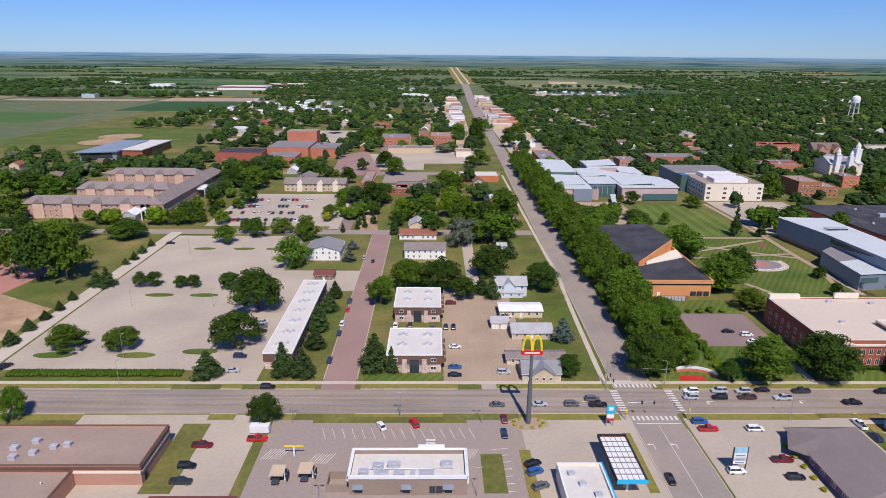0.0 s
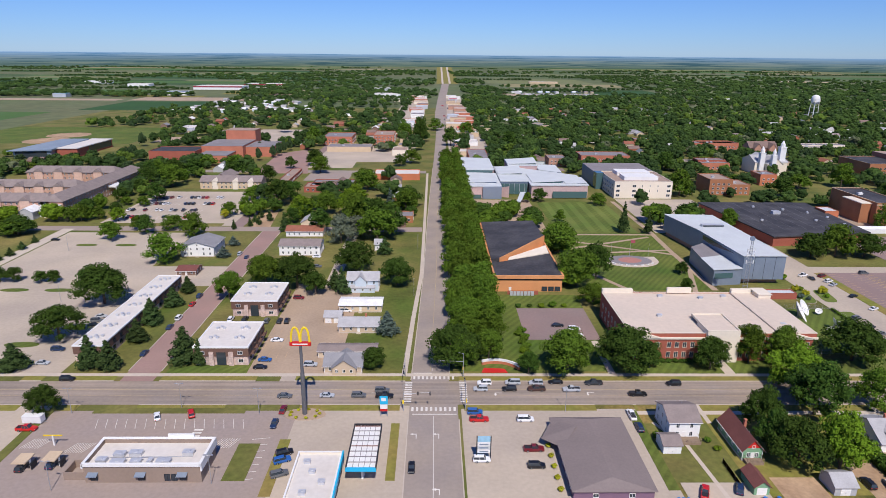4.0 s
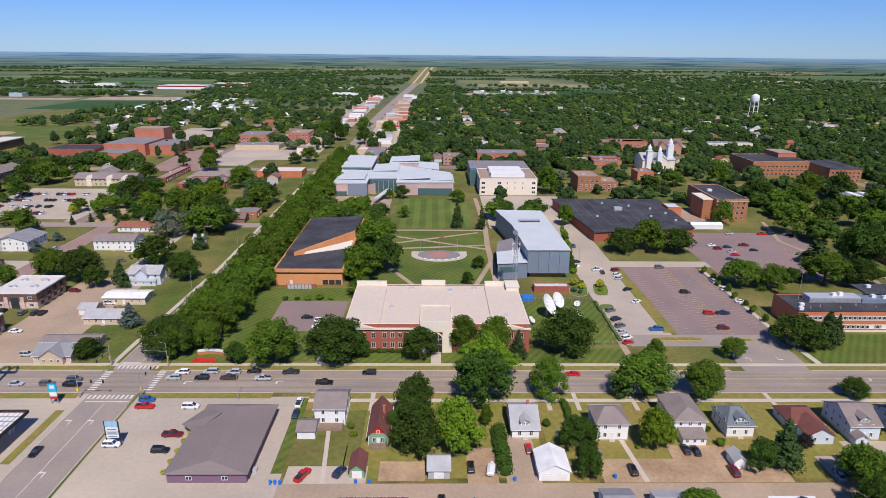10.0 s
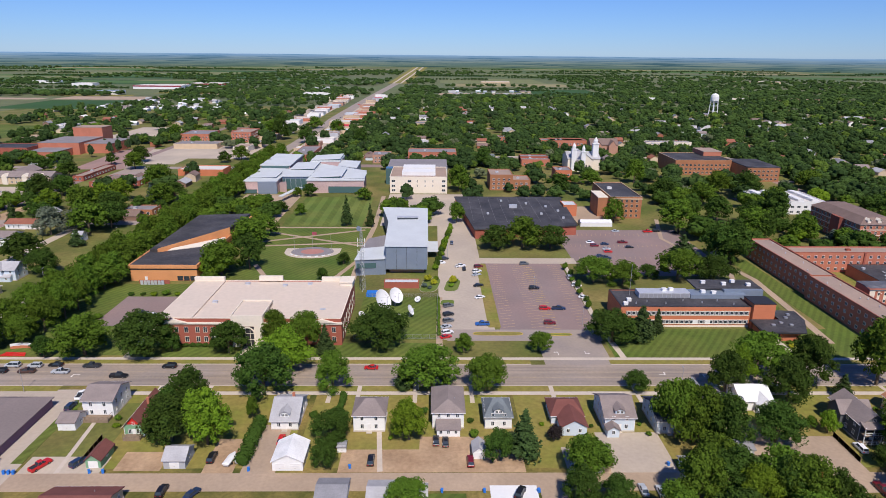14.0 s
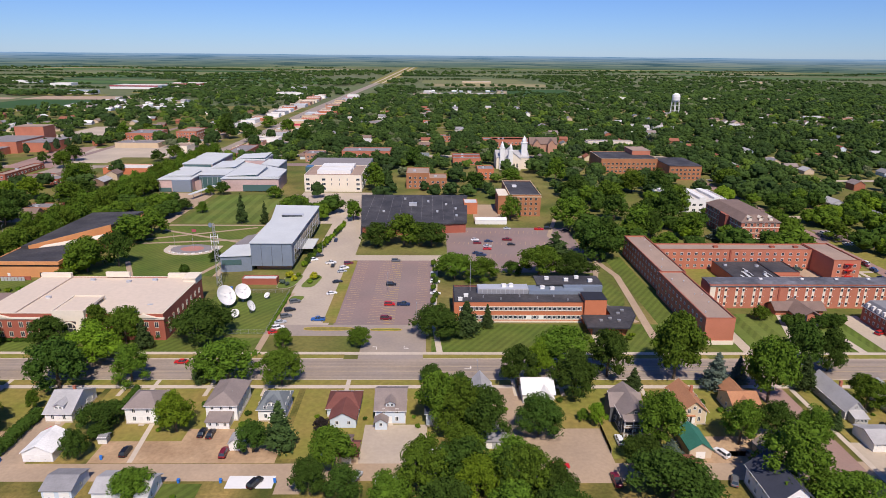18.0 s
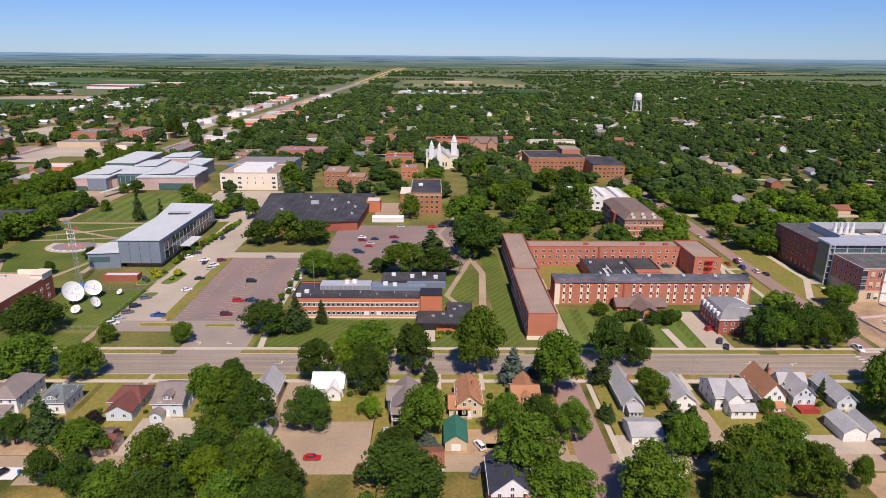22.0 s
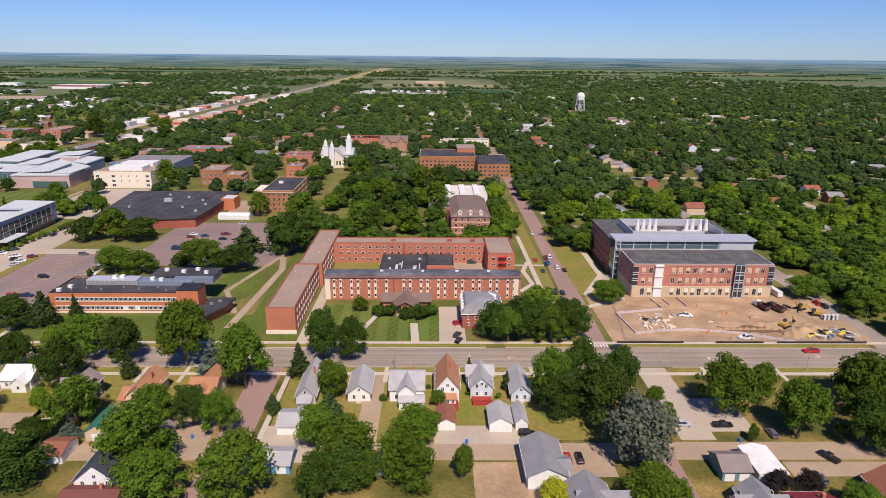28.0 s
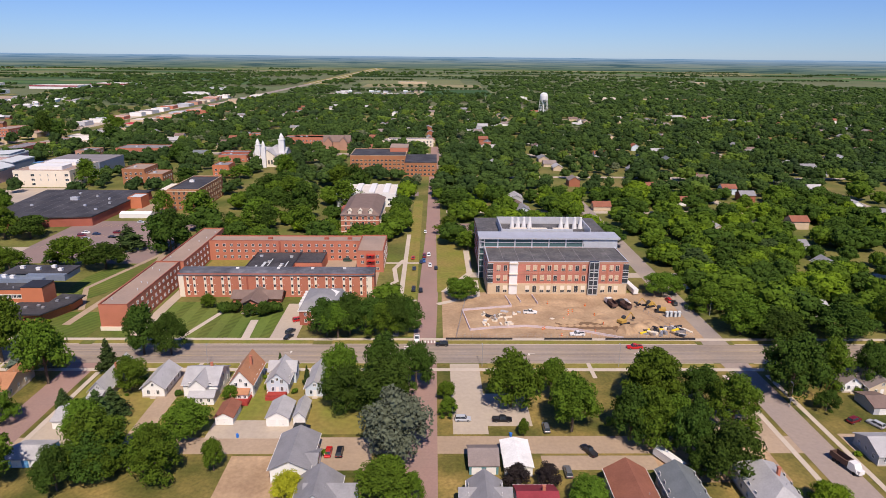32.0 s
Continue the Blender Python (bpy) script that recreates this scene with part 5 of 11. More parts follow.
def arts_centre():
    top = thing("arts_centre", "sprawling arts centre with pale metal roofs and pink stone walls", "building")
    for pts, z, w in ((((92, 512), (92, 570), (117, 566), (117, 512)), 12.0, "pink_block"), (((93, 458), (93, 512), (118, 508), (118, 461)), 9.0, "front_block"), (((119, 474), (119, 534), (140, 534), (140, 474)), 10.0, "middle_block"), (((141, 460), (141, 530), (182, 498), (184, 462)), 9.6, "east_block"), (((131, 530), (131, 560), (156, 560), (156, 530)), 12.5, "north_block"), (((156, 520), (156, 545), (173, 540), (173, 510)), 10.5, "link_block")):
        part("wall", Geo().prism(list(pts)[::-1], -0.1, z), M["steel"] if w in ("middle_block", "link_block") else colour("pink_stone", (0.52, 0.37, 0.34)), top)
        cx, cy = sum(p[0] for p in pts) / 4, sum(p[1] for p in pts) / 4
        out = [(cx + (x - cx) * 1.03, cy + (y - cy) * 1.02) for x, y in pts][::-1]
        part("roof", Geo().solid([(x, y, z) for x, y in out], [(x, y, z + 0.6 + (0.6 if y > cy else 0)) for x, y in out]), M["zinc"], top)
    green = M["glassgreen"]
    part("blue_wall", Geo().box(104, 457.2, 0, 118.2, 460.4, 9.0), M["steel"], top)
    part("glazing", Geo().box(94, 457.4, 0.2, 103, 457.9, 3.2), green, top)
    part("glazing", Geo().box(157, 459.4, 0.5, 183, 460.0, 5.4), green, top)
    part("clerestory", Geo().box(93, 511.0, 9.9, 116, 511.9, 11.9), green, top)
    # tilted metal roofs that ride over the lower ones, with glass under their edges
    for x0, y0, x1, y1, z, rise, glass in ((143, 468, 166, 500, 10.4, 2.6, 1), (120, 500, 139, 530, 11.0, 1.6, 1), (95, 470, 115, 490, 9.8, 1.2, 0), (131.5, 534, 155.5, 556, 13.2, 2.2, 1), (168, 466, 183.5, 486, 10.2, 0.8, 0)):
        part("upper_wall", Geo().solid([(x0, y0, z - 1.2), (x1, y0, z - 1.2), (x1, y1, z - 1.2), (x0, y1, z - 1.2)], [(x0, y0, z + 0.2), (x1, y0, z + rise * 0.6), (x1, y1, z + rise), (x0, y1, z + 0.4)]), M["steel"], top)
        if glass:
            part("glazing", Geo().solid([(x0 + 1, y0 - 0.12, z - 1.0), (x1 - 1, y0 - 0.12, z - 1.0), (x1 - 1, y0, z - 1.0), (x0 + 1, y0, z - 1.0)], [(x0 + 1, y0 - 0.12, z + 0.1), (x1 - 1, y0 - 0.12, z + rise * 0.55), (x1 - 1, y0, z + rise * 0.55), (x0 + 1, y0, z + 0.1)]), green, top)
        part("upper_roof", Geo().solid([(x0 - 0.7, y0 - 1.0, z + 0.2), (x1 + 0.7, y0 - 1.0, z + rise * 0.6), (x1 + 0.7, y1 + 0.7, z + rise), (x0 - 0.7, y1 + 0.7, z + 0.4)], [(x0 - 0.7, y0 - 1.0, z + 0.5), (x1 + 0.7, y0 - 1.0, z + rise * 0.6 + 0.3), (x1 + 0.7, y1 + 0.7, z + rise + 0.3), (x0 - 0.7, y1 + 0.7, z + 0.7)]), M["zinc"], top)
    part("entrance_glass", Geo().box(119.6, 472.9, 0.2, 139.4, 473.9, 8.6), green, top, "green glass entrance wall")
    for k in range(5):
        part("mullion", Geo().box(121.5 + k * 4, 472.7, 0.2, 121.7 + k * 4, 472.95, 8.6), M["metal"], top)
    part("entrance_wall", Geo().solid([(118.6, 465, 0), (124, 462, 0), (124.5, 463, 0), (119.0, 466, 0)], [(118.6, 465, 7.0), (124, 462, 8.6), (124.5, 463, 8.6), (119.0, 466, 7.0)]), colour("pink_stone", (0.52, 0.37, 0.34)), top)
    part("canopy", Geo().prism([(126, 430), (129, 430), (137, 462), (133, 463)], 4.0, 4.4), M["zinc"], top, "long pale entrance canopy")
    for y in (434, 444, 454):
        part("canopy_post", Geo().tube((127.5 + (y - 430) * 0.22, y, -0.1), (127.5 + (y - 430) * 0.22, y, 4.0), 0.15, 0.15, 8), M["metal"], top)


arts_centre()


def cream_block():
    top = flat_block("cream_laboratory", "four-storey cream concrete building with ribbon roof storeys", "building", 204, 461, 248, 505, 12.6, "cream", "rooftan", 0.4, "cream")
    part("rear_wall", Geo().box(199, 505, -0.1, 249, 548, 12.0), M["steel"], top)
    part("rear_roof", Geo().box(199, 505.2, 12, 249, 548, 12.4), M["roofgrey"], top)
    for y in (468, 488):
        part("penthouse", Geo().box(213, y, 12.6, 239, y + 14, 15.4), M["white"], top, "white roof penthouse")
    windows(top, "s", 204.5, 209, 1, 461, [1.5, 5, 8.6], 2.8, 1.9, "trim", "glass", 1)
    windows(top, "s", 217, 221, 1, 461, [1.5, 5, 8.6], 2.8, 1.9, "trim", "glass", 1)
    windows(top, "s", 243, 247.5, 1, 461, [1.5, 5, 8.6], 2.8, 1.9, "trim", "glass", 1)
    windows(top, "s", 222, 240, 3, 461, [5, 8.6], 0.7, 1.9, "trim", "glass", 0)
    windows(top, "e", 464, 502, 7, 248, [1.5, 5, 8.6], 2.4, 1.9, "trim", "glass", 1)
    part("glass_corner", Geo().box(198.5, 495, 0, 204.2, 505, 13.2), M["glassgreen"], top)
    windows(top, "w", 464, 494, 6, 204, [1.5, 5, 8.6], 2.4, 1.9, "trim", "glass", 1)


cream_block()


def library():
    top = thing("low_library", "large low building with a black flat roof", "building")
    pts = [(262, 338), (323, 347), (327, 422), (253, 422)]
    part("wall", Geo().prism(pts, -0.1, 5.6), M["brickdk"], top)
    cx, cy = 291, 382
    part("roof", Geo().prism([(cx + (x - cx) * 1.02, cy + (y - cy) * 1.02) for x, y in pts], 5.6, 6.3), M["roofblack"], top)
    roof_unit(top, 290, 390, 6.3, 5, 3, 2.2)
    for k in range(9):
        part("roof_seam", Geo().box(262 + k * 6.8, 352, 6.3, 262.12 + k * 6.8, 420, 6.34), M["roofgrey"], top)
    for x, y in ((306, 372), (312, 392), (318, 380), (300, 400), (284, 408), (318, 362), (272, 372)):
        roof_unit(top, x, y, 6.3, 1.4, 1.2, 1.2)
    flat_block("library_link", "small brick link block with glazed lantern", "building", 324, 392, 333, 404, 7.5, "brickor", "zinc", 0.2)
    sheet("court_paving", [(330, 374), (352, 380), (352, 420), (330, 420)], 0.06, M["gravel"], "pinkish paved court", "paving")
    tagged(new("greenhouse", Geo().box(330, 366, -0.1, 350, 373, 2.6).slab([(330, 366, 2.6), (350, 366, 2.6), (350, 369.5, 3.8), (330, 369.5, 3.8)], 0.1).slab([(330, 369.5, 3.8), (350, 369.5, 3.8), (350, 373, 2.6), (330, 373, 2.6)], 0.1).mesh("greenhouse", M["white"])), "long low white greenhouse beside the court", "greenhouse")


library()


def brick_hall():
    top = flat_block("brick_hall", "four-storey orange-brown brick hall with a dark roof", "building", 353.6, 387, 374.4, 436, 14.0, "brickbr", "roofblack", 0.5, "tan")
    windows(top, "s", 356, 373, 5, 387, [1.0, 4.2, 7.6, 10.8], 1.6, 1.9, "tan", "glass", 1)
    windows(top, "e", 390, 433, 9, 374.4, [1.0, 4.2, 7.6, 10.8], 1.6, 1.9, "tan", "glass", 1)
    part("stair_block", Geo().box(346.8, 392, -0.1, 353.5, 412, 12.8), M["brickbr"], top)
    part("stair_roof", Geo().box(346.6, 391.8, 12.8, 353.5, 412.2, 13.3), M["cream"], top)
    roof_unit(top, 360, 415, 14, 3, 2.4, 1.6, "white")
    part("cornice", Geo().box(353.2, 386.6, 12.9, 374.8, 387, 13.5), M["tan"], top)


brick_hall()


def brick_labs():
    top = flat_block("brick_science_building", "long two-storey orange-red brick building with ribbon windows and black roof", "building", 312, 215, 364, 234, 8.3, "brickor", "roofblack", 0.35, "dark")
    part("plinth", Geo().box(312, 214.85, -0.1, 363.4, 215, 0.7), M["cream"], top, "pale concrete plinth")
    for z in (1.5, 5.2):
        part("sill_band", Geo().box(314, 214.8, z - 0.25, 363.2, 215, z), M["cream"], top, "pale sill band")
        part("lintel_band", Geo().box(314, 214.85, z + 1.5, 363.2, 215, z + 1.7), M["cream"], top)
        part("ribbon", Geo().box(314, 214.95, z, 363.2, 215, z + 1.5), M["roofgrey"], top, "grey window band")
        windows(top, "s", 314.2, 363, 25, 214.95, [z + 0.1], 1.35, 1.3, "trim", "glass", 0)
    for x in (341, 346):
        part("blind", Geo().box(x, 214.86, 1.5, x + 2, 214.9, 3.0), M["white"], top, "white blind drawn in the window")
    part("stair_tower", Geo().box(363.9, 213.4, -0.1, 372.6, 222, 10.3), M["brickor"], top)
    part("tower_cap", Geo().box(363.8, 213.3, 10.3, 372.7, 222.1, 10.5), M["dark"], top)
    part("penthouse", Geo().box(322, 225, 8.3, 343, 230.5, 10.6), M["metal"], top, "pale metal plant screen on the roof")
    part("penthouse_low", Geo().box(343.2, 224.5, 8.3, 366, 231, 10.0), M["steel"], top, "blue-grey plant room on the roof")
    for k in range(11):
        part("louvre", Geo().box(322.3 + k * 1.88, 224.85, 8.5, 323.9 + k * 1.88, 225, 10.3), M["galv"], top)
    part("upper_block", Geo().box(358, 227, 8.3, 374.2, 239, 11.0), M["steel"], top)
    part("upper_roof", Geo().box(347, 229, 10.6, 374.6, 239.4, 11.2), M["roofblack"], top)
    for x, y, z in ((314.5, 218, 8.3), (317, 222, 8.3), (333, 227.5, 10.6), (336, 228, 10.6), (349, 227, 10.0), (353, 226, 10.0), (360, 233, 11.2), (365, 236, 11.2), (370, 232, 11.2), (352, 235, 11.2)):
        roof_unit(top, x, y, z, 1.7, 1.4, 1.3, "white")
    for x, y in ((319, 219), (324, 221), (331, 219), (339, 222), (346, 220), (353, 222), (358, 218)):
        part("roof_vent", Geo().tube((x, y, 8.2), (x, y, 9.1), 0.3, 0.22, 8), M["galv"], top)
    part("mast", Geo().tube((319, 228, 8.3), (319, 228, 22), 0.12, 0.06, 6), M["galv"], top)
    w = thing("brick_entrance_wing", "low orange brick entrance wing with a black flat roof", "building")
    plan = [(364.5, 203.5), (370, 203.5), (370.3, 202.4), (376, 202), (377.8, 203), (382.8, 213), (383.6, 221), (374.4, 222.6), (374.4, 213.2), (364.5, 213.2)]
    part("wall", Geo().prism(plan, -0.1, 3.7), M["brickor"], w)
    roof = [(362.2, 200.8), (378.4, 200.2), (384.4, 212.5), (385.2, 221.6), (374.5, 223), (374.5, 213.0), (362.6, 213.0)]
    part("fascia", Geo().prism(roof, 3.7, 4.1), M["dark"], w, "dark overhanging roof edge")
    part("roof", Geo().prism([(373.6 + (x - 373.6) * 0.96, 212 + (y - 212) * 0.96) for x, y in roof], 4.1, 4.22), M["roofblack"], w)
    for x, y in ((369, 207), (373, 209), (376, 207), (377.5, 214), (380, 217)):
        roof_unit(w, x, y, 4.2, 1.2, 1.0, 0.7, "galv")
    part("entrance_glass", Geo().box(365, 203.3, 0.2, 370, 203.46, 3.2), M["glass"], w)
    part("entrance_step", Geo().box(364.6, 193.4, -0.1, 369.8, 203.2, 0.12), M["walkway"], w)
    for x, y, m in ((361, 202, "leafdk"), (361.8, 199, "leaf"), (372, 199.5, "leaf"), (375, 200, "leafdk"), (378, 199, "leaf"), (360, 205, "leaf"), (380, 202, "leaflime"), (371, 196.5, "leafyel"), (363, 196, "leaflime")):
        bush(x, y, 2.4, 1.4, m)


brick_labs()


def old_hall():
    top = thing("old_brick_hall", "old five-storey red brick hall with pale bands and dormers", "building")
    part("wall", Geo().box(478, 324, -0.1, 500, 372, 13.2), M["brick"], top)
    part("roof", Geo().solid([(477.4, 323.4, 13.2), (500.6, 323.4, 13.2), (500.6, 372.6, 13.2), (477.4, 372.6, 13.2)], [(482.5, 328.5, 16.6), (495.5, 328.5, 16.6), (495.5, 367.5, 16.6), (482.5, 367.5, 16.6)]), shingle("brown"), top)
    for z in (3.4, 6.7, 10.0, 12.9):
        part("stone_band", Geo().box(477.8, 323.8, z, 500.2, 324, z + 0.4).box(500, 324, z, 500.2, 372, z + 0.4).box(477.8, 324, z, 478, 372, z + 0.4), M["cream"], top, "pale stone band")
    windows(top, "s", 479, 499, 6, 324, [0.9, 4.2, 7.4, 10.6], 1.4, 1.9, "cream", "glass", 1)
    windows(top, "e", 327, 370, 11, 500, [0.9, 4.2, 7.4, 10.6], 1.4, 1.9, "cream", "glass", 1)
    windows(top, "w", 327, 370, 11, 478, [0.9, 4.2, 7.4, 10.6], 1.4, 1.9, "cream", "glass", 1)
    for x in (483, 489, 495):
        part("dormer", Geo().box(x - 1, 324.6, 13.6, x + 1, 328, 15.6).slab([(x - 1.3, 324.2, 15.5), (x, 324.2, 16.6), (x, 328.5, 16.6), (x - 1.3, 328.5, 15.5)], 0.15).slab([(x, 324.2, 16.6), (x + 1.3, 324.2, 15.5), (x + 1.3, 328.5, 15.5), (x, 328.5, 16.6)], 0.15), M["cream"], top, "pale roof dormer")
    part("bay", Geo().prism([(476, 340), (478, 338), (478, 350), (476, 348)], -0.1, 13.4), M["brickdk"], top)
    w = flat_block("white_hall", "low white modern hall with stepped flat roofs", "building", 464, 400, 505, 434, 8.6, "white", "roofwhite", 0.4, "white")
    for x in (467, 476, 486, 496):
        part("roof_rib", Geo().box(x, 401.2, 8.6, x + 4, 432.8, 10.2), M["white"], w)
    windows(w, "s", 466, 503, 8, 400, [1, 4.5], 2.4, 1.6, "trim", "glass", 1)


old_hall()


def white_church():
    top = thing("white_church", "pale stone church with three white spires", "church")
    pitched(top, 362, 565, 392, 590, 11.0, 5.0, "x", shingle("ltgrey"), M["cream"], 0.5)
    pitched(top, 370, 558, 384, 596, 10.5, 5.5, "y", shingle("ltgrey"), M["cream"], 0.5, name="cross_roof")
    for x, y, h, r in ((367, 564, 19.5, 2.2), (374, 556.5, 18.5, 2.0), (388, 570, 24.0, 2.6)):
        part("tower", Geo().box(x - r, y - r, -0.1, x + r, y + r, h).box(x - r * 1.15, y - r * 1.15, h, x + r * 1.15, y + r * 1.15, h + 0.5).tube((x, y, h + 0.5), (x, y, h + 3.0), r * 0.8, r * 0.8, 8), M["white"], top, "white belfry tower")
        part("spire", Geo().tube((x, y, h + 3.0), (x, y, h + 6.5), r * 0.8, 0.05, 8), M["white"], top, "white pointed spire")
    windows(top, "s", 376.5, 382, 2, 558, [2.5], 1.6, 4.0, "cream")


white_church()


def water_tower(x, y):
    top = thing("water_tower", "white water tower on steel legs", "tower", x, y, 0)
    g = Geo()
    prof = [(0.0, 24.0), (4.5, 25.0), (6.8, 28.0), (7.0, 34.0), (6.0, 37.5), (3.0, 39.5), (0.3, 40.2)]
    for (r0, z0), (r1, z1) in zip(prof, prof[1:]):
        g.tube((0, 0, z0), (0, 0, z1), max(r0, 0.05), r1, 20)
    part("tank", g, M["white"], top)
    for k in range(6):
        a = k * math.pi / 3
        part("leg", Geo().tube((8.6 * math.cos(a), 8.6 * math.sin(a), -0.2), (6.6 * math.cos(a), 6.6 * math.sin(a), 29), 0.45, 0.4, 8), M["white"], top)
    part("riser", Geo().tube((0, 0, -0.2), (0, 0, 25), 0.9, 0.9, 10), M["white"], top)
    g = Geo()
    for k in range(6):
        a, b = k * math.pi / 3, (k + 1) * math.pi / 3
        for z, r in ((10, 7.9), (19, 7.3)):
            g.tube((r * math.cos(a), r * math.sin(a), z), (r * math.cos(b), r * math.sin(b), z), 0.18, 0.18, 5)
    part("brace", g, M["white"], top)


water_tower(724, 1095)


def far_dormitory():
    top = thing("large_dormitory", "long four-storey pink brick dormitory with grey hipped roofs", "building")
    for x0, y0, x1, y1, ax in ((-268, 402, -186, 417, "x"), (-258, 448, -192, 463, "x"), (-264, 505, -192, 520, "x"), (-192, 402, -177, 522, "y")):
        pitched(top, x0, y0, x1, y1, 9.8, 3.8, ax, shingle("taupe"), colour("pale_brick", (0.50, 0.30, 0.215)), 0.7, 5.0)
        if ax == "x":
            windows(top, "s", x0 + 1, x1 - 1, int((x1 - x0) / 3.6), y0, [1, 4.2, 7.2], 1.2, 1.6)
            for k in range(4):
                cx = x0 + 10 + k * (x1 - x0 - 18) / 3.4
                part("gable_bay", Geo().box(cx - 3.4, y0 - 0.9, -0.1, cx + 3.4, y0 + 0.1, 10), colour("pale_bay", (0.62, 0.42, 0.32)), top)
                part("gable_roof", Geo().add([(cx - 3.8, y0 - 1.1, 10), (cx + 3.8, y0 - 1.1, 10), (cx, y0 - 1.1, 13), (cx - 3.8, y0 + 5, 10), (cx + 3.8, y0 + 5, 10), (cx, y0 + 5, 13)], [(0, 1, 2), (5, 4, 3), (0, 2, 5, 3), (2, 1, 4, 5)]), shingle("taupe"), top)
        else:
            windows(top, "e", y0 + 1, y1 - 1, int((y1 - y0) / 3.6), x1, [1, 4.2, 7.2], 1.2, 1.6)
    part("portico", Geo().box(-190, 396, 6.4, -178, 402, 7.6), M["white"], top, "white columned portico")
    for k in range(5):
        part("column", Geo().tube((-189.4 + k * 2.7, 396.5, -0.1), (-189.4 + k * 2.7, 396.5, 6.4), 0.45, 0.4, 10), M["white"], top)
    part("portico", Geo().box(-176.9, 462, 6.4, -171, 476, 7.6), M["white"], top, "white columned portico")
    for k in range(5):
        part("column", Geo().tube((-171.5, 462.6 + k * 3.2, -0.1), (-171.5, 462.6 + k * 3.2, 6.4), 0.45, 0.4, 10), M["white"], top)


far_dormitory()


def motel():
    top = thing("apartment_house", "two-storey tan brick apartment house with a grey roof", "building")
    pitched(top, -118, 488, -70, 504, 6.2, 3.2, "x", shingle("taupe"), M["tan"], 0.7)
    pitched(top, -112, 500, -98, 524, 6.4, 3.4, "y", shingle("taupe"), M["tan"], 0.7, name="wing_roof")
    windows(top, "s", -117, -71, 13, 488, [1.0, 3.9], 1.4, 1.5)
    for x in (-106, -90, -78):
        part("gable_bay", Geo().box(x - 2, 486.8, -0.1, x + 2, 488.05, 6.3).add([(x - 2.5, 486.5, 6.3), (x + 2.5, 486.5, 6.3), (x, 486.5, 8.6), (x - 2.5, 493, 6.3), (x + 2.5, 493, 6.3), (x, 493, 8.6)], [(0, 1, 2), (5, 4, 3), (0, 2, 5, 3), (2, 1, 4, 5)]), M["cream"], top)


motel()


def fine_arts():
    top = flat_block("fine_arts_building", "massive windowless red brick building with a tall tower block", "building", -216, 622, -170, 655, 9, "brickdk", "roofblack", 0.4)
    for x0, y0, x1, y1, h in ((-169.9, 640, -128, 690, 12), (-160, 690.1, -128, 712, 22), (-127.9, 650, -100, 690, 10), (-165, 610, -135, 639.9, 7)):
        part("block", Geo().box(x0, y0, -0.1, x1, y1, h), M["brick"], top)
        part("block_roof", Geo().box(x0 - 0.1, y0 - 0.1, h, x1 + 0.1, y1 + 0.1, h + 0.3), M["roofgrey" if h < 15 else "rooftan"], top)
    b = thing("blue_glass_building", "long low building with dark glass ends and a pale roof", "building")
    part("wall", Geo().prism([(-352, 626), (-318, 632), (-318, 700), (-345, 706)], -0.1, 8), M["steel"], b)
    part("roof", Geo().solid([(-356, 622, 8), (-316, 630, 8), (-316, 702, 8), (-348, 708, 8)], [(-356, 622, 8.5), (-316, 630, 9.2), (-316, 702, 10.5), (-348, 708, 9.5)]), colour("slate_blue_roof", (0.22, 0.27, 0.33)), b, "slate blue sloping roof")
    part("glazing", Geo().prism([(-350, 625.4), (-322, 631.0), (-322, 631.6), (-350, 626.2)], 0.6, 7.0), M["glass"], b)
    part("east_wall", Geo().box(-317.9, 640, -0.1, -296, 712, 8.5), M["brickdk"], b)
    part("east_glazing", Geo().box(-296.0, 662, 2.0, -295.8, 710, 8.0), M["glass"], b)
    part("east_roof", Geo().box(-318.6, 639, 8.5, -295, 713, 9.3), M["roofwhite"], b)

fine_arts()


def big_science():
    top = flat_block("brick_science_hall", "large four-storey brown brick hall with pale window bands", "building", 455, 545, 506, 590, 13, "brickbr", "roofblack", 0.4, "tan")
    windows(top, "s", 456, 505, 13, 545, [1.2, 4.6, 8.0], 2.2, 1.7, "tan", "glass", 1)
    part("tower_block", Geo().box(490, 570, 13.2, 507, 596, 17), M["brick"], top)
    part("tower_roof", Geo().box(489.8, 569.8, 17, 507.2, 596.2, 17.4), M["rooftan"], top)
    part("east_wing", Geo().box(506.1, 515, -0.1, 534, 560, 12), M["brickbr"], top)
    part("east_roof", Geo().box(506.1, 514.8, 12, 534.2, 560.2, 12.5), M["roofblack"], top)
    windows(top, "s", 507, 533, 7, 515, [1.2, 4.6, 8.0], 2.2, 1.7, "tan", "glass", 1)


big_science()
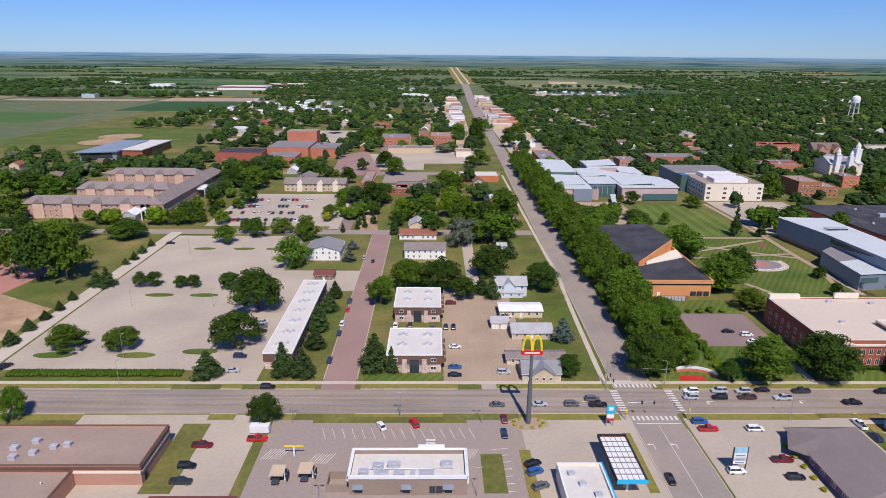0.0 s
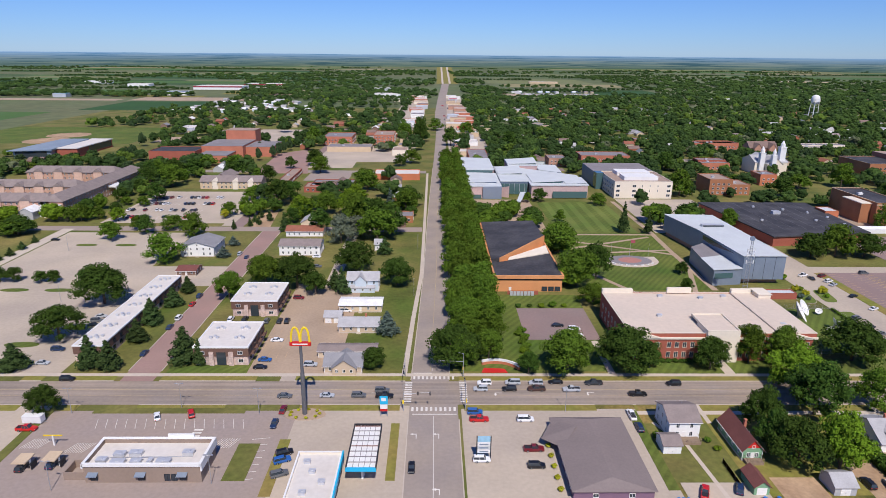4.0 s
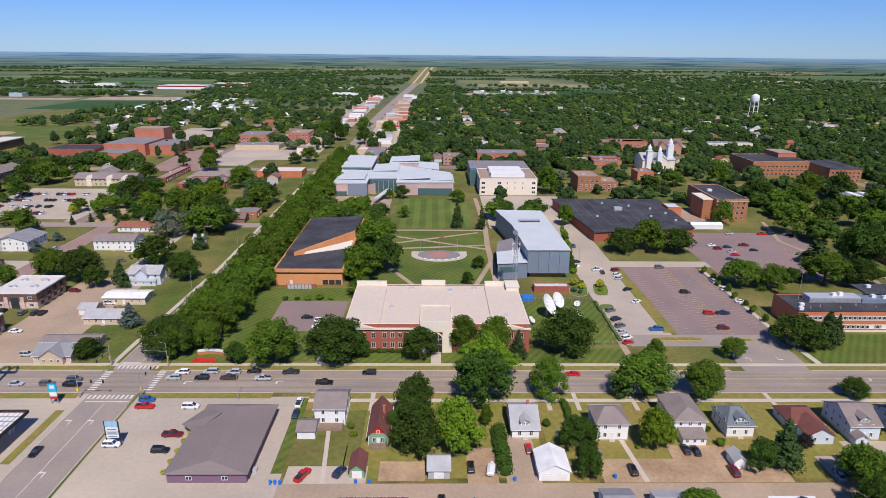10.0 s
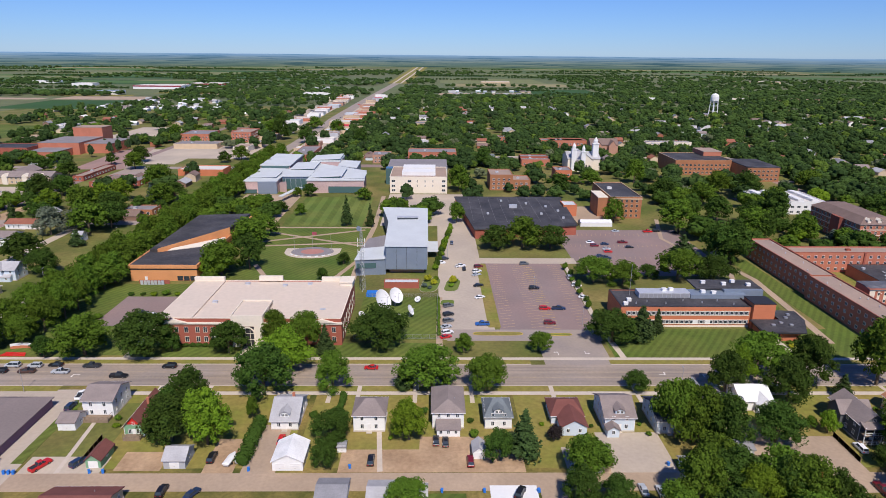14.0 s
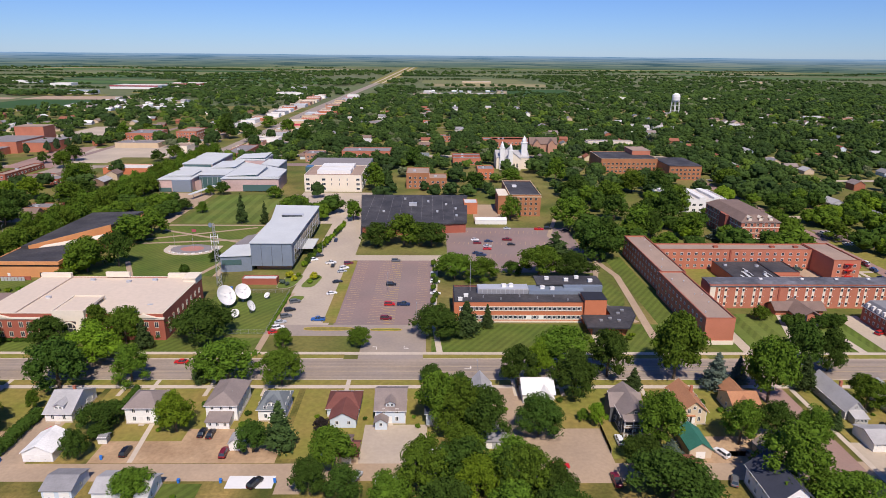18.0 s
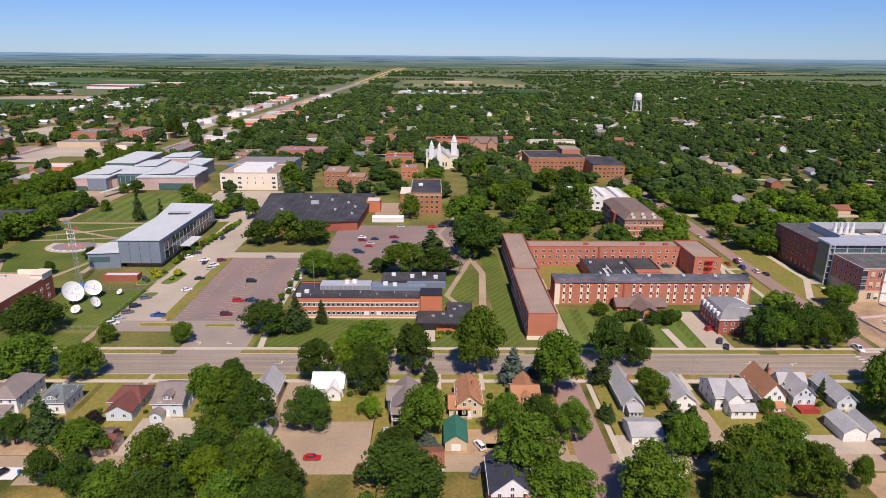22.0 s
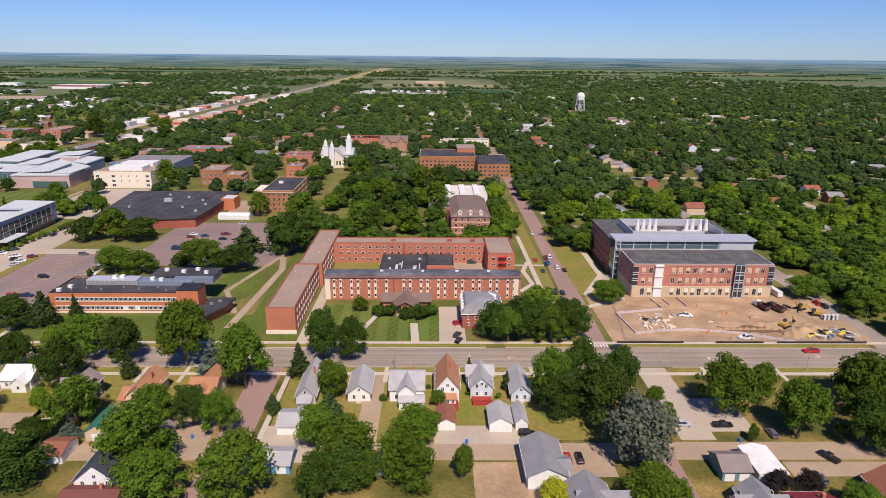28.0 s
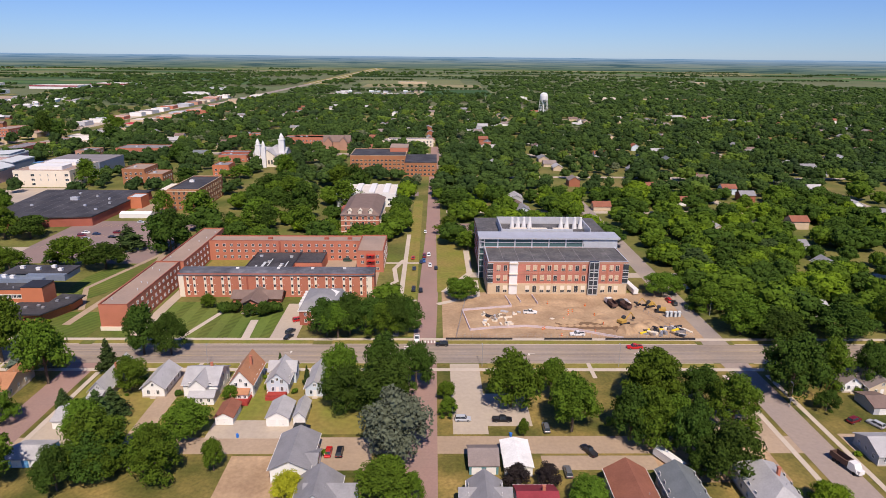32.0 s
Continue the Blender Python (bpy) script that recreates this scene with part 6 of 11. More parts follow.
# ---- buildings round the crossing ----
def office():
    top = flat_block("brick_office", "low pink brick office with a tan gravel roof", "building", -121, 135.5, -74, 153.5, 5.4, "brickpk", "rooftan", 0.5, "bark_brown")
    part("stone_band", Geo().box(-121.1, 135.3, 3.6, -73.8, 135.5, 4.2).box(-74.0, 135.3, 3.6, -73.8, 153.6, 4.2), M["cream"], top, "pale stone band")
    part("upper_band", Geo().box(-121.1, 135.25, 4.9, -73.75, 135.5, 5.6).box(-74.0, 135.3, 4.9, -73.7, 153.6, 5.6), M["bark_brown"], top)
    part("door", Geo().box(-73.98, 137, 0, -73.85, 138.4, 2.4), M["dark"], top)
    for x, y in ((-110, 143), (-106, 146), (-104, 141), (-100, 143.5), (-97, 144.5), (-108, 139)):
        roof_unit(top, x, y, 5.4, 1.8, 1.4, 1.2)
    w = flat_block("office_wing", "lower brick office wing with a gravel roof", "building", -121, 118, -91, 135.2, 4.2, "brickpk", "rooftan", 0.4, "bark_brown")
    vents(w, 4, -118, 120, -94, 133, 4.2, 5)
    s = thing("red_roof_building", "low building with a maroon metal roof", "building", -58, 122, 0)
    pitched(s, -10, -6, 10, 5, 3.0, 1.2, "x", shingle("maroon"), M["tan"], 0.6)


office()


def restaurant():
    top = flat_block("restaurant", "fast food restaurant with a white parapet and taupe walls", "restaurant", -21, 131.5, 8.5, 142.5, 4.4, "taupe", "roofwhite", 1.2, "white")
    part("fascia", Geo().box(-21.2, 131.2, 4.9, 8.7, 131.5, 5.7).box(-21.2, 142.5, 3.9, 8.7, 142.8, 5.9).box(8.5, 131.2, 3.6, 8.9, 142.8, 5.9).box(-21.4, 131.2, 4.3, -21, 142.8, 5.7), M["white"], top, "white metal fascia")
    part("front_arch", Geo().box(-4, 142.8, 3.0, 3, 143.3, 6.6), M["white"], top)
    for x, y, w in ((-17.5, 134, 2.4), (-14, 136.5, 2.8), (-10, 137, 3.2), (-13, 133.2, 3.4), (-8.5, 133.4, 2.6), (-1.5, 133.5, 3.4), (3.5, 137.2, 2.8), (-5, 133.6, 1.0)):
        roof_unit(top, x, y, 4.4, w, 1.7, 1.2)
    part("gas_pipe", Geo().tube((-16, 135.4, 4.75), (5, 135.8, 4.75), 0.1, 0.1, 6), M["galv"], top)
    for x in (-20, -8, 2.5):
        part("awning", Geo().slab([(x, 130.2, 2.6), (x + 2.6, 130.2, 2.6), (x + 2.6, 131.5, 3.1), (x, 131.5, 3.1)], 0.1), M["steel"], top, "grey steel awning")
        windows(top, "s", x, x + 2.6, 1, 131.5, [0.7], 1.8, 1.7, "dark")
    windows(top, "s", -1, 2.4, 2, 131.5, [0.6], 1.5, 2.0, "dark")
    part("bin_store", Geo().box(-27, 132.5, -0.1, -26.7, 138, 2.2).box(-26.7, 132.5, -0.1, -21.6, 132.8, 2.2).box(-26.7, 137.7, -0.1, -21.6, 138, 2.2), M["taupe"], top, "taupe walled bin yard")
    for x, y in ((-40, 137.5), (-33, 138.5)):
        t = thing("order_canopy", "tan canopy over a drive-through order post", "canopy", x, y)
        part("roof", Geo().box(-1.8, -2.2, 2.7, 1.8, 2.2, 3.0), M["tan"], t)
        part("post", Geo().box(1.5, -0.2, -0.1, 1.8, 0.2, 2.7), M["white"], t)
        part("menu_board", Geo().box(2.3, -1.2, 0.4, 2.6, 1.2, 2.2), M["dark"], t)
    t = thing("gantry", "yellow and white clearance bar", "gantry", -38, 147.5)
    part("post", Geo().box(-0.2, -0.2, -0.1, 0.2, 0.2, 3.2), M["white"], t)
    part("bar", Geo().box(-2.6, -0.12, 3.0, 2.6, 0.12, 3.3), M["gold"], t)


restaurant()


def filling_station():
    top = flat_block("filling_station_shop", "small white filling station shop with a blue fascia", "shop", 32, 116, 43.5, 138, 4.0, "cream", "roofwhite", 0.6, "white")
    part("fascia", Geo().box(43.5, 115.6, 3.2, 43.9, 138.2, 4.8).box(31.6, 115.6, 3.2, 43.5, 116.0, 4.8), M["cyan"], top, "bright blue fascia")
    windows(top, "e", 118, 136, 5, 43.5, [0.4], 2.6, 2.2, "dark")
    for x, y in ((35, 134), (37, 130), (40, 126), (36, 122)):
        roof_unit(top, x, y, 4.0, 1.6, 1.2, 1.0)
    c = thing("pump_canopy", "flat pump canopy with pale panels and teal edge", "canopy", 49.2, 139.5)
    part("deck", Geo().box(-3.6, -9.6, 4.9, 3.6, 9.6, 5.15), M["white"], c)
    part("edge", Geo().box(-3.9, -9.9, 4.7, -3.6, 9.9, 5.7).box(3.6, -9.9, 4.7, 3.9, 9.9, 5.7).box(-3.6, 9.6, 4.7, 3.6, 9.9, 5.7), M["dark"], c)
    part("front_edge", Geo().box(-3.9, -9.95, 4.6, 3.9, -9.6, 5.7), M["cyan"], c, "bright blue front edge")
    rust = colour("rusty_rib", (0.20, 0.075, 0.05))
    for k in range(1, 5):
        part("rib", Geo().box(-3.6 + 1.44 * k - 0.06, -9.6, 5.15, -3.6 + 1.44 * k + 0.06, 9.6, 5.3), M["roofgrey"], c)
    for k in range(9):
        y = -9.2 + 2.3 * k
        part("cross_rib", Geo().box(-3.6, y - 0.08, 5.15, 3.6, y + 0.08, 5.35), rust if k in (0, 4, 8) else M["roofgrey"], c)
    for y in (-6.5, 6.0):
        part("column", Geo().box(-0.25, y - 0.25, -0.1, 0.25, y + 0.25, 4.9), M["white"], c)
        part("pump", Geo().box(-0.5, y + 0.9, 0.05, 0.5, y + 1.6, 1.9), M["metal"], c)
    s = thing("price_sign", "tall blue and white filling station price sign", "sign", 52.5, 162.0)
    part("post", Geo().box(-1.1, -0.1, -0.1, -0.9, 0.1, 6.6).box(0.9, -0.1, -0.1, 1.1, 0.1, 6.6), M["galv"], s)
    part("panel", Geo().box(-1.2, -0.2, 4.2, 1.2, 0.2, 6.8), M["cyan"], s)
    part("panel_badge", Geo().box(-0.7, -0.24, 5.3, 0.7, -0.2, 6.4), M["white"], s)
    part("price_panel", Geo().box(-1.1, -0.18, 2.6, 1.1, 0.18, 4.1), M["white"], s)
    part("red_panel", Geo().box(-1.1, -0.18, 1.8, 1.1, 0.18, 2.5), M["red"], s)


filling_station()


def store():
    top = thing("low_store", "low store with a broad taupe hipped roof", "shop", 112, 140.2)
    pitched(top, -10, -15.8, 10, 15.8, 3.0, 1.5, "y", colour("store_roof", (0.215, 0.175, 0.16), var=0.07, fine=1.5), siding("purple"), 0.6, 3.5)
    part("bay_roof", Geo().slab([(-14.5, 6.5, 2.7), (-9.5, 2.0, 2.9), (-4, 9.5, 4.6), (-10, 15.4, 2.9)], 0.2), M["store_roof"], top)
    windows(top, "s", -9, 9, 2, -15.8, [0.9], 1.5, 1.2)
    windows(top, "w", -14, 14, 6, -10, [0.8], 1.8, 1.5)
    for k in range(6):
        bush(99.6, 128 + k * 4.6, 1.6, 1.1, "leafyel", "small yellow-green shrub beside the store", "shrubs by the store")
    part("unit", Geo().box(10.4, -12, 0, 11.4, -10.6, 1.1), M["metal"], top)
    s = thing("pylon_sign", "dark pylon sign with pale blue panels", "sign", 81, 140.5)
    part("post", Geo().box(-2.0, -0.15, -0.1, -1.75, 0.15, 7.6).box(1.75, -0.15, -0.1, 2.0, 0.15, 7.6), M["dark"], s)
    for z, m, h in ((5.9, "cyan", 1.5), (4.7, "white", 1.0), (3.6, "zinc", 0.9), (2.5, "white", 0.9)):
        part("panel", Geo().box(-1.7, -0.2, z, 1.7, 0.2, z + h), colour("sign_pale", (0.30, 0.50, 0.62)) if m == "cyan" else M[m], s)
    for z in (4.95, 3.85, 2.75):
        part("text_bar", Geo().box(-1.2, -0.23, z, 1.2, -0.2, z + 0.35), M["steel"], s)


store()


def flats(x, y):
    top = thing("apartment_block", "two-storey apartment block, rubble stone below and brown cladding above", "building", x, y)
    w, d = 9.2, 10.4
    part("wall", Geo().box(-w, -d, -0.1, w, d, 3.4), M["stone"], top, "mottled rubble stone ground storey")
    part("upper_wall", Geo().box(-w - 0.35, -d - 0.35, 3.4, w + 0.35, d + 0.35, 6.6), M["bark_brown"], top, "brown clad upper storey")
    part("roof", Geo().box(-w, -d, 6.6, w, d, 6.9), M["roofwhite"], top)
    part("coping", Geo().box(-w - 0.5, -d - 0.5, 6.6, w + 0.5, -d, 7.15).box(-w - 0.5, d, 6.6, w + 0.5, d + 0.5, 7.15).box(-w - 0.5, -d, 6.6, -w, d, 7.15).box(w, -d, 6.6, w + 0.5, d, 7.15), M["white"], top)
    for sx in (-3.4, 3.4):
        part("stone_pier", Geo().box(sx - 0.8, -d - 0.7, -0.1, sx + 0.8, -d, 5.2), M["stone"], top)
    part("entrance_glass", Geo().box(-1.6, -d - 0.45, 0.2, 1.6, -d - 0.36, 5.0), M["glass"], top)
    windows(top, "s", -w + 0.5, -4.5, 1, -d - 0.36, [4.2], 1.8, 1.3)
    windows(top, "s", 4.5, w - 0.5, 1, -d - 0.36, [4.2], 1.8, 1.3)
    windows(top, "s", -w + 0.5, -4.5, 1, -d, [1.0], 1.8, 1.3)
    windows(top, "s", 4.5, w - 0.5, 1, -d, [1.0], 1.8, 1.3)
    windows(top, "e", -d + 1, d - 1, 4, w, [1.0], 2.2, 1.8, "dark")
    windows(top, "e", -d + 1, d - 1, 4, w + 0.36, [4.2], 2.2, 1.8, "dark")
    for k in range(4):
        yy = -7.5 + k * 5
        part("balcony", Geo().box(w + 0.36, yy - 1.5, 3.3, w + 1.7, yy + 1.5, 3.45).box(w + 1.6, yy - 1.5, 3.45, w + 1.7, yy + 1.5, 4.3), M["bark_brown"], top)
    for sx in (-4.5, 4.5):
        for yy in (-3.5, 4.5):
            for k in range(3):
                roof_unit(top, sx - 1.2 + k * 1.2, yy + (k % 2) * 1.1, 6.9, 0.9, 0.9, 0.8)


flats(-6.6, 205.0)
flats(-6.6, 247.5)


def long_flats():
    top = thing("apartment_block", "long two-storey apartment block with a white flat roof", "building", -54, 233)
    w, d = 4.8, 36
    part("wall", Geo().box(-w, -d, -0.1, w, d, 3.0), M["stone"], top, "mottled rubble stone ground storey")
    part("upper_wall", Geo().box(-w - 0.3, -d - 0.3, 3.0, w + 0.3, d + 0.3, 5.9), M["bark_brown"], top, "brown clad upper storey")
    part("roof", Geo().box(-w, -d, 5.9, w, d, 6.2), M["roofwhite"], top)
    part("coping", Geo().box(-w - 0.45, -d - 0.45, 5.9, w + 0.45, -d, 6.4).box(-w - 0.45, d, 5.9, w + 0.45, d + 0.45, 6.4).box(-w - 0.45, -d, 5.9, -w, d, 6.4).box(w, -d, 5.9, w + 0.45, d, 6.4), M["white"], top)
    windows(top, "e", -d + 1, d - 1, 14, w, [0.9], 1.9, 1.5, "dark")
    windows(top, "e", -d + 1, d - 1, 14, w + 0.3, [3.6], 1.9, 1.5, "dark")
    windows(top, "s", -3, 3, 1, -d - 0.3, [3.8], 1.8, 1.3)
    for k in range(7):
        y = -30 + k * 10
        for j in range(4):
            roof_unit(top, -1.8 + 1.2 * j, y + (j % 2) * 1.4, 6.2, 0.9, 0.9, 0.8)


long_flats()


def arches_sign():
    top = thing("pole_sign", "tall grey pole sign with twin yellow arches over a red panel", "sign", 28.4, 163.3)
    part("pole", Geo().tube((0, 0, -0.2), (0, 0, 14), 0.75, 0.62, 14).tube((0, 0, 14), (0, 0, 23), 0.5, 0.42, 12), colour("pole_grey", (0.12, 0.12, 0.125)), top)
    part("red_panel", Geo().box(-3.1, -0.4, 22.9, 3.1, 0.4, 24.1), M["red"], top)
    part("panel_bars", Geo().box(-2.2, -0.44, 23.3, 2.2, -0.4, 23.7), M["white"], top)
    for s in (-1, 1):
        g = Geo()
        n = 14
        pts = []
        for i in range(n + 1):
            a = math.pi * i / n
            pts.append((s * 1.4 + 1.15 * math.cos(a) * (1.0 + 0.12 * (1 - math.sin(a))), 24.1 + 4.6 * math.sin(a) ** 0.75))
        for (x0, z0), (x1, z1) in zip(pts, pts[1:]):
            g.tube((x0, 0, z0), (x1, 0, z1), 0.34, 0.34, 6)
        part("arch", g, M["gold"], top, "yellow arch")
    for k in range(9):
        a = k * 0.7
        bush(28.4 + 4.5 * math.cos(a), 163.0 + 2.4 * math.sin(a), 1.1, 0.7, "leafyel", "small yellow-green shrub round the sign", "shrubs round the sign")
    sheet("sign_bed", [(28.4 + 6.4 * math.cos(a * 0.45), 163.0 + 3.4 * math.sin(a * 0.45)) for a in range(14)], 0.12, M["gravel"], "stony kerbed bed round the sign", "bed")


arches_sign()


def street_lamp(x, y, h=8.5, arms=2, turn=0):
    top = thing("street_lamp", "tall grey steel street lamp on a slim pole", "lamp", x, y, 0, turn, "street lamps")
    part("pole", Geo().tube((0, 0, -0.1), (0, 0, h), 0.10, 0.06, 8), M["galv"], top)
    for s in ((-1, 1) if arms == 2 else (1,)):
        arm = part("arm", Geo().tube((0, 0, h - 0.1), (s * 0.9, 0, h + 0.1), 0.06, 0.05, 6), M["galv"], top)
        part("lamp_head", Geo().box(s * 0.9 - 0.35, -0.18, h + 0.02, s * 0.9 + 0.35, 0.18, h + 0.18), M["galv"], arm)


for x, y in ((-10, 166.5), (-42, 163.5), (14.5, 163.5), (11, 131), (-28, 128.5)):
    street_lamp(x, y)
for x, y in ((-130, 252), (-95, 252), (-132, 325), (-88, 325), (-112, 206), (-104, 186)):
    street_lamp(x, y, 9, 1)
for x, y in ((108, 164.5), (233, 165.8), (318, 165.8), (455, 165.5), (548, 166), (595, 166), (58.5, 260), (58.5, 330), (645, 210), (640, 140), (283, 250), (297, 215), (245, 300)):
    street_lamp(x, y, 8, 1, 90)


def signal(x, y, turn):
    top = thing("traffic_signal", "steel traffic signal with a long mast arm", "traffic light", x, y, 0, turn, "traffic signals")
    part("pole", Geo().tube((0, 0, -0.1), (0, 0, 6.2), 0.16, 0.11, 8), M["galv"], top)
    boom = part("mast_arm", Geo().tube((0, 0, 5.8), (8.5, 0, 6.2), 0.1, 0.06, 6), M["galv"], top)
    for xx in (4.5, 8.2):
        part("signal_head", Geo().box(xx - 0.2, -0.25, 5.4, xx + 0.2, 0.1, 6.5), M["dark"], boom)
    part("lamp_arm", Geo().tube((0, 0, 6.2), (0, 0, 8.8), 0.09, 0.07, 6).tube((0, 0, 8.8), (1.8, 0, 9.2), 0.06, 0.05, 6), M["galv"], top)
    part("side_head", Geo().box(-0.25, -0.45, 2.6, 0.25, -0.15, 3.7), M["gold"], top)


signal(58.2, 165.2, 0)
signal(77.5, 186.0, 180)
signal(77.3, 165.6, 90)
signal(57.8, 186.5, 270)
# ---- town buildings further off ----
def town_block(name, label, x0, y0, x1, y1, h, wall, roof, win):
    top = flat_block(name, label, "building", x0, y0, x1, y1, h, wall, roof, 0.4)
    if win:
        zs = [1.2 + 3.3 * k for k in range(max(1, int(h / 3.3)))]
        windows(top, "s", x0 + 1, x1 - 1, max(2, int((x1 - x0) / 4)), y0, zs, 1.8, 1.7, "trim", "glass", 1)
        windows(top, "e", y0 + 1, y1 - 1, max(2, int((y1 - y0) / 5)), x1, zs, 1.8, 1.7, "trim", "glass", 1)
    for k in range(1):
        roof_unit(top, x0 + (x1 - x0) * (0.35 + 0.25 * k), (y0 + y1) / 2 + 2 * (k - 1), h, 2.2, 1.8, 1.3)
    return top


town_block("town_building", "three-storey red brick college building", -63, 740, -29, 780, 9.0, "brick", "roofgrey", 1)
town_block("town_building", "four-storey red brick college building", -4, 743, 20, 783, 11.0, "brick", "rooftan", 1)
town_block("town_building", "low tan building with roof plant", -50, 686, -2, 711, 5.0, "tan", "roofgrey", 0)
town_block("town_building", "low orange and white shop", 16, 528, 55, 550, 5.0, "brickor", "roofwhite", 0)
town_block("town_building", "long three-storey red brick building", 101, 588, 120, 648, 9.0, "brick", "roofgrey", 1)
town_block("town_building", "two-storey pink brick building", 178, 597, 195, 619, 8.0, "brickpk", "roofgrey", 1)
town_block("town_building", "long three-storey brick building", 212, 609, 260, 635, 9.0, "brick", "roofgrey", 1)
town_block("town_building", "three-storey brown brick building", 282, 474, 300, 500, 12.0, "brickbr", "rooftan", 1)
town_block("town_building", "two-storey brown brick annex", 300, 474, 314, 494, 8.0, "brickbr", "rooftan", 1)
town_block("town_building", "long low red brick building", 370, 703, 409, 725, 9.0, "brick", "rooftan", 1)
town_block("town_building", "two-storey red brick house", 322, 586, 349, 610, 6.0, "brick", "roofgrey", 1)
town_block("town_building", "low red brick building", 307, 747, 352, 763, 7.0, "brick", "roofgrey", 1)
town_block("town_building", "pale two-storey college building", 473, 690, 511, 710, 7.0, "cream", "roofgrey", 1)
town_block("town_building", "pale hall with a blue roof", 563, 817, 597, 839, 6.0, "white", "steel", 1)
town_block("town_building", "tall orange brick house", 341, 512, 355, 530, 9.0, "brickor", "roofgrey", 1)
town_block("town_building", "pale metal hall with white roof", -270, 830, -245, 868, 7.0, "metal", "roofwhite", 0)
town_block("town_building", "long pale industrial hall", -607, 1566, -533, 1612, 8.0, "white", "steel", 0)
for x0, y0, x1, y1 in ((-604, 1806, -470, 1880), (-500, 1935, -380, 2010)):
    t = town_block("town_building", "long white industrial hall with a dark red band", x0, y0, x1, y1, 9.0, "white", "roofwhite", 0)
    part("red_band", Geo().box(x0 - 0.3, y0 - 0.3, 6.4, x1 + 0.3, y0, 9.6), colour("dark_red_band", (0.26, 0.03, 0.045)), t)
town_block("town_building", "small hall with a blue roof", -804, 1478, -774, 1502, 8.0, "metal", "cyan", 0)
town_block("town_building", "group of white farm buildings", -1060, 2100, -985, 2140, 7.0, "white", "roofwhite", 0)
town_block("town_building", "group of white farm buildings", -853, 1950, -790, 1990, 7.0, "white", "roofwhite", 0)
town_block("town_building", "low tan shop building", 190, 900, 231, 930, 6.0, "tan", "roofgrey", 0)
town_block("town_building", "low shop with a red front", 106, 1024, 138, 1049, 6.0, "brick", "roofwhite", 0)
town_block("town_building", "tan building with hipped roof", 126, 846, 149, 876, 8.0, "tan", "roofgrey", 1)
town_block("town_building", "low brown motel block", -34, 477, -15, 495, 4.0, "brickdk", "rooftan", 1)
town_block("town_building", "low brown motel block", -30, 483, 3, 508, 4.0, "brickdk", "roofgrey", 1)
town_block("town_building", "long low brown motel block", -60, 501, -51, 556, 4.0, "brickdk", "rooftan", 1)
town_block("town_building", "low dark-roofed brick building", 34, 387, 54, 401, 4.0, "brickbr", "roofgrey", 1)
town_block("town_building", "large white store building", -77, 1545, -14, 1585, 8.0, "white", "roofwhite", 0)
town_block("town_building", "long low pale store building", -22, 1415, 50, 1440, 6.0, "cream", "zinc", 0)
town_block("town_building", "large pale store building", -102, 1810, -48, 1850, 7.0, "metal", "roofwhite", 0)
town_block("town_building", "far low pale building", 405, 2297, 507, 2327, 6.0, "tan", "roofwhite", 0)
town_block("town_building", "far pale school building", 1388, 2459, 1578, 2499, 6.0, "tan", "roofwhite", 0)
town_block("town_building", "far brick school building", 999, 1488, 1062, 1528, 6.0, "brickpk", "rooftan", 0)
town_block("town_building", "far low brick school building", 970, 1510, 1069, 1550, 6.0, "tan", "rooftan", 0)
town_block("town_building", "far low brick school building", 964, 1020, 1003, 1050, 6.0, "brickpk", "rooftan", 0)
town_block("town_building", "far low tan building", 977, 961, 1013, 991, 6.0, "tan", "roofgrey", 0)
# ---- things on the campus ----
def mast(x, y, h=30):
    top = thing("radio_mast", "lattice steel radio mast with dishes", "mast", x, y)
    g = Geo()
    n = 12
    for k in range(n):
        r0, r1 = 1.5 - 0.085 * k, 1.5 - 0.085 * (k + 1)
        z0, z1 = h * k / n, h * (k + 1) / n
        c = [(math.cos(a), math.sin(a)) for a in (0.5, 2.6, 4.7)]
        for i in range(3):
            j = (i + 1) % 3
            g.tube((c[i][0] * r0, c[i][1] * r0, z0 - 0.1 * (k == 0)), (c[i][0] * r1, c[i][1] * r1, z1), 0.09, 0.09, 5)
            g.tube((c[i][0] * r0, c[i][1] * r0, z0), (c[j][0] * r1, c[j][1] * r1, z1), 0.05, 0.05, 4)
            g.tube((c[i][0] * r1, c[i][1] * r1, z1), (c[j][0] * r1, c[j][1] * r1, z1), 0.05, 0.05, 4)
    part("lattice", g, M["galv"], top)
    for z, s in ((h * 0.62, 1), (h * 0.72, -1), (h * 0.8, 1)):
        part("antenna", Geo().box(-1.6, -0.1, z, 1.6, 0.1, z + 0.15).box(-1.7, -0.15, z - 0.8, -1.4, 0.15, z + 1.0).box(1.4, -0.15, z - 0.8, 1.7, 0.15, z + 1.0), M["white"], top)
    part("dish", Geo().tube((-0.6, -0.5, h - 0.4), (-0.9, -1.1, h - 0.3), 0.4, 1.1, 16), M["steel"], top)


mast(205.5, 254)


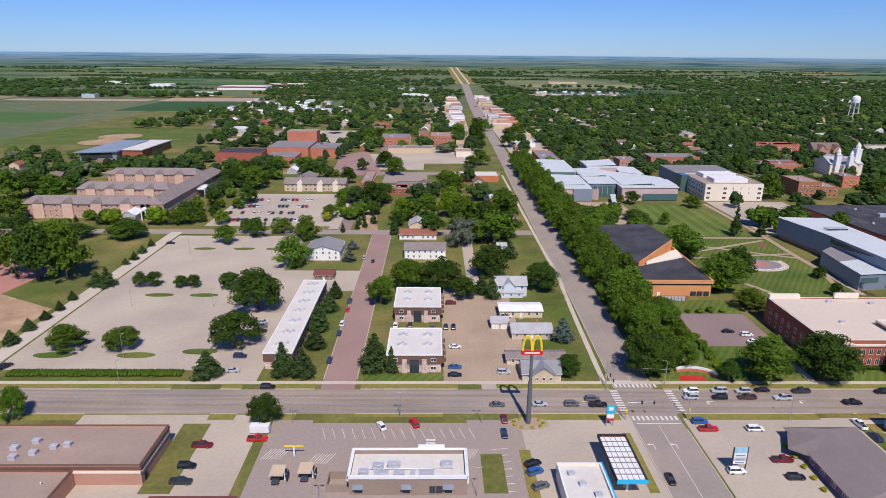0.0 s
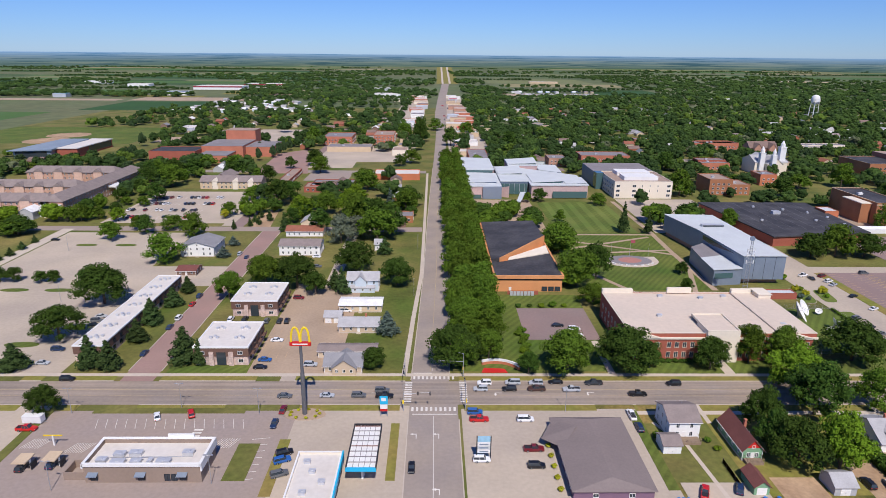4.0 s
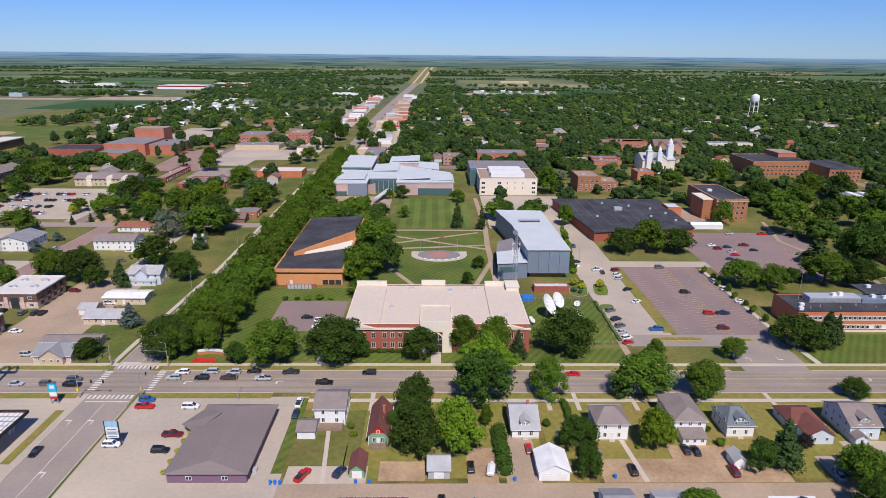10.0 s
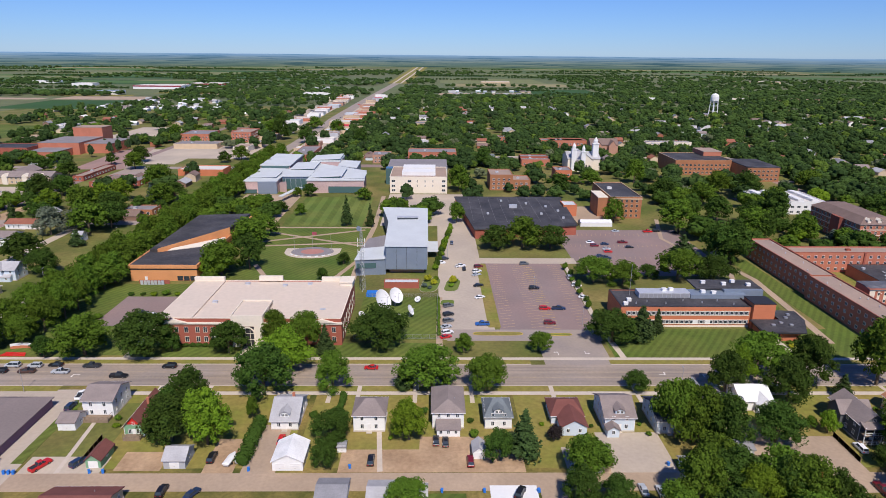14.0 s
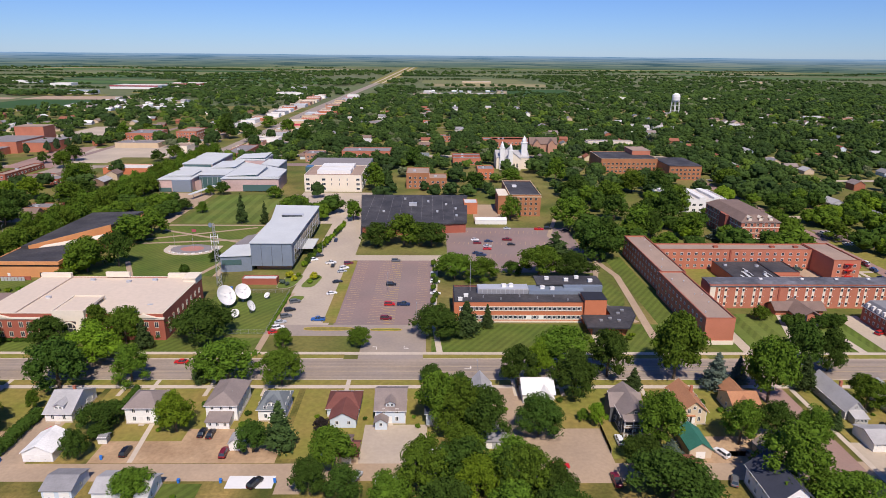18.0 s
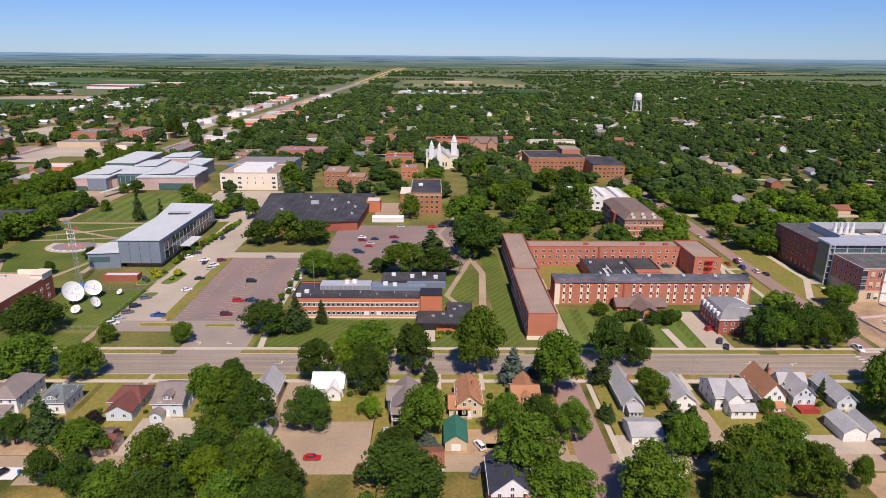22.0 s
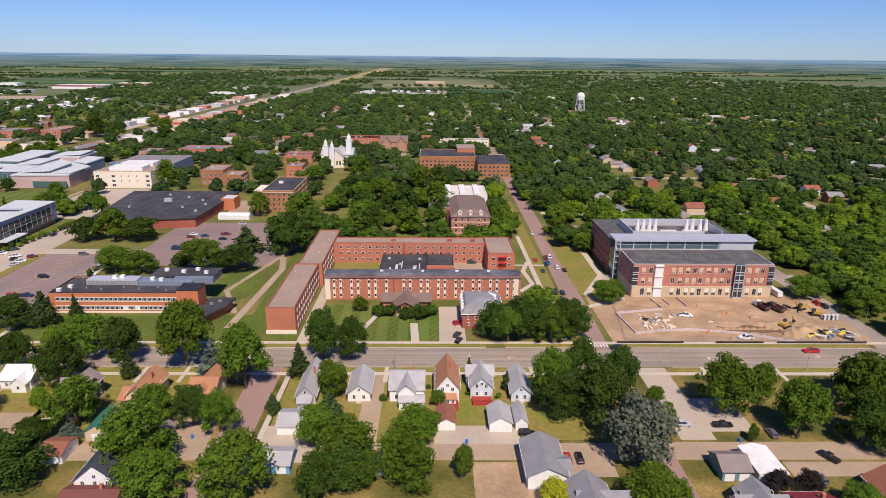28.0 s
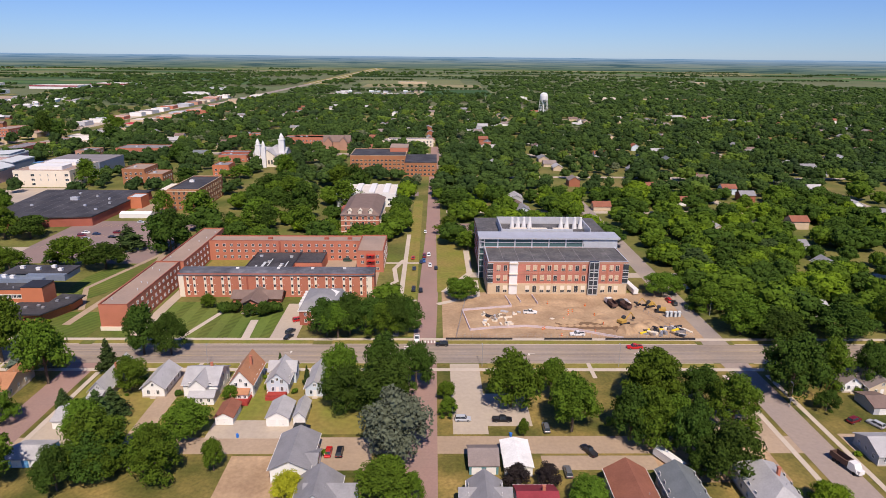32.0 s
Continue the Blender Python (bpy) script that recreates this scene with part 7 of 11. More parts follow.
def dish(x, y, r, turn, tilt, h):
    top = thing("satellite_dish", "large white satellite dish on a steel mount", "satellite dish", x, y, 0, 0, "satellite dishes")
    g = Geo()
    seg, prof = 24, [(0.0, 0.0), (0.35, 0.035), (0.7, 0.14), (1.0, 0.30)]
    V = [(0, 0, 0)]
    F = []
    for rr, zz in prof[1:]:
        V += [(r * rr * math.cos(2 * math.pi * k / seg), r * rr * math.sin(2 * math.pi * k / seg), r * zz) for k in range(seg)]
    F += [(0, 1 + k, 1 + (k + 1) % seg) for k in range(seg)]
    for i in range(2):
        F += [(1 + i * seg + k, 1 + (i + 1) * seg + k, 1 + (i + 1) * seg + (k + 1) % seg, 1 + i * seg + (k + 1) % seg) for k in range(seg)]
    n = len(V)
    V += [(a, b, c - 0.08) for a, b, c in V]
    F += [tuple(n + a for a in reversed(f)) for f in F]
    F += [(1 + 2 * seg + k, n + 1 + 2 * seg + k, n + 1 + 2 * seg + (k + 1) % seg, 1 + 2 * seg + (k + 1) % seg) for k in range(seg)]
    g.add(V, F)
    m = pose(0, 0, h, 0, 0, turn) @ pose(0, 0, 0, tilt)
    d = part("reflector", g, M["white"], top, at=m)
    f = Geo()
    for a in (0.5, 2.6, 4.7):
        f.tube((r * 0.8 * math.cos(a), r * 0.8 * math.sin(a), r * 0.2), (0, 0, r * 0.85), 0.05, 0.05, 5)
    part("feed", f.tube((0, 0, r * 0.8), (0, 0, r * 0.95), 0.2, 0.15, 8), M["galv"], d)
    part("mount", Geo().tube((0, 0, -0.1), (0, 0, h), 0.4, 0.3, 10).tube((0.9, 0.9, -0.1), (0, 0, h * 0.8), 0.1, 0.1, 6).tube((-0.9, 0.9, -0.1), (0, 0, h * 0.8), 0.1, 0.1, 6), M["galv"], top)


dish(216.0, 230, 4.5, 62, 58, 5.0)
dish(221.3, 236.5, 3.5, 48, 56, 4.4)
dish(228.0, 224.5, 2.3, 78, 60, 2.8)
dish(223.2, 219.0, 1.9, 5, 40, 1.8)
dish(208.5, 222, 1.6, 60, 45, 1.8)
dish(231, 240, 1.4, -30, 40, 1.4)
rect("dish_yard", 207, 203, 240, 246, 0.05, M["lawn"], "fenced green lawn below the dishes", "lawn")
tagged(new("dumpster", Geo().box(208, 246, -0.1, 213, 250, 1.8).mesh("dumpster", M["blue"])), "bright blue covered container beside the hall", "container")
hedge(239.0, 206, 240.6, 245, 1.2, "leaf", "row of planted shrubs along the fence")
b = flat_block("equipment_hut", "low equipment hut with pale cabinets", "building", 215, 257, 231, 262, 2.6, "brickdk", "zinc", 0.2)


def plaza():
    cx, cy = 172, 312
    pts = [(cx + 15 * math.cos(a), cy + 11.5 * math.sin(a)) for a in [math.pi + k * math.pi / 16 for k in range(17)]] + [(cx + 15, cy + 6), (cx - 15, cy + 6)]
    sheet("plaza", pts, 0.12, M["walkway"], "pale half-round paved plaza", "paving")
    sheet("plaza_ring", [(cx + 11.5 * math.cos(a), cy + 8 * math.sin(a)) for a in [k * math.pi / 14 for k in range(28)]], 0.16, M["roofgrey"], "dark grey paved ring", "paving")
    sheet("plaza_heart", [(cx + 6.2 * math.cos(a), cy + 4.6 * math.sin(a)) for a in [k * math.pi / 14 for k in range(28)]], 0.2, M["track"], "round red paved centre", "paving")
    for k in range(7):
        a = math.pi * (1.22 + 0.093 * k)
        x, y = cx + 13.2 * math.cos(a), cy + 9.8 * math.sin(a)
        t = thing("stone_bench", "pale stone bench on the plaza", "bench", x, y, 0.1, math.degrees(a) + 90, "plaza benches")
        part("seat", Geo().box(-0.9, -0.4, 0.3, 0.9, 0.4, 0.6), M["white"], t)
        part("leg", Geo().box(-0.7, -0.3, 0, -0.4, 0.3, 0.3), M["cream"], t)
        part("leg", Geo().box(0.4, -0.3, 0, 0.7, 0.3, 0.3), M["cream"], t)
    for dx in (-10, 0, 10):
        t = thing("flagpole", "white flagpole on the plaza", "flagpole", cx + dx, cy + 1.5)
        part("pole", Geo().tube((0, 0, 0), (0, 0, 9), 0.09, 0.05, 8), M["galv"], t)
        if dx == 0:
            part("flag", Geo().box(0.05, -0.03, 9.2, 2.4, 0.03, 10.8), colour("flag_red", (0.35, 0.08, 0.1)), t)


plaza()


def path(pts, w, m="walkway", z=0.09, label="narrow pale concrete path", name="path"):
    sheet(name, band(pts, w), z, M[m], label, "path")


path([(147, 290), (168, 250)], 2.4, "gravel", label="tan gravel path across the lawn")
path([(186, 256), (199, 300)], 2.4, "gravel", label="tan gravel path across the lawn")
path([(140, 322), (199, 330)], 2.2, "gravel", 0.1, "tan gravel path across the lawn")
path([(141, 350), (199, 322)], 2.2, "gravel", 0.11, "tan gravel path across the lawn")
path([(139, 330), (196, 356)], 2.2, "gravel", 0.12, "tan gravel path across the lawn")
path([(140, 361), (199, 361)], 2.4, "gravel", 0.13, "tan gravel path across the lawn")
path([(199, 268), (199.5, 330), (201, 365), (200, 450)], 3.0, "gravel", 0.1, "tan paved walk beside the lawn")
path([(129, 188), (129, 214)], 2.4)
path([(170, 188.4), (170, 198)], 3.6)
path([(240, 188.4), (240, 204), (240.5, 246)], 2.4, "gravel", 0.1, "tan paved walk beside the drive")
path([(306, 188.4), (304, 214)], 2.2)
path([(304, 214), (305, 290)], 2.0)
path([(388, 200), (391, 240), (393, 270), (389, 290), (392, 320)], 3.2, "gravel", 0.09, "tan paved campus walk")
path([(388, 290), (375, 240), (386, 215)], 2.4, "gravel", 0.1, "tan paved campus walk")
path([(380, 300), (372, 340), (384, 384)], 2.4, "gravel", 0.11, "tan paved campus walk")
path([(419, 188.4), (419.5, 262)], 4.2, "concrete", 0.1, "concrete service lane beside the dormitory")
path([(437, 188.4), (448, 224)], 2.0, "walkway", 0.1)
path([(461, 188.4), (460, 205)], 3.0)
path([(517, 190), (517, 330)], 2.2)
path([(507, 240), (514, 250), (512, 268), (516, 282)], 2.2, "walkway", 0.1)
path([(505, 229), (524, 226)], 1.8, "walkway", 0.11)
path([(507, 277), (524, 277)], 1.8, "walkway", 0.12)
path([(533, 222), (551, 232), (551, 252)], 2.6, "walkway", 0.1)
path([(536, 236), (549, 262), (549, 300)], 3.0, "walkway", 0.12)
path([(57.5, 188.4), (59, 235), (61.4, 290), (61.4, 560)], 1.8, "walkway", 0.08)
path([(x + 6.3, y + 7) for x, y in AVENUE[:6]], 0.16, "faded", 0.06, "faded yellow centre line of the avenue", "centre_line_avenue")
path([(133, 158.5), (139, 147), (141, 124)], 1.2, "walkway", 0.08)
path([(222, 146), (224, 124.5)], 1.4, "walkway", 0.08)
path([(419, 60), (419.8, 162)], 1.6, "walkway", 0.08)
path([(643.5, 60), (643.5, 160)], 1.6, "walkway", 0.08)
path([(629, 60), (629, 160)], 1.6, "walkway", 0.08)
for x in (150, 166, 205, 214, 232, 250, 276, 303, 330, 345, 371, 385, 430, 452, 479, 501, 560, 585, 660):
    path([(x, 158), (x, 168.2)], 1.4, "walkway", 0.11)
# drives and yards behind the houses
for x0, x1, y0, y1, m in ((131, 152, 124, 131, "concrete"), (178, 186, 124, 139, "dirt"), (188, 197, 124, 146, "gravel"), (213, 262, 124.2, 134, "dirt"), (234, 252, 134, 140, "dirt"), (264.5, 271, 112, 124, "gravel"), (273, 281, 124, 135, "concrete"), (284, 302, 124, 142, "concrete"), (322, 332, 124, 165, "gravel"), (330, 352, 116, 140, "gravel"), (372, 400, 124, 136, "dirt"), (396, 406, 124, 140, "gravel"), (420, 436, 116, 133, "concrete"), (446, 452, 124, 165, "gravel"), (468, 492, 124, 133, "concrete"), (495, 515, 110, 124, "gravel"), (537, 547, 126, 168, "concrete"), (547, 560, 130, 148, "concrete"), (560, 590, 110, 116, "gravel"), (590, 622, 105, 124, "dirt"), (608, 629, 125, 140, "gravel"), (646, 668, 118, 126, "gravel")):
    rect("yard", x0, y0, x1, y1, 0.06, M[m], "worn yard and drive behind the houses", "yard")
rect("patch", 478, 98, 494, 116, 0.05, M["dirt"], "bare brown garden plot", "plot")
rect("patch", 155, 125, 167, 133, 0.05, M["dirt"], "dug brown garden plot", "plot")
rect("slab", 252, 114.2, 263.8, 119.0, 0.08, M["white"], "bright concrete slab", "paving")
rect("lawn_green_yard", 231, 96, 246, 116, 0.05, M["lawn"], "green back garden lawn", "lawn")
rect("lawn_corner", 130, 131, 149, 158, 0.05, M["grass"], "patchy green back garden", "lawn")
for x0, x1 in ((138, 200), (200, 262), (262, 322), (332, 400), (420, 520)):
    rect("lawn_front", x0 + 1, 126, x1 - 1, 162.6, 0.02, M["dry"], "dry patchy yellow-green gardens", "lawn")
rect("lot_sidewalk_east", 418, 242, 446, 281, 0.05, M["dry"], "dry lawn inside the court", "lawn")
rect("court_paving_east", 477, 238, 505, 281, 0.06, M["gravel"], "sandy paved court", "paving")
rect("lot_mansard", 470, 188.4, 480, 222, 0.07, M["concrete"], "concrete drive beside the lobby", "drive")
sheet("dorm_oval", [(378 + 11 * math.cos(a * 0.4), 248 + 22 * math.sin(a * 0.4)) for a in range(16)], 0.06, M["lawn"], "oval mown green lawn", "lawn")
rect("lawn_gap", 394, 198, 403, 300, 0.05, M["lawn"], "narrow green lawn beside the dormitory", "lawn")
rect("verge_lab", 517.5, 190, 523.8, 420, 0.05, M["dry"], "dry grass verge", "grass")
rect("verge_lab_east", 533, 236, 548, 330, 0.06, M["dry"], "dry grass before the laboratory", "grass")

# lane lines, crossings, bay lines
def marks(name, boxes, m="mark", z=0.062, label="white painted road marking"):
    g = Geo()
    for x0, y0, x1, y1 in boxes:
        g.box(x0, y0, 0.0, x1, y1, z)
    tagged(new(name, g.mesh(name, M[m])), label, "road marking", kind="structure")


for k in range(9):
    marks("crossing_bar", [(58.0, 170.0 + k * 1.45, 60.4, 170.7 + k * 1.45)])
    marks("crossing_bar", [(76.0, 170.0 + k * 1.45, 78.4, 170.7 + k * 1.45)])
for k in range(10):
    marks("crossing_bar", [(60.6 + k * 1.45, 184.4, 61.3 + k * 1.45, 186.6)])
    marks("crossing_bar", [(60.6 + k * 1.45, 164.8, 61.3 + k * 1.45, 167.0)])
for k in range(7):
    marks("crossing_bar", [(524.6 + k * 1.15, 184.2, 525.2 + k * 1.15, 186.2)])
    marks("crossing_bar", [(520.6, 169.6 + k * 1.9, 522.6, 170.2 + k * 1.9)])
marks("stop_line", [(61, 162.8, 74.5, 163.2), (60.5, 188.4, 67, 188.8)])
marks("lane_line", [(67.4, 60, 67.55, 162), (66.9, 190, 67.05, 192)])
for y in (174.0, 177.6):
    marks("centre_line", [(-500, y, 55, y + 0.14), (82, y, 518, y + 0.14), (540, y, 900, y + 0.14)], "faded", label="faded yellow painted centre line")


def turn_arrow(x, y, turn):
    g = Geo()
    m = pose(x, y, 0, 0, 0, turn)
    for pts in ([(-1.6, -0.12), (0.4, -0.12), (0.4, 0.12), (-1.6, 0.12)], [(0.4, -0.12), (0.75, -0.12), (0.75, 0.9), (0.4, 0.9)], [(0.1, 0.9), (1.05, 0.9), (0.58, 1.9)]):
        w = [(m @ Vector((a, b, 0)))[:2] for a, b in pts]
        g.prism(w, 0.0, 0.063)
    tagged(new("turn_arrow", g.mesh("turn_arrow", M["mark"])), "white painted turning arrow on the road", "road marking", kind="structure")


for x, y, a in ((49, 175.5, 0), (88, 175.5, 180), (118, 175.8, 180), (69, 152, 90), (62.5, 152, 90), (69, 128, 90), (66, 200, 270), (283, 192, 90), (293, 192, 270), (316, 176, 0), (330, 176, 180), (480, 176, 0), (495, 176, 180), (566, 176, 180), (605, 176, 0)):
    turn_arrow(x, y, a)


def bays(name, x0, x1, y0, y1, n, slant=0.0, m="mark"):
    g = Geo()
    for k in range(n + 1):
        x = x0 + (x1 - x0) * k / n
        g.prism([(x, y0), (x + 0.14, y0), (x + 0.14 + slant, y1), (x + slant, y1)], 0.0, 0.066)
    tagged(new(name, g.mesh(name, M[m])), "white painted parking bay lines", "road marking", kind="structure")


def bays_y(name, y0, y1, x0, x1, n, slant=0.0, m="mark"):
    g = Geo()
    for k in range(n + 1):
        y = y0 + (y1 - y0) * k / n
        g.prism([(x0, y), (x1, y + slant), (x1, y + 0.14 + slant), (x0, y + 0.14)], 0.0, 0.066)
    tagged(new(name, g.mesh(name, M[m])), "painted parking bay lines", "road marking", kind="structure")


bays("bay_lines", -31, 12, 155.5, 160.5, 15, -1.6)
bays_y("bay_lines", 214, 290, 265.5, 270.5, 28, 1.2, m="baymark")
bays_y("bay_lines", 214, 290, 277, 282.5, 28, 1.2, m="baymark")
bays_y("bay_lines", 214, 290, 282.6, 288, 28, -1.2, "yellow")
bays_y("bay_lines", 216, 290, 296, 301, 26, 1.2, m="baymark")
bays("bay_lines", 315, 380, 300, 305, 24, 0.8, m="baymark")
bays("bay_lines", 315, 380, 322, 327, 24, 0.8, m="baymark")
bays("bay_lines", 315, 366, 345, 350, 18, 0.8, m="baymark")
bays_y("bay_lines", 132, 150, 16, 21, 6, 0.8)
for x0, y0 in ((-47, 146), (-34, 144), (5.5, 146)):
    bays("hatching", x0, x0 + 5, y0, y0 + 4.5, 7, 2.0)
for k in range(8):
    marks("crossing_bar", [(-2.0, 144 + k * 1.5, 0.6, 144.7 + k * 1.5)], z=0.068)
for y in (200, 207, 214, 221):
    bays("bay_lines", 4.5, 14, y, y + 4, 3, m="baymark")
for y in (395, 414, 433, 453):
    bays("bay_lines", -142, -92, y, y + 5, 18)
# kerbed islands of the west lot
for x, y, w, d in ((-138, 207, 14, 4.5), (-108, 207, 14, 4.5), (-86, 210, 13, 4.5), (-104, 266, 13, 4), (-124, 266, 13, 4), (-84, 266, 13, 4), (-88, 336, 12, 4), (-106, 336, 12, 4), (-128, 336, 12, 4), (-70, 338, 8, 3)):
    sheet("lot_island", [(x + w / 2 * math.cos(a * math.pi / 7), y + d / 2 * math.sin(a * math.pi / 7)) for a in range(14)], 0.2, M["lawn"], "oval kerbed island of grass in the lot", "island")
hedge(-145, 190.5, -86, 193.5, 1.5, "leaf")
hedge(-145, 193.6, -86, 195.6, 1.1, "leafdk")
rect("verge_office", -74, 132, -66, 163, 0.12, M["grass"], "green strip beside the office", "lawn")
rect("verge_lot", -51, 128, -48, 165, 0.12, M["grass"], "green strip between the lots", "lawn")
rect("verge_restaurant", 13, 132, 19, 148, 0.14, M["grass"], "green kerbed corner bed", "lawn")
rect("verge_street_west", -36, 163.5, 10, 166.5, 0.13, M["grass"], "dry green strip before the lot", "lawn")
rect("verge_station", 55, 132, 57.5, 158, 0.13, M["dry"], "dry strip beside the forecourt", "lawn")
rect("verge_station_west", 24, 126, 27, 150, 0.13, M["dry"], "dry strip beside the forecourt", "lawn")
rect("verge_store", 127, 128, 130, 165, 0.12, M["lawn"], "green strip beside the store", "lawn")
rect("field_path", -160, 190, -153, 370, 0.06, M["walkway"], "pale concrete wall and walk along the lot", "path")
sheet("track_red", [(-260, 250), (-200, 240), (-190, 300), (-200, 330), (-260, 340)], 0.05, M["track"], "red playing surface", "court")
sheet("plot_brown", [(-200, 205), (-164, 205), (-163, 250), (-198, 268)], 0.06, M["dirt"], "bare brown plot beside the lot", "plot")


# signal monument, bins and boats
def monument():
    top = thing("entrance_monument", "curved white and orange entrance wall in a red flower bed", "monument", 91, 193.5)
    h = Geo()
    for k in range(8):
        a0, a1 = -0.5 + k * 0.2, -0.5 + (k + 1) * 0.2
        p = [(9 * math.sin(a0) - 2, 9 * math.cos(a0) - 7), (9 * math.sin(a1) - 2, 9 * math.cos(a1) - 7), (9.6 * math.sin(a1) - 2, 9.6 * math.cos(a1) - 7), (9.6 * math.sin(a0) - 2, 9.6 * math.cos(a0) - 7)]
        part("cap_stone", Geo().prism(p[::-1], 1.1, 1.9), M["white"], top)
        h.prism(p[::-1], -0.1, 1.1)
    part("wall", h, M["brickor"], top)
    part("bed", Geo().prism([(-7, -4.5), (2, -4.5), (1, -2), (-6, -1.5)], -0.1, 0.25), M["red"], top, "bed of red flowers")


monument()
BIN = Geo().box(-0.3, -0.35, 0.05, 0.3, 0.35, 0.95).box(-0.34, -0.4, 0.95, 0.34, 0.38, 1.05).tube((-0.3, 0.3, 0.12), (0.3, 0.3, 0.12), 0.12, 0.12, 8).mesh("wheelie_bin", M["blue"])
for x, y in ((128.0, 123.9), (129.2, 123.9), (130.4, 123.9), (149.5, 124.2), (153, 124.2), (190, 125), (216, 126), (240, 116.5), (250.5, 116.5), (264, 116.5), (300, 127), (303, 127), (311, 115.5), (401, 127), (477, 124.6), (553, 125), (590, 124.8), (122, 114), (205, 145.5)):
    ob = new("wheelie_bin", BIN)
    ob.matrix_basis = pose(x, y, 0.02, 0, 0, (x * 31) % 40)
    tagged(ob, "blue wheeled rubbish bin beside the lane", "bin", "wheeled bins")


def boat(x, y, turn):
    top = thing("boat", "small white boat under a cover on its trailer", "boat", x, y, 0.06, turn)
    part("hull", Geo().solid([(-2.4, -0.6, 0.5), (1.4, -0.6, 0.5), (2.2, 0, 0.6), (1.4, 0.6, 0.5), (-2.4, 0.6, 0.5)], [(-2.6, -1.0, 1.2), (1.6, -1.0, 1.25), (3.0, 0, 1.4), (1.6, 1.0, 1.25), (-2.6, 1.0, 1.2)]), M["white"], top)
    part("cover", Geo().solid([(-2.6, -1.0, 1.22), (1.6, -1.0, 1.27), (2.8, 0, 1.4), (1.6, 1.0, 1.27), (-2.6, 1.0, 1.22)], [(-2.2, -0.3, 1.6), (1.0, -0.3, 1.7), (1.8, 0, 1.6), (1.0, 0.3, 1.7), (-2.2, 0.3, 1.6)]), M["white"], top)
    part("trailer", Geo().box(-2.2, -0.7, 0.35, 3.2, -0.6, 0.5).box(-2.2, 0.6, 0.35, 3.2, 0.7, 0.5), M["galv"], top)
    for s in (-1, 1):
        part("wheel", Geo().tube((-0.8, s * 0.8, 0.3), (-0.8, s * 1.0, 0.3), 0.3, 0.3, 12), M["tyre"], top)


boat(184.2, 128.5, 80)
boat(187.2, 129.5, 75)


def trailer(x, y, turn, l=4.5, m="white", label="white box trailer beside a truck"):
    top = thing("box_trailer", label, "trailer", x, y, 0.06, turn)
    part("box", Geo().box(-l / 2, -1.1, 0.5, l / 2, 1.1, 2.6).box(-l / 2 - 0.05, -1.15, 2.6, l / 2 + 0.05, 1.15, 2.7), M[m], top)
    for s in (-1, 1):
        part("wheel", Geo().tube((-0.3, s * 1.0, 0.36), (-0.3, s * 1.2, 0.36), 0.36, 0.36, 12), M["tyre"], top)
    part("tow_bar", Geo().box(l / 2, -0.08, 0.45, l / 2 + 1.2, 0.08, 0.55), M["galv"], top)


trailer(-50.2, 158.5, 0, 5.5)
trailer(621, 240, 95, 14, "white", "long white site trailer beside the laboratory")
trailer(593, 112.5, 118, 9, "white", "white covered trailer beside the lane")


def dump_truck(x, y, turn, m="white", label="dump truck with a white cab and rusty open bed"):
    top = thing("dump_truck", label, "truck", x, y, 0.05, turn)
    part("cab", Geo().solid([(1.2, -1.2, 0.8), (4.2, -1.1, 0.8), (4.2, 1.1, 0.8), (1.2, 1.2, 0.8)], [(1.2, -1.1, 2.9), (2.8, -1.05, 2.9), (2.8, 1.05, 2.9), (1.2, 1.1, 2.9)]).box(2.9, -0.9, 0.7, 4.6, 0.9, 1.8), M[m], top)
    part("windscreen", Geo().slab([(2.95, -0.95, 1.95), (2.95, 0.95, 1.95), (2.5, 0.9, 2.8), (2.5, -0.9, 2.8)], 0.05), M["glass"], top)
    rust = colour("rusty_bed", (0.12, 0.07, 0.055))
    part("bed", Geo().box(-4.2, -1.25, 1.1, 0.9, -1.1, 2.6).box(-4.2, 1.1, 1.1, 0.9, 1.25, 2.6).box(0.75, -1.1, 1.1, 0.9, 1.1, 2.8).box(-4.2, -1.1, 1.0, 0.75, 1.1, 1.2).box(-4.25, -1.1, 1.2, -4.15, 1.1, 2.4), rust, top)
    part("chassis", Geo().box(-4.0, -0.5, 0.6, 3.6, 0.5, 0.95), M["dark"], top)
    w = Geo().tube((0, -0.18, 0), (0, 0.18, 0), 0.5, 0.5, 14).mesh("wheel", M["tyre"])
    for xx in (3.3, -1.6, -2.8):
        for s in (-1.05, 1.05):
            part("wheel", w, None, top, at=pose(xx, s, 0.5))


dump_truck(639, 111, 285)
dump_truck(607, 221, 100, "white", "white tank truck on the building site")
dump_truck(612, 219, 110, "dark", "dark dump truck on the building site")


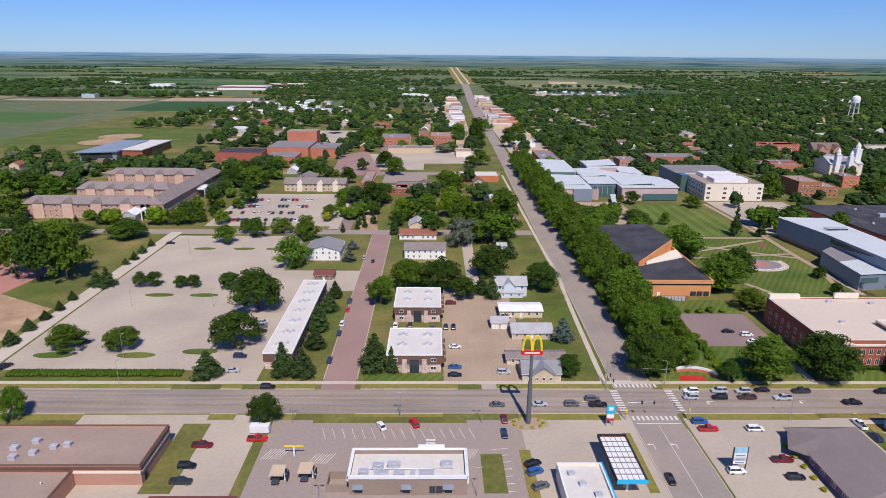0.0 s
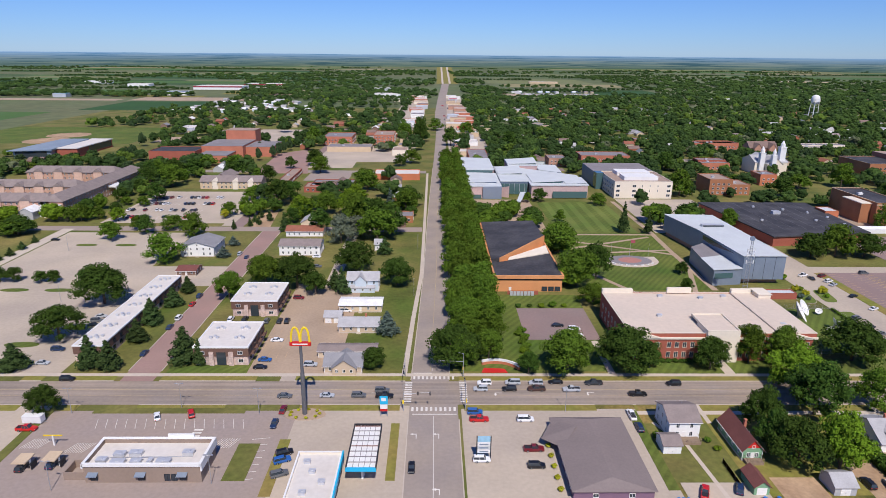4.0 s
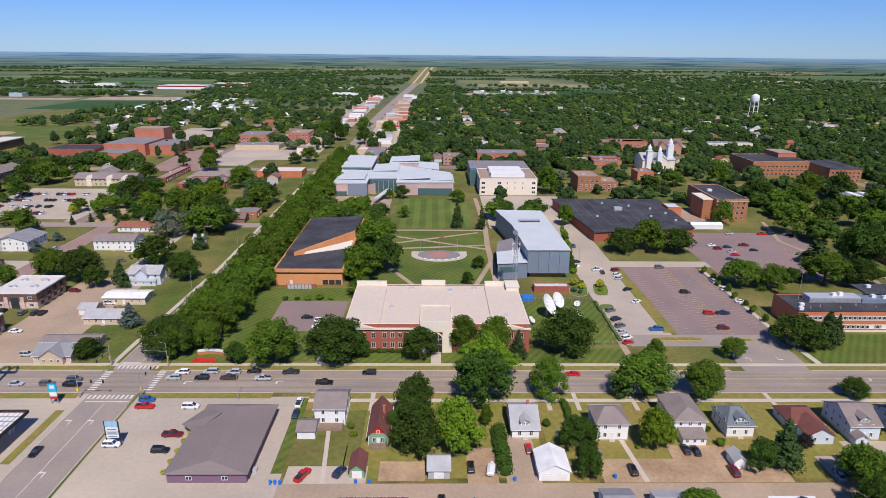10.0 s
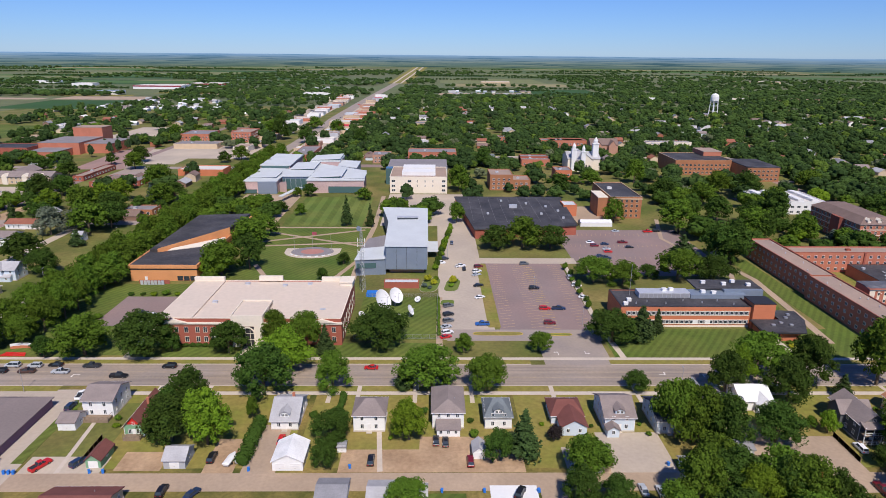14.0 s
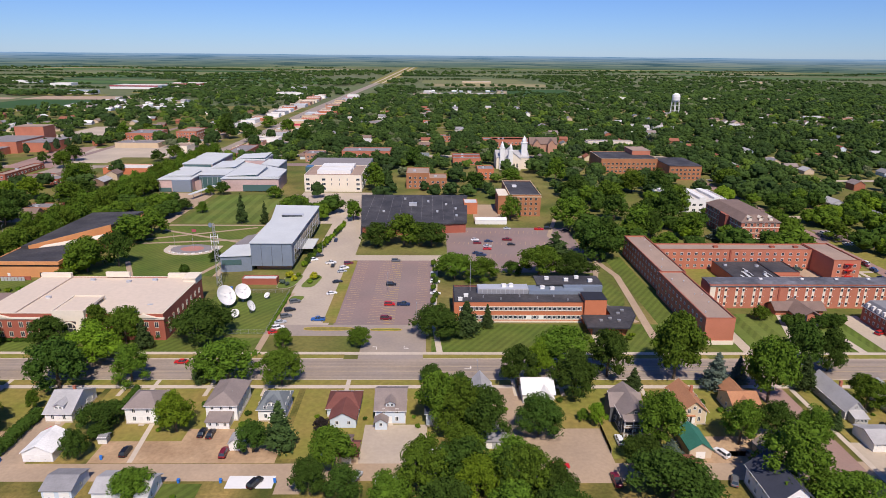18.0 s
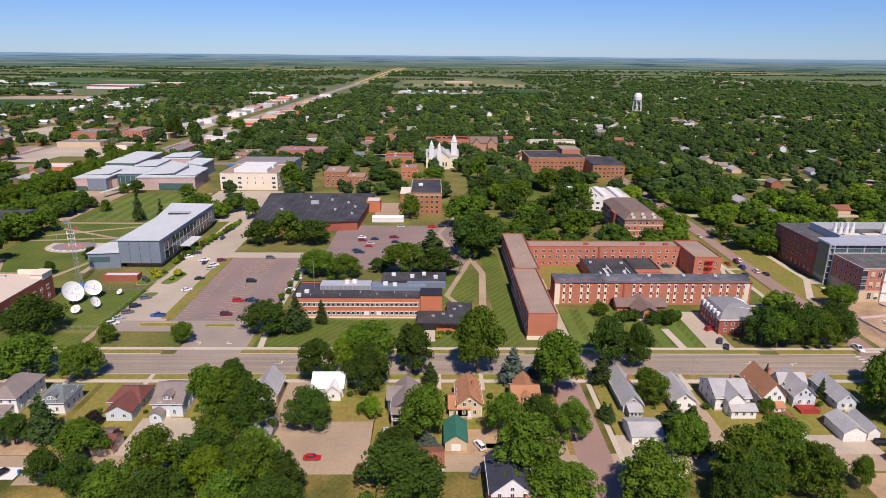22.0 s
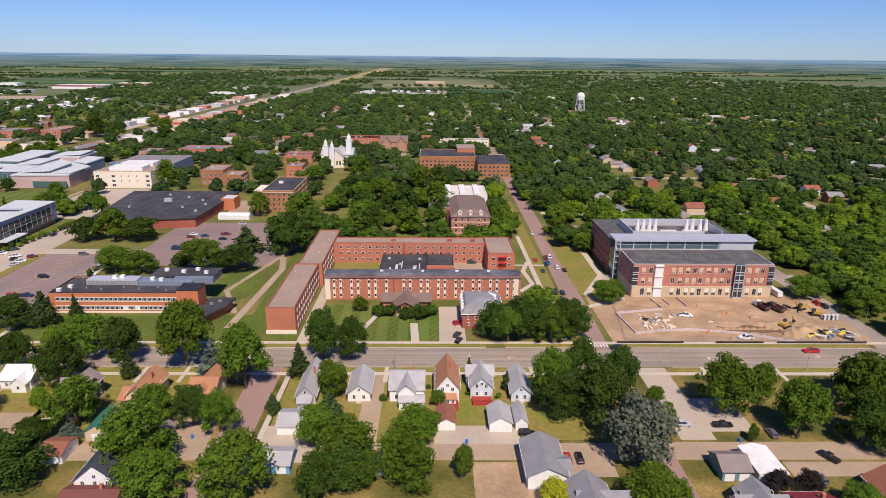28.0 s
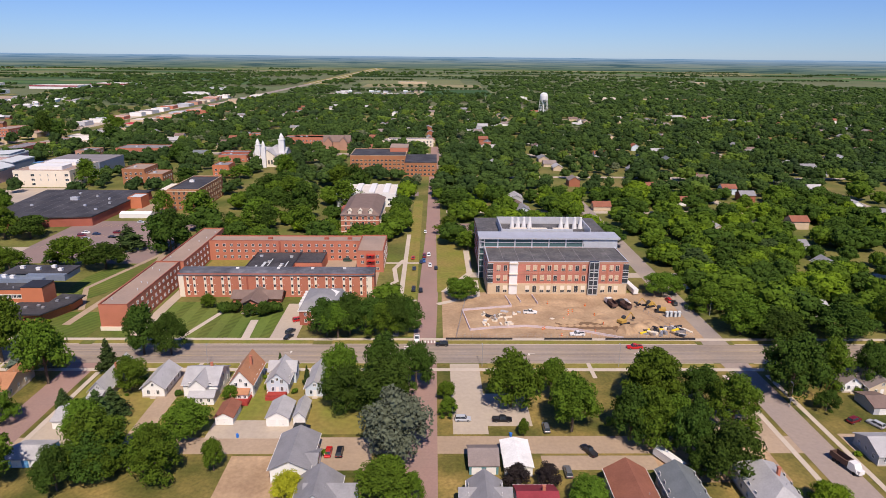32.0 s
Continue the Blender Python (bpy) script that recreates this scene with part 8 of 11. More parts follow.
def excavator(x, y, turn):
    top = thing("excavator", "yellow tracked excavator on bare earth", "excavator", x, y, 0.05, turn)
    for s in (-1, 1):
        part("track", Geo().box(-2.0, s * 1.2 - 0.3, 0.1, 2.0, s * 1.2 + 0.3, 0.7).tube((-2, s * 1.2 - 0.3, 0.4), (-2, s * 1.2 + 0.3, 0.4), 0.3, 0.3, 10).tube((2, s * 1.2 - 0.3, 0.4), (2, s * 1.2 + 0.3, 0.4), 0.3, 0.3, 10), M["dark"], top)
    part("house", Geo().box(-2.2, -1.2, 0.9, 0.6, 1.2, 2.0), M["digger"], top)
    part("cab", Geo().box(0.0, 0.2, 2.0, 1.4, 1.2, 3.0).box(0.6, 0.2, 0.9, 1.4, 1.2, 2.0), M["glass"], top)
    part("boom", Geo().tube((0.8, -0.2, 1.6), (3.6, -0.2, 4.2), 0.28, 0.22, 6).tube((3.6, -0.2, 4.2), (5.4, -0.2, 2.0), 0.2, 0.16, 6), M["digger"], top)
    part("bucket", Geo().solid([(5.0, -0.7, 1.0), (6.0, -0.7, 1.2), (6.0, 0.3, 1.2), (5.0, 0.3, 1.0)], [(5.2, -0.7, 2.0), (5.7, -0.7, 2.0), (5.7, 0.3, 2.0), (5.2, 0.3, 2.0)]), M["dark"], top)


excavator(623, 220, 200)
excavator(626, 214, 160)
excavator(607, 202, 30)


def site():
    rng = random.Random(11)
    for pts in ([(543.3, 214.8), (564.4, 219.2)], [(543.3, 214.8), (545.6, 195.2)], [(545.6, 195.2), (556, 197.6), (568, 198.8), (587, 195.4), (603, 187.8)], [(564.4, 219.2), (563, 231)], [(569, 224), (568, 231)], [(576, 222), (575, 232)]):
        g = Geo().prism(band(pts, 0.35), -0.1, 0.9)
        tagged(new("retaining_wall", g.mesh("retaining_wall", colour("wrapped_wall", (0.56, 0.47, 0.47), var=0.12, fine=1.5))), "new pale concrete retaining wall on the site", "wall")
    for x, y, r, h in ((612, 197, 6, 2.6), (603, 204, 7, 1.2), (585, 206, 8, 0.8), (618, 200, 4, 1.8), (560, 226, 6, 0.8), (590, 224, 9, 0.7)):
        V, F = [(0, 0, h)], []
        for i, f in enumerate((0.35, 0.7, 1.0)):
            for k in range(14):
                a = 2 * math.pi * k / 14
                j = rng.uniform(0.85, 1.15)
                V.append((r * f * j * math.cos(a), r * f * j * math.sin(a) * 0.7, h * (1 - f) * rng.uniform(0.7, 1.2) - (0.1 if i == 2 else 0)))
        F += [(0, 1 + k, 1 + (k + 1) % 14) for k in range(14)]
        for i in range(2):
            F += [(1 + i * 14 + k, 15 + i * 14 + k, 15 + i * 14 + (k + 1) % 14, 1 + i * 14 + (k + 1) % 14) for k in range(14)]
        ob = new("earth_mound", mesh_of("earth_mound", V, F, [M["dirt"]], smooth=True))
        ob.matrix_basis = pose(x, y, 0.04)
        tagged(ob, "loose heap of brown earth on the site", "earth mound", "earth heaps")
    rect("trench", 580, 200, 606, 203.5, 0.08, colour("wet_earth", (0.20, 0.125, 0.07), var=0.2), "dark trench in the earth", "trench")
    for k in range(26):
        x, y = rng.choice([(555, 207), (562, 211), (621, 199), (627, 196), (575, 205), (616, 225)])
        x, y = x + rng.uniform(-5, 5), y + rng.uniform(-3, 3)
        a, l = rng.uniform(0, 180), rng.uniform(1.5, 4.5)
        g = Geo().prism([(-l / 2, -0.6), (l / 2 - 0.3, -0.6), (l / 2 - 0.3, -0.2), (l / 2, -0.2), (l / 2, 0.6), (-l / 2 + 0.25, 0.6), (-l / 2 + 0.25, 0.1), (-l / 2, 0.1)], 0, rng.uniform(0.35, 0.6))
        ob = new("loaded_pallet", g.mesh("loaded_pallet", M[rng.choice(["wood", "cream", "dark", "metal", "cream"])]))
        ob.matrix_basis = pose(x, y, 0.05, 0, 0, a)
        tagged(ob, "loaded pallet of building material on the earth", "material", "pallets on the site")
    for x0, x1 in ((536, 561), (573, 591), (596, 630)):
        g = Geo()
        for k in range(int((x1 - x0) / 2.4)):
            g.box(x0 + k * 2.4, 187.1, 0, x0 + k * 2.4 + 0.08, 187.2, 1.1)
        g.box(x0, 187.12, 0.1, x1, 187.18, 0.9)
        tagged(new("silt_fence", g.mesh("silt_fence", M["dark"])), "low black fence round the building site", "fence")


site()
# ---- beds and islands of the campus drive, and the building site's clutter ----
def kerb_ring(name, pts, m, label, w=0.22, h=0.17):
    """A raised kerb that runs round an island or a bed."""
    n = len(pts)
    cx, cy = sum(p[0] for p in pts) / n, sum(p[1] for p in pts) / n
    inner = []
    for x, y in pts:
        d = math.hypot(x - cx, y - cy) or 1
        inner.append((x - (x - cx) / d * w, y - (y - cy) / d * w))
    g = Geo()
    for k in range(n):
        a, b, c, d = pts[k], pts[(k + 1) % n], inner[(k + 1) % n], inner[k]
        g.solid([(q[0], q[1], -0.05) for q in (a, b, c, d)], [(q[0], q[1], h) for q in (a, b, c, d)])
    tagged(new(name, g.mesh(name, M[m])), label, "kerb", kind="structure")


def oval(x0, y0, x1, y1, lean=0.0, n=20):
    cx, cy, rx, ry = (x0 + x1) / 2, (y0 + y1) / 2, (x1 - x0) / 2, (y1 - y0) / 2
    out = []
    for k in range(n):
        a = 2 * math.pi * k / n
        c, s = math.cos(a), math.sin(a)
        px, py = math.copysign(abs(c) ** 0.6, c) * rx, math.copysign(abs(s) ** 0.6, s) * ry
        out.append((cx + px + py * lean, cy + py))
    return out


for x0, y0, x1, y1, lean in ((232, 252, 240.5, 271, 0.15), (243, 253, 250, 269, 0.15), (240.6, 236.5, 247, 243, 0.1), (253, 206.6, 272.5, 209.8, 0.0), (279, 206.4, 291.5, 208.6, 0.0)):
    pts = oval(x0, y0, x1, y1, lean)
    low = y0 < 230
    sheet("bed_island", pts, 0.12, M["dry"] if low else M["lawn_pale"], "small kerbed planted island beside the drive", "grass")
    kerb_ring("kerb_island", pts, "yellow" if low else "kerb", "yellow painted kerb round an island" if low else "pale kerb round a planted island")
rng_bed = random.Random(3)
for x, y, w, h, m in ((235, 266, 3.6, 3.4, "leafyel"), (238, 262, 3.0, 2.6, "leafyel"), (233.5, 258, 2.6, 2.4, "needleblue"), (236, 256, 2.2, 1.8, "needleblue"), (239, 268, 2.4, 2.0, "leaflime"), (247, 264, 3.6, 3.6, "leafyel"), (246, 259, 2.6, 1.8, "leaflime"), (248.5, 266, 2.0, 1.6, "leaf")):
    bush(x, y, w, h, m, {"leafyel": "bright yellow-green ornamental shrub in a bed", "needleblue": "small blue-grey juniper shrub in a bed"}.get(m, "low green shrub in a planted bed"), "shrubs beside the drive")
for k in range(18):
    bush(239 + k * 0.55 + rng_bed.uniform(-0.5, 0.5), 283 + k * 4.6, 2.6 + rng_bed.uniform(-0.5, 1.2), 2.6 + rng_bed.uniform(-0.4, 1.6), rng_bed.choice(["leaf", "leafdk", "leaflime"]), "rounded green shrub along the dark-roofed building", "shrubs beside the drive")
for k in range(9):
    bush(303.6 + (k % 2) * 1.2, 216 + k * 8.4, 2.6, 2.6 + (k % 3) * 0.7, "leafdk" if k % 2 else "leaf", "small rounded tree-like shrub beside the walk", "shrubs beside the lot")


def yard_fence(pts, h=1.9):
    top = thing("wire_fence", "grey wire fence round the dish yard", "fence")
    for (ax, ay), (bx, by) in zip(pts, pts[1:]):
        n = max(1, int(math.hypot(bx - ax, by - ay) / 3))
        for k in range(n):
            x, y = ax + (bx - ax) * k / n, ay + (by - ay) * k / n
            part("post", Geo().tube((x, y, -0.1), (x, y, h), 0.05, 0.05, 6), M["galv"], top)
        for z in (0.2, 0.75, 1.3, h - 0.05):
            part("wire", Geo().tube((ax, ay, z), (bx, by, z), 0.025, 0.025, 4), M["galv"], top)


yard_fence([(207.5, 203.5), (239.5, 203.5), (239.5, 246), (207.5, 246)])


def heap(x, y, w, d, h, m, label, seed):
    """A loose pile: a mound with a ragged foot and slumped sides."""
    rng = random.Random(seed)
    V, F, n = [(x, y, h)], [], 14
    for r, z in ((0.3, 0.82), (0.62, 0.42), (1.0, -0.05)):
        for k in range(n):
            a = 2 * math.pi * k / n
            j = rng.uniform(0.82, 1.14)
            V.append((x + w / 2 * r * j * math.cos(a), y + d / 2 * r * j * math.sin(a), h * z * rng.uniform(0.85, 1.1) if z > 0 else -0.05))
    for k in range(n):
        j = (k + 1) % n
        F.append((0, 1 + k, 1 + j))
        for r in range(2):
            F.append((1 + r * n + k, 1 + (r + 1) * n + k, 1 + (r + 1) * n + j, 1 + r * n + j))
    tagged(new("earth_mound", mesh_of("earth_mound", V, F, [M[m]])), label, "earth mound", "earth heaps")


wet = colour("damp_earth", (0.19, 0.115, 0.065), var=0.22)
for x, y, w, d, h in ((606, 195, 9, 8, 3.0), (598, 204, 7, 4, 1.2), (588, 205, 10, 3, 0.9), (617, 204, 6, 5, 1.0), (571, 222, 14, 5, 0.8), (590, 216, 12, 6, 0.9), (557, 219, 7, 4, 0.8), (626, 201, 5, 4, 0.9), (600, 212, 8, 4, 0.7)):
    heap(x, y, w, d, h, "dirt", "loose heap of pale brown earth on the site", int(x * 3 + y))
g = Geo()
for k in range(10):
    g.box(579 + k * 2.5, 196.2 + (k % 3) * 0.35, 0.02, 581.5 + k * 2.5, 199.2 + (k % 2) * 0.5, 0.10)
tagged(new("trench_floor", g.mesh("trench_floor", wet)), "strip of dark freshly dug earth", "trench", kind="structure")
for k in range(9):
    heap(580 + k * 2.7, 199.8, 3.6, 2.2, 0.8, "dirt", "loose heap of pale brown earth on the site", k + 60)
rng_site = random.Random(12)
for k in range(26):
    x, y = rng_site.uniform(551, 565), rng_site.uniform(200, 212)
    ob = new("concrete_block", Geo().box(-0.9, -0.35, 0, 0.9, 0.35, 0.6).mesh("concrete_block", M["cream"]))
    ob.matrix_basis = pose(x, y, 0.06, 0, 0, rng_site.choice([12, 14, 100, 104]))
    tagged(ob, "pale concrete footing block on bare earth", "concrete block", "footings on the site")
for k in range(34):
    x, y = rng_site.uniform(612, 629), rng_site.uniform(190, 199)
    l = rng_site.uniform(1.2, 4.2)
    m = rng_site.choice(["wood", "wood", "galv", "dark", "cream", "roofgrey", "gold"])
    ob = new("loaded_pallet", Geo().prism([(-l / 2, -0.5), (l / 2 - 0.2, -0.5), (l / 2, -0.15), (l / 2, 0.5), (-l / 2 + 0.3, 0.5), (-l / 2, 0.2)], 0, rng_site.uniform(0.3, 1.2)).mesh("loaded_pallet", M[m]))
    ob.matrix_basis = pose(x, y, 0.06, 0, 0, rng_site.uniform(0, 180))
    tagged(ob, {"wood": "pallet of sawn timber", "galv": "bundle of steel pipes", "dark": "dark pallet load", "cream": "pale pallet load", "roofgrey": "grey pallet load", "gold": "yellow pallet load"}[m] + " on the building site", "material", "pallets on the site")
for k in range(12):
    x, y = rng_site.uniform(566, 612), rng_site.uniform(190, 228)
    t = thing("traffic_barrel", "orange and white traffic barrel on the site", "barrel", x, y, 0.05, group="traffic barrels")
    part("drum", Geo().tube((0, 0, 0), (0, 0, 1.0), 0.32, 0.26, 10), M["orange"], t)
    part("stripe", Geo().tube((0, 0, 0.55), (0, 0, 0.72), 0.31, 0.3, 10), M["white"], t)
for k in range(4):
    t = thing("portable_toilet", "grey-blue portable toilet on the site", "toilet", 627 + k * 1.7, 209 + (k % 2) * 0.3, 0.05, group="portable toilets")
    part("cabin", Geo().box(-0.6, -0.6, 0, 0.6, 0.6, 2.1), M["steel"], t)
    part("roof", Geo().slab([(-0.65, -0.65, 2.1), (0.65, -0.65, 2.1), (0.65, 0.65, 2.3), (-0.65, 0.65, 2.3)], 0.08), M["zinc"], t)
    part("door", Geo().box(-0.4, -0.64, 0.1, 0.4, -0.6, 1.9), M["zinc"], t)
fence = thing("site_fence", "wire fence panels round the building site", "fence")
for a, b in (((540, 188.6), (630, 188.6)), ((630, 188.6), (619, 214)), ((540, 188.6), (546, 232))):
    n = int(math.hypot(b[0] - a[0], b[1] - a[1]) / 3)
    for k in range(n + 1):
        x, y = a[0] + (b[0] - a[0]) * k / n, a[1] + (b[1] - a[1]) * k / n
        part("post", Geo().tube((x, y, -0.1), (x, y, 1.8), 0.05, 0.05, 5), M["galv"], fence)
    for z in (0.15, 0.95, 1.75):
        part("rail", Geo().tube((*a, z), (*b, z), 0.03, 0.03, 4), M["galv"], fence)


def hall_beds():
    """Clipped shrubs round the small lot beside the hall."""
    rng = random.Random(31)
    for k in range(16):
        x, y = (101.5 + rng.uniform(-1.5, 1.5), 196 + k * 2.6) if k < 11 else (104 + (k - 11) * 5.0, 247.5 + rng.uniform(-0.6, 0.6))
        bush(x, y, rng.uniform(2.0, 3.6), rng.uniform(1.2, 2.4), rng.choice(["leaf", "leafdk", "leaflime"]), "rounded green shrub beside the small lot", "shrubs beside the hall")
    for k in range(9):
        bush(142 + k * 2.4, 196.9, 2.3, 1.3, "leafdk", "clipped green shrub against the brick hall", "shrubs beside the hall")


hall_beds()
for x, y in ((447.8, 212.6), (464.4, 212.8)):
    for dx in (-2.4, 0, 2.4):
        bush(x + dx, y + dx * 0.1, 5.2, 4.6, "leafdk", "broad dark green shrub beside the lobby", "shrubs beside the lobby")


# halls and schools further north
town_block("far_hall", "long red brick hall with a dark roof", 360, 704, 412, 720, 9.0, "brick", "roofgrey", 1)
town_block("far_hall", "low dark red brick building", 322, 596, 349, 608, 7.5, "brickdk", "roofgrey", 1)
town_block("far_hall", "long pale grey two-storey building", 479, 700, 531, 713, 8.0, "cream", "roofgrey", 1)
for x0, x1, y, wall in ((886, 962, 1468, "cream"), (981, 1030, 1460, "tan"), (1069, 1152, 1452, "brickpk"), (700, 760, 1480, "white")):
    town_block("far_school", "long low pale building beyond the woods", x0, y, x1, y + 26, 7.0, wall, "roofwhite", 0)
t = thing("far_hall", "pink brick hall with steep gabled roofs", "building")
pitched(t, 409, 672, 439, 688, 9.0, 6.0, "x", shingle("brown"), M["brickpk"])
for x in (416, 432):
    pitched(t, x - 4, 667, x + 4, 680, 9.0, 5.0, "y", shingle("brown"), M["brickpk"], name="gable_roof")
for x, y in ((601, 879), (622, 884), (495, 823), (512, 826), (921, 1030), (938, 1034), (949, 972), (966, 975), (700, 760), (742, 905), (830, 700), (770, 640)):
    t = thing("far_house", "white house with a pale grey roof among trees", "house", x, y, 0, 0, "houses of the town")
    pitched(t, -7, -4.5, 7, 4.5, 5.2, 3.0, "x", shingle("ltgrey"), siding("white"))
# ---- houses and garages ----
hedge(208.4, 152.5, 210.8, 162.5, 1.9, "leafdk", "clipped dark green hedge beside the house")
house("two-storey white house with a taupe roof and rear steps", 139.0, 155.6, 8.8, 11.0, 5.6, 2.2, "x", "taupe", "white", deck=3.0)
garage("small white garage with a taupe roof beside a house", 133.3, 146.2, 5.0, 6.0, 2.7, 1.3, "x", "taupe", "white")
green_house = house("green house with a red gable and a maroon roof", 153.9, 147.7, 5.5, 15.0, 3.4, 3.2, "y", "maroon", "green", deck=2.2, chimney=1)
part("gable", Geo().solid([(-2.0, -7.58, 4.0), (2.0, -7.58, 4.0), (0, -7.58, 6.2)], [(-2.0, -7.5, 4.0), (2.0, -7.5, 4.0), (0, -7.5, 6.2)]), M["red"], green_house, "bright red painted gable")
garage("maroon roofed garage beside a concrete drive", 281.0, 127.2, 6.0, 6.4, 2.6, 1.7, "x", "maroon", "tan")
garage("pale blue garage under the trees", 305.6, 124.0, 6.2, 6.6, 2.6, 1.6, "x", "ltgrey", "ltblue")
garage("small white shed beside dark shrubs", 250.1, 132.0, 3.2, 4.6, 2.4, 1.3, "y", "ltgrey", "white")
garage("small green shed with a maroon roof", 149.6, 129.7, 3.9, 7.0, 2.5, 1.6, "y", "maroon", "green")
garage("weathered grey shed with a pale roof", 170.6, 129.2, 5.6, 6.6, 2.6, 1.9, "x", "ltgrey", "grey")
house("white house with a long pale grey roof and a dormer", 195.2, 150.4, 7.6, 14.0, 3.2, 3.4, "x", "ltgrey", "white", dormer=1, chimney=1)
garage("white double garage with a white roof", 200.1, 129.5, 7.9, 9.0, 2.9, 2.0, "y", "white", "white")
house("two-storey white house with a taupe hipped roof", 219.5, 147.3, 8.9, 9.5, 5.5, 2.4, "x", "taupe", "white", hip=3.6)
garage("tiny grey wooden garden shed", 213.0, 134.0, 2.0, 2.5, 1.9, 0.5, "x", "grey", "grey")
house("two-storey white house with a taupe hipped roof and a rear wing", 242.1, 151.2, 9.0, 14.0, 5.4, 2.4, "y", "taupe", "white", hip=3.6, porch=4.5)
house("low white house with a slate hipped roof", 256.6, 148.9, 7.7, 10.0, 4.2, 2.8, "x", "slate", "white", hip=3.0, dormer=1)
house("white house with a maroon hipped roof and a gabled rear wing", 277.0, 151.0, 9.2, 9.5, 3.1, 2.3, "x", "maroon", "ltblue", hip=2.6, ell=(0.8, -6.5, 7.4, 8.0, 3.0, 2.1, "y"))
house("pale blue house with a taupe roof and a rear wing", 291.3, 148.9, 8.6, 13.0, 4.8, 3.2, "x", "taupe", "ltblue", dormer=1, ell=(-2.5, -7.8, 3.4, 3.2, 2.6, 1.1, "y"))
house("house with a dark shingled roof under the trees", 305.5, 147.8, 7.6, 13.0, 4.4, 2.6, "x", "dark", "ltblue")
house("white house with a bright white metal roof", 336.2, 158.5, 9.5, 10.0, 3.6, 2.6, "x", "white", "white", ell=(2.0, -3.5, 4.5, 7.0, 3.2, 2.0, 'y'))
house("cream house with a steep grey gable", 318.3, 153.6, 6.5, 11.0, 4.6, 3.6, "y", "ltgrey", "cream", porch=3.0)
garage("long low grey garage", 320.5, 134.3, 7.8, 8.0, 2.5, 1.2, "x", "grey", "grey")
garage("brown garage under the trees", 280.2, 129.6, 3.0, 7.0, 2.6, 1.4, "x", "brown", "brown")
house("dark-sided house with a taupe roof", 361.1, 144.6, 7.6, 14.0, 5.8, 2.8, "y", "taupe", "dark", tiers=2.4, ell=(-1.0, 2.0, 9.0, 6.0, 5.4, 2.6, "x"))
house("cream house with an orange-tan roof and a brick chimney", 379.8, 148.7, 7.2, 13.0, 4.6, 3.0, "y", "orange", "cream", chimney=1, ell=(-3.0, -2.0, 6.0, 9.0, 3.0, 1.8, 'x'))
house("cream bungalow with an orange-tan roof and a dormer", 397.1, 150.3, 8.1, 12.0, 3.2, 3.0, "x", "orange", "cream", dormer=1, ell=(0.5, 5.0, 6.0, 8.0, 3.4, 2.6, 'y'))
garage("tan garage with a dark green roof", 375.3, 130.9, 6.0, 10.0, 2.9, 2.0, "y", "green", "tan")
garage("small cream garage beside a yard", 393.4, 128.1, 3.5, 5.0, 2.3, 1.2, "y", "taupe", "cream")
house("white house with a steep dark slate-blue roof", 387.6, 109.2, 9.9, 14.0, 5.4, 4.2, "y", "dark", "white")
house("long grey house with a pale roof", 429.0, 154.1, 5.7, 19.0, 3.2, 3.0, "y", "ltgrey", "grey", chimney=1, porch=3.5)
garage("white double garage with a pale grey roof", 428.3, 133.1, 8.7, 9.0, 2.7, 1.6, "x", "ltgrey", "white")
house("white house with a pale grey gabled roof", 445.0, 152.4, 6.8, 13.0, 3.4, 2.6, "y", "ltgrey", "white")
house("rambling white house with pale grey roofs", 459.6, 151.9, 10.4, 12.0, 4.6, 2.9, "x", "ltgrey", "white", chimney=1, ell=(0.0, -4.5, 5.0, 8.0, 5.0, 2.4, "y"), ell2=(1.6, -8.2, 7.4, 4.4, 2.7, 1.1, "x"))
house("tall white house with a tan gabled roof", 472.1, 152.9, 7.1, 14.0, 4.9, 4.4, "y", "orange", "white", chimney=1, porch=2.6, deck=5.0, deckm="reddeck")
garage("white garage with a rust-red roof", 471.5, 134.7, 5.1, 8.0, 2.6, 1.4, "y", "rust", "white")
house("pale blue house with a grey roof", 482.7, 153.9, 6.7, 12.0, 4.2, 3.2, "y", "ltgrey", "ltblue", deck=4.0, deckm="reddeck", ell=(0.0, 3.4, 8.6, 5.0, 4.4, 2.4, "x"))
house("narrow pale blue house with a grey roof", 494.7, 152.9, 5.8, 14.0, 3.4, 2.6, "y", "ltgrey", "ltblue")
garage("white double garage with a pale grey roof", 486.9, 134.4, 6.4, 9.0, 2.9, 1.9, "y", "ltgrey", "white")
garage("narrow white garage with a pale grey roof", 492.9, 135.2, 3.4, 9.0, 2.7, 1.6, "y", "ltgrey", "white")
garage("pale blue garage with a dark low roof", 427.0, 115.4, 8.6, 8.0, 2.6, 1.3, "x", "ltgrey", "skyblue")
house("large white barn-like garage with a grey roof", 495.8, 112.5, 9.6, 15.0, 4.2, 2.4, "y", "grey", "white", plain=1, ell=(3.2, -2.5, 6.0, 8.0, 3.6, 1.6, "x"))
house("house with a cross-gabled grey roof", 504.2, 97.5, 10.0, 11.0, 3.6, 3.6, "y", "grey", "ltblue", ell=(3.0, 0.0, 12.0, 6.0, 3.2, 2.6, 'x'))
garage("white garage with a rust-red roof", 368.5, 119.6, 6.4, 8.0, 2.7, 1.3, "x", "rust", "white")
house("low house with a maroon roof", 388.5, 99.0, 12.7, 11.0, 3.0, 2.2, "x", "maroon", "tan", chimney=1)
garage("teal garage with a taupe roof", 544.2, 112.4, 7.4, 8.4, 2.9, 2.0, "x", "taupe", "teal")
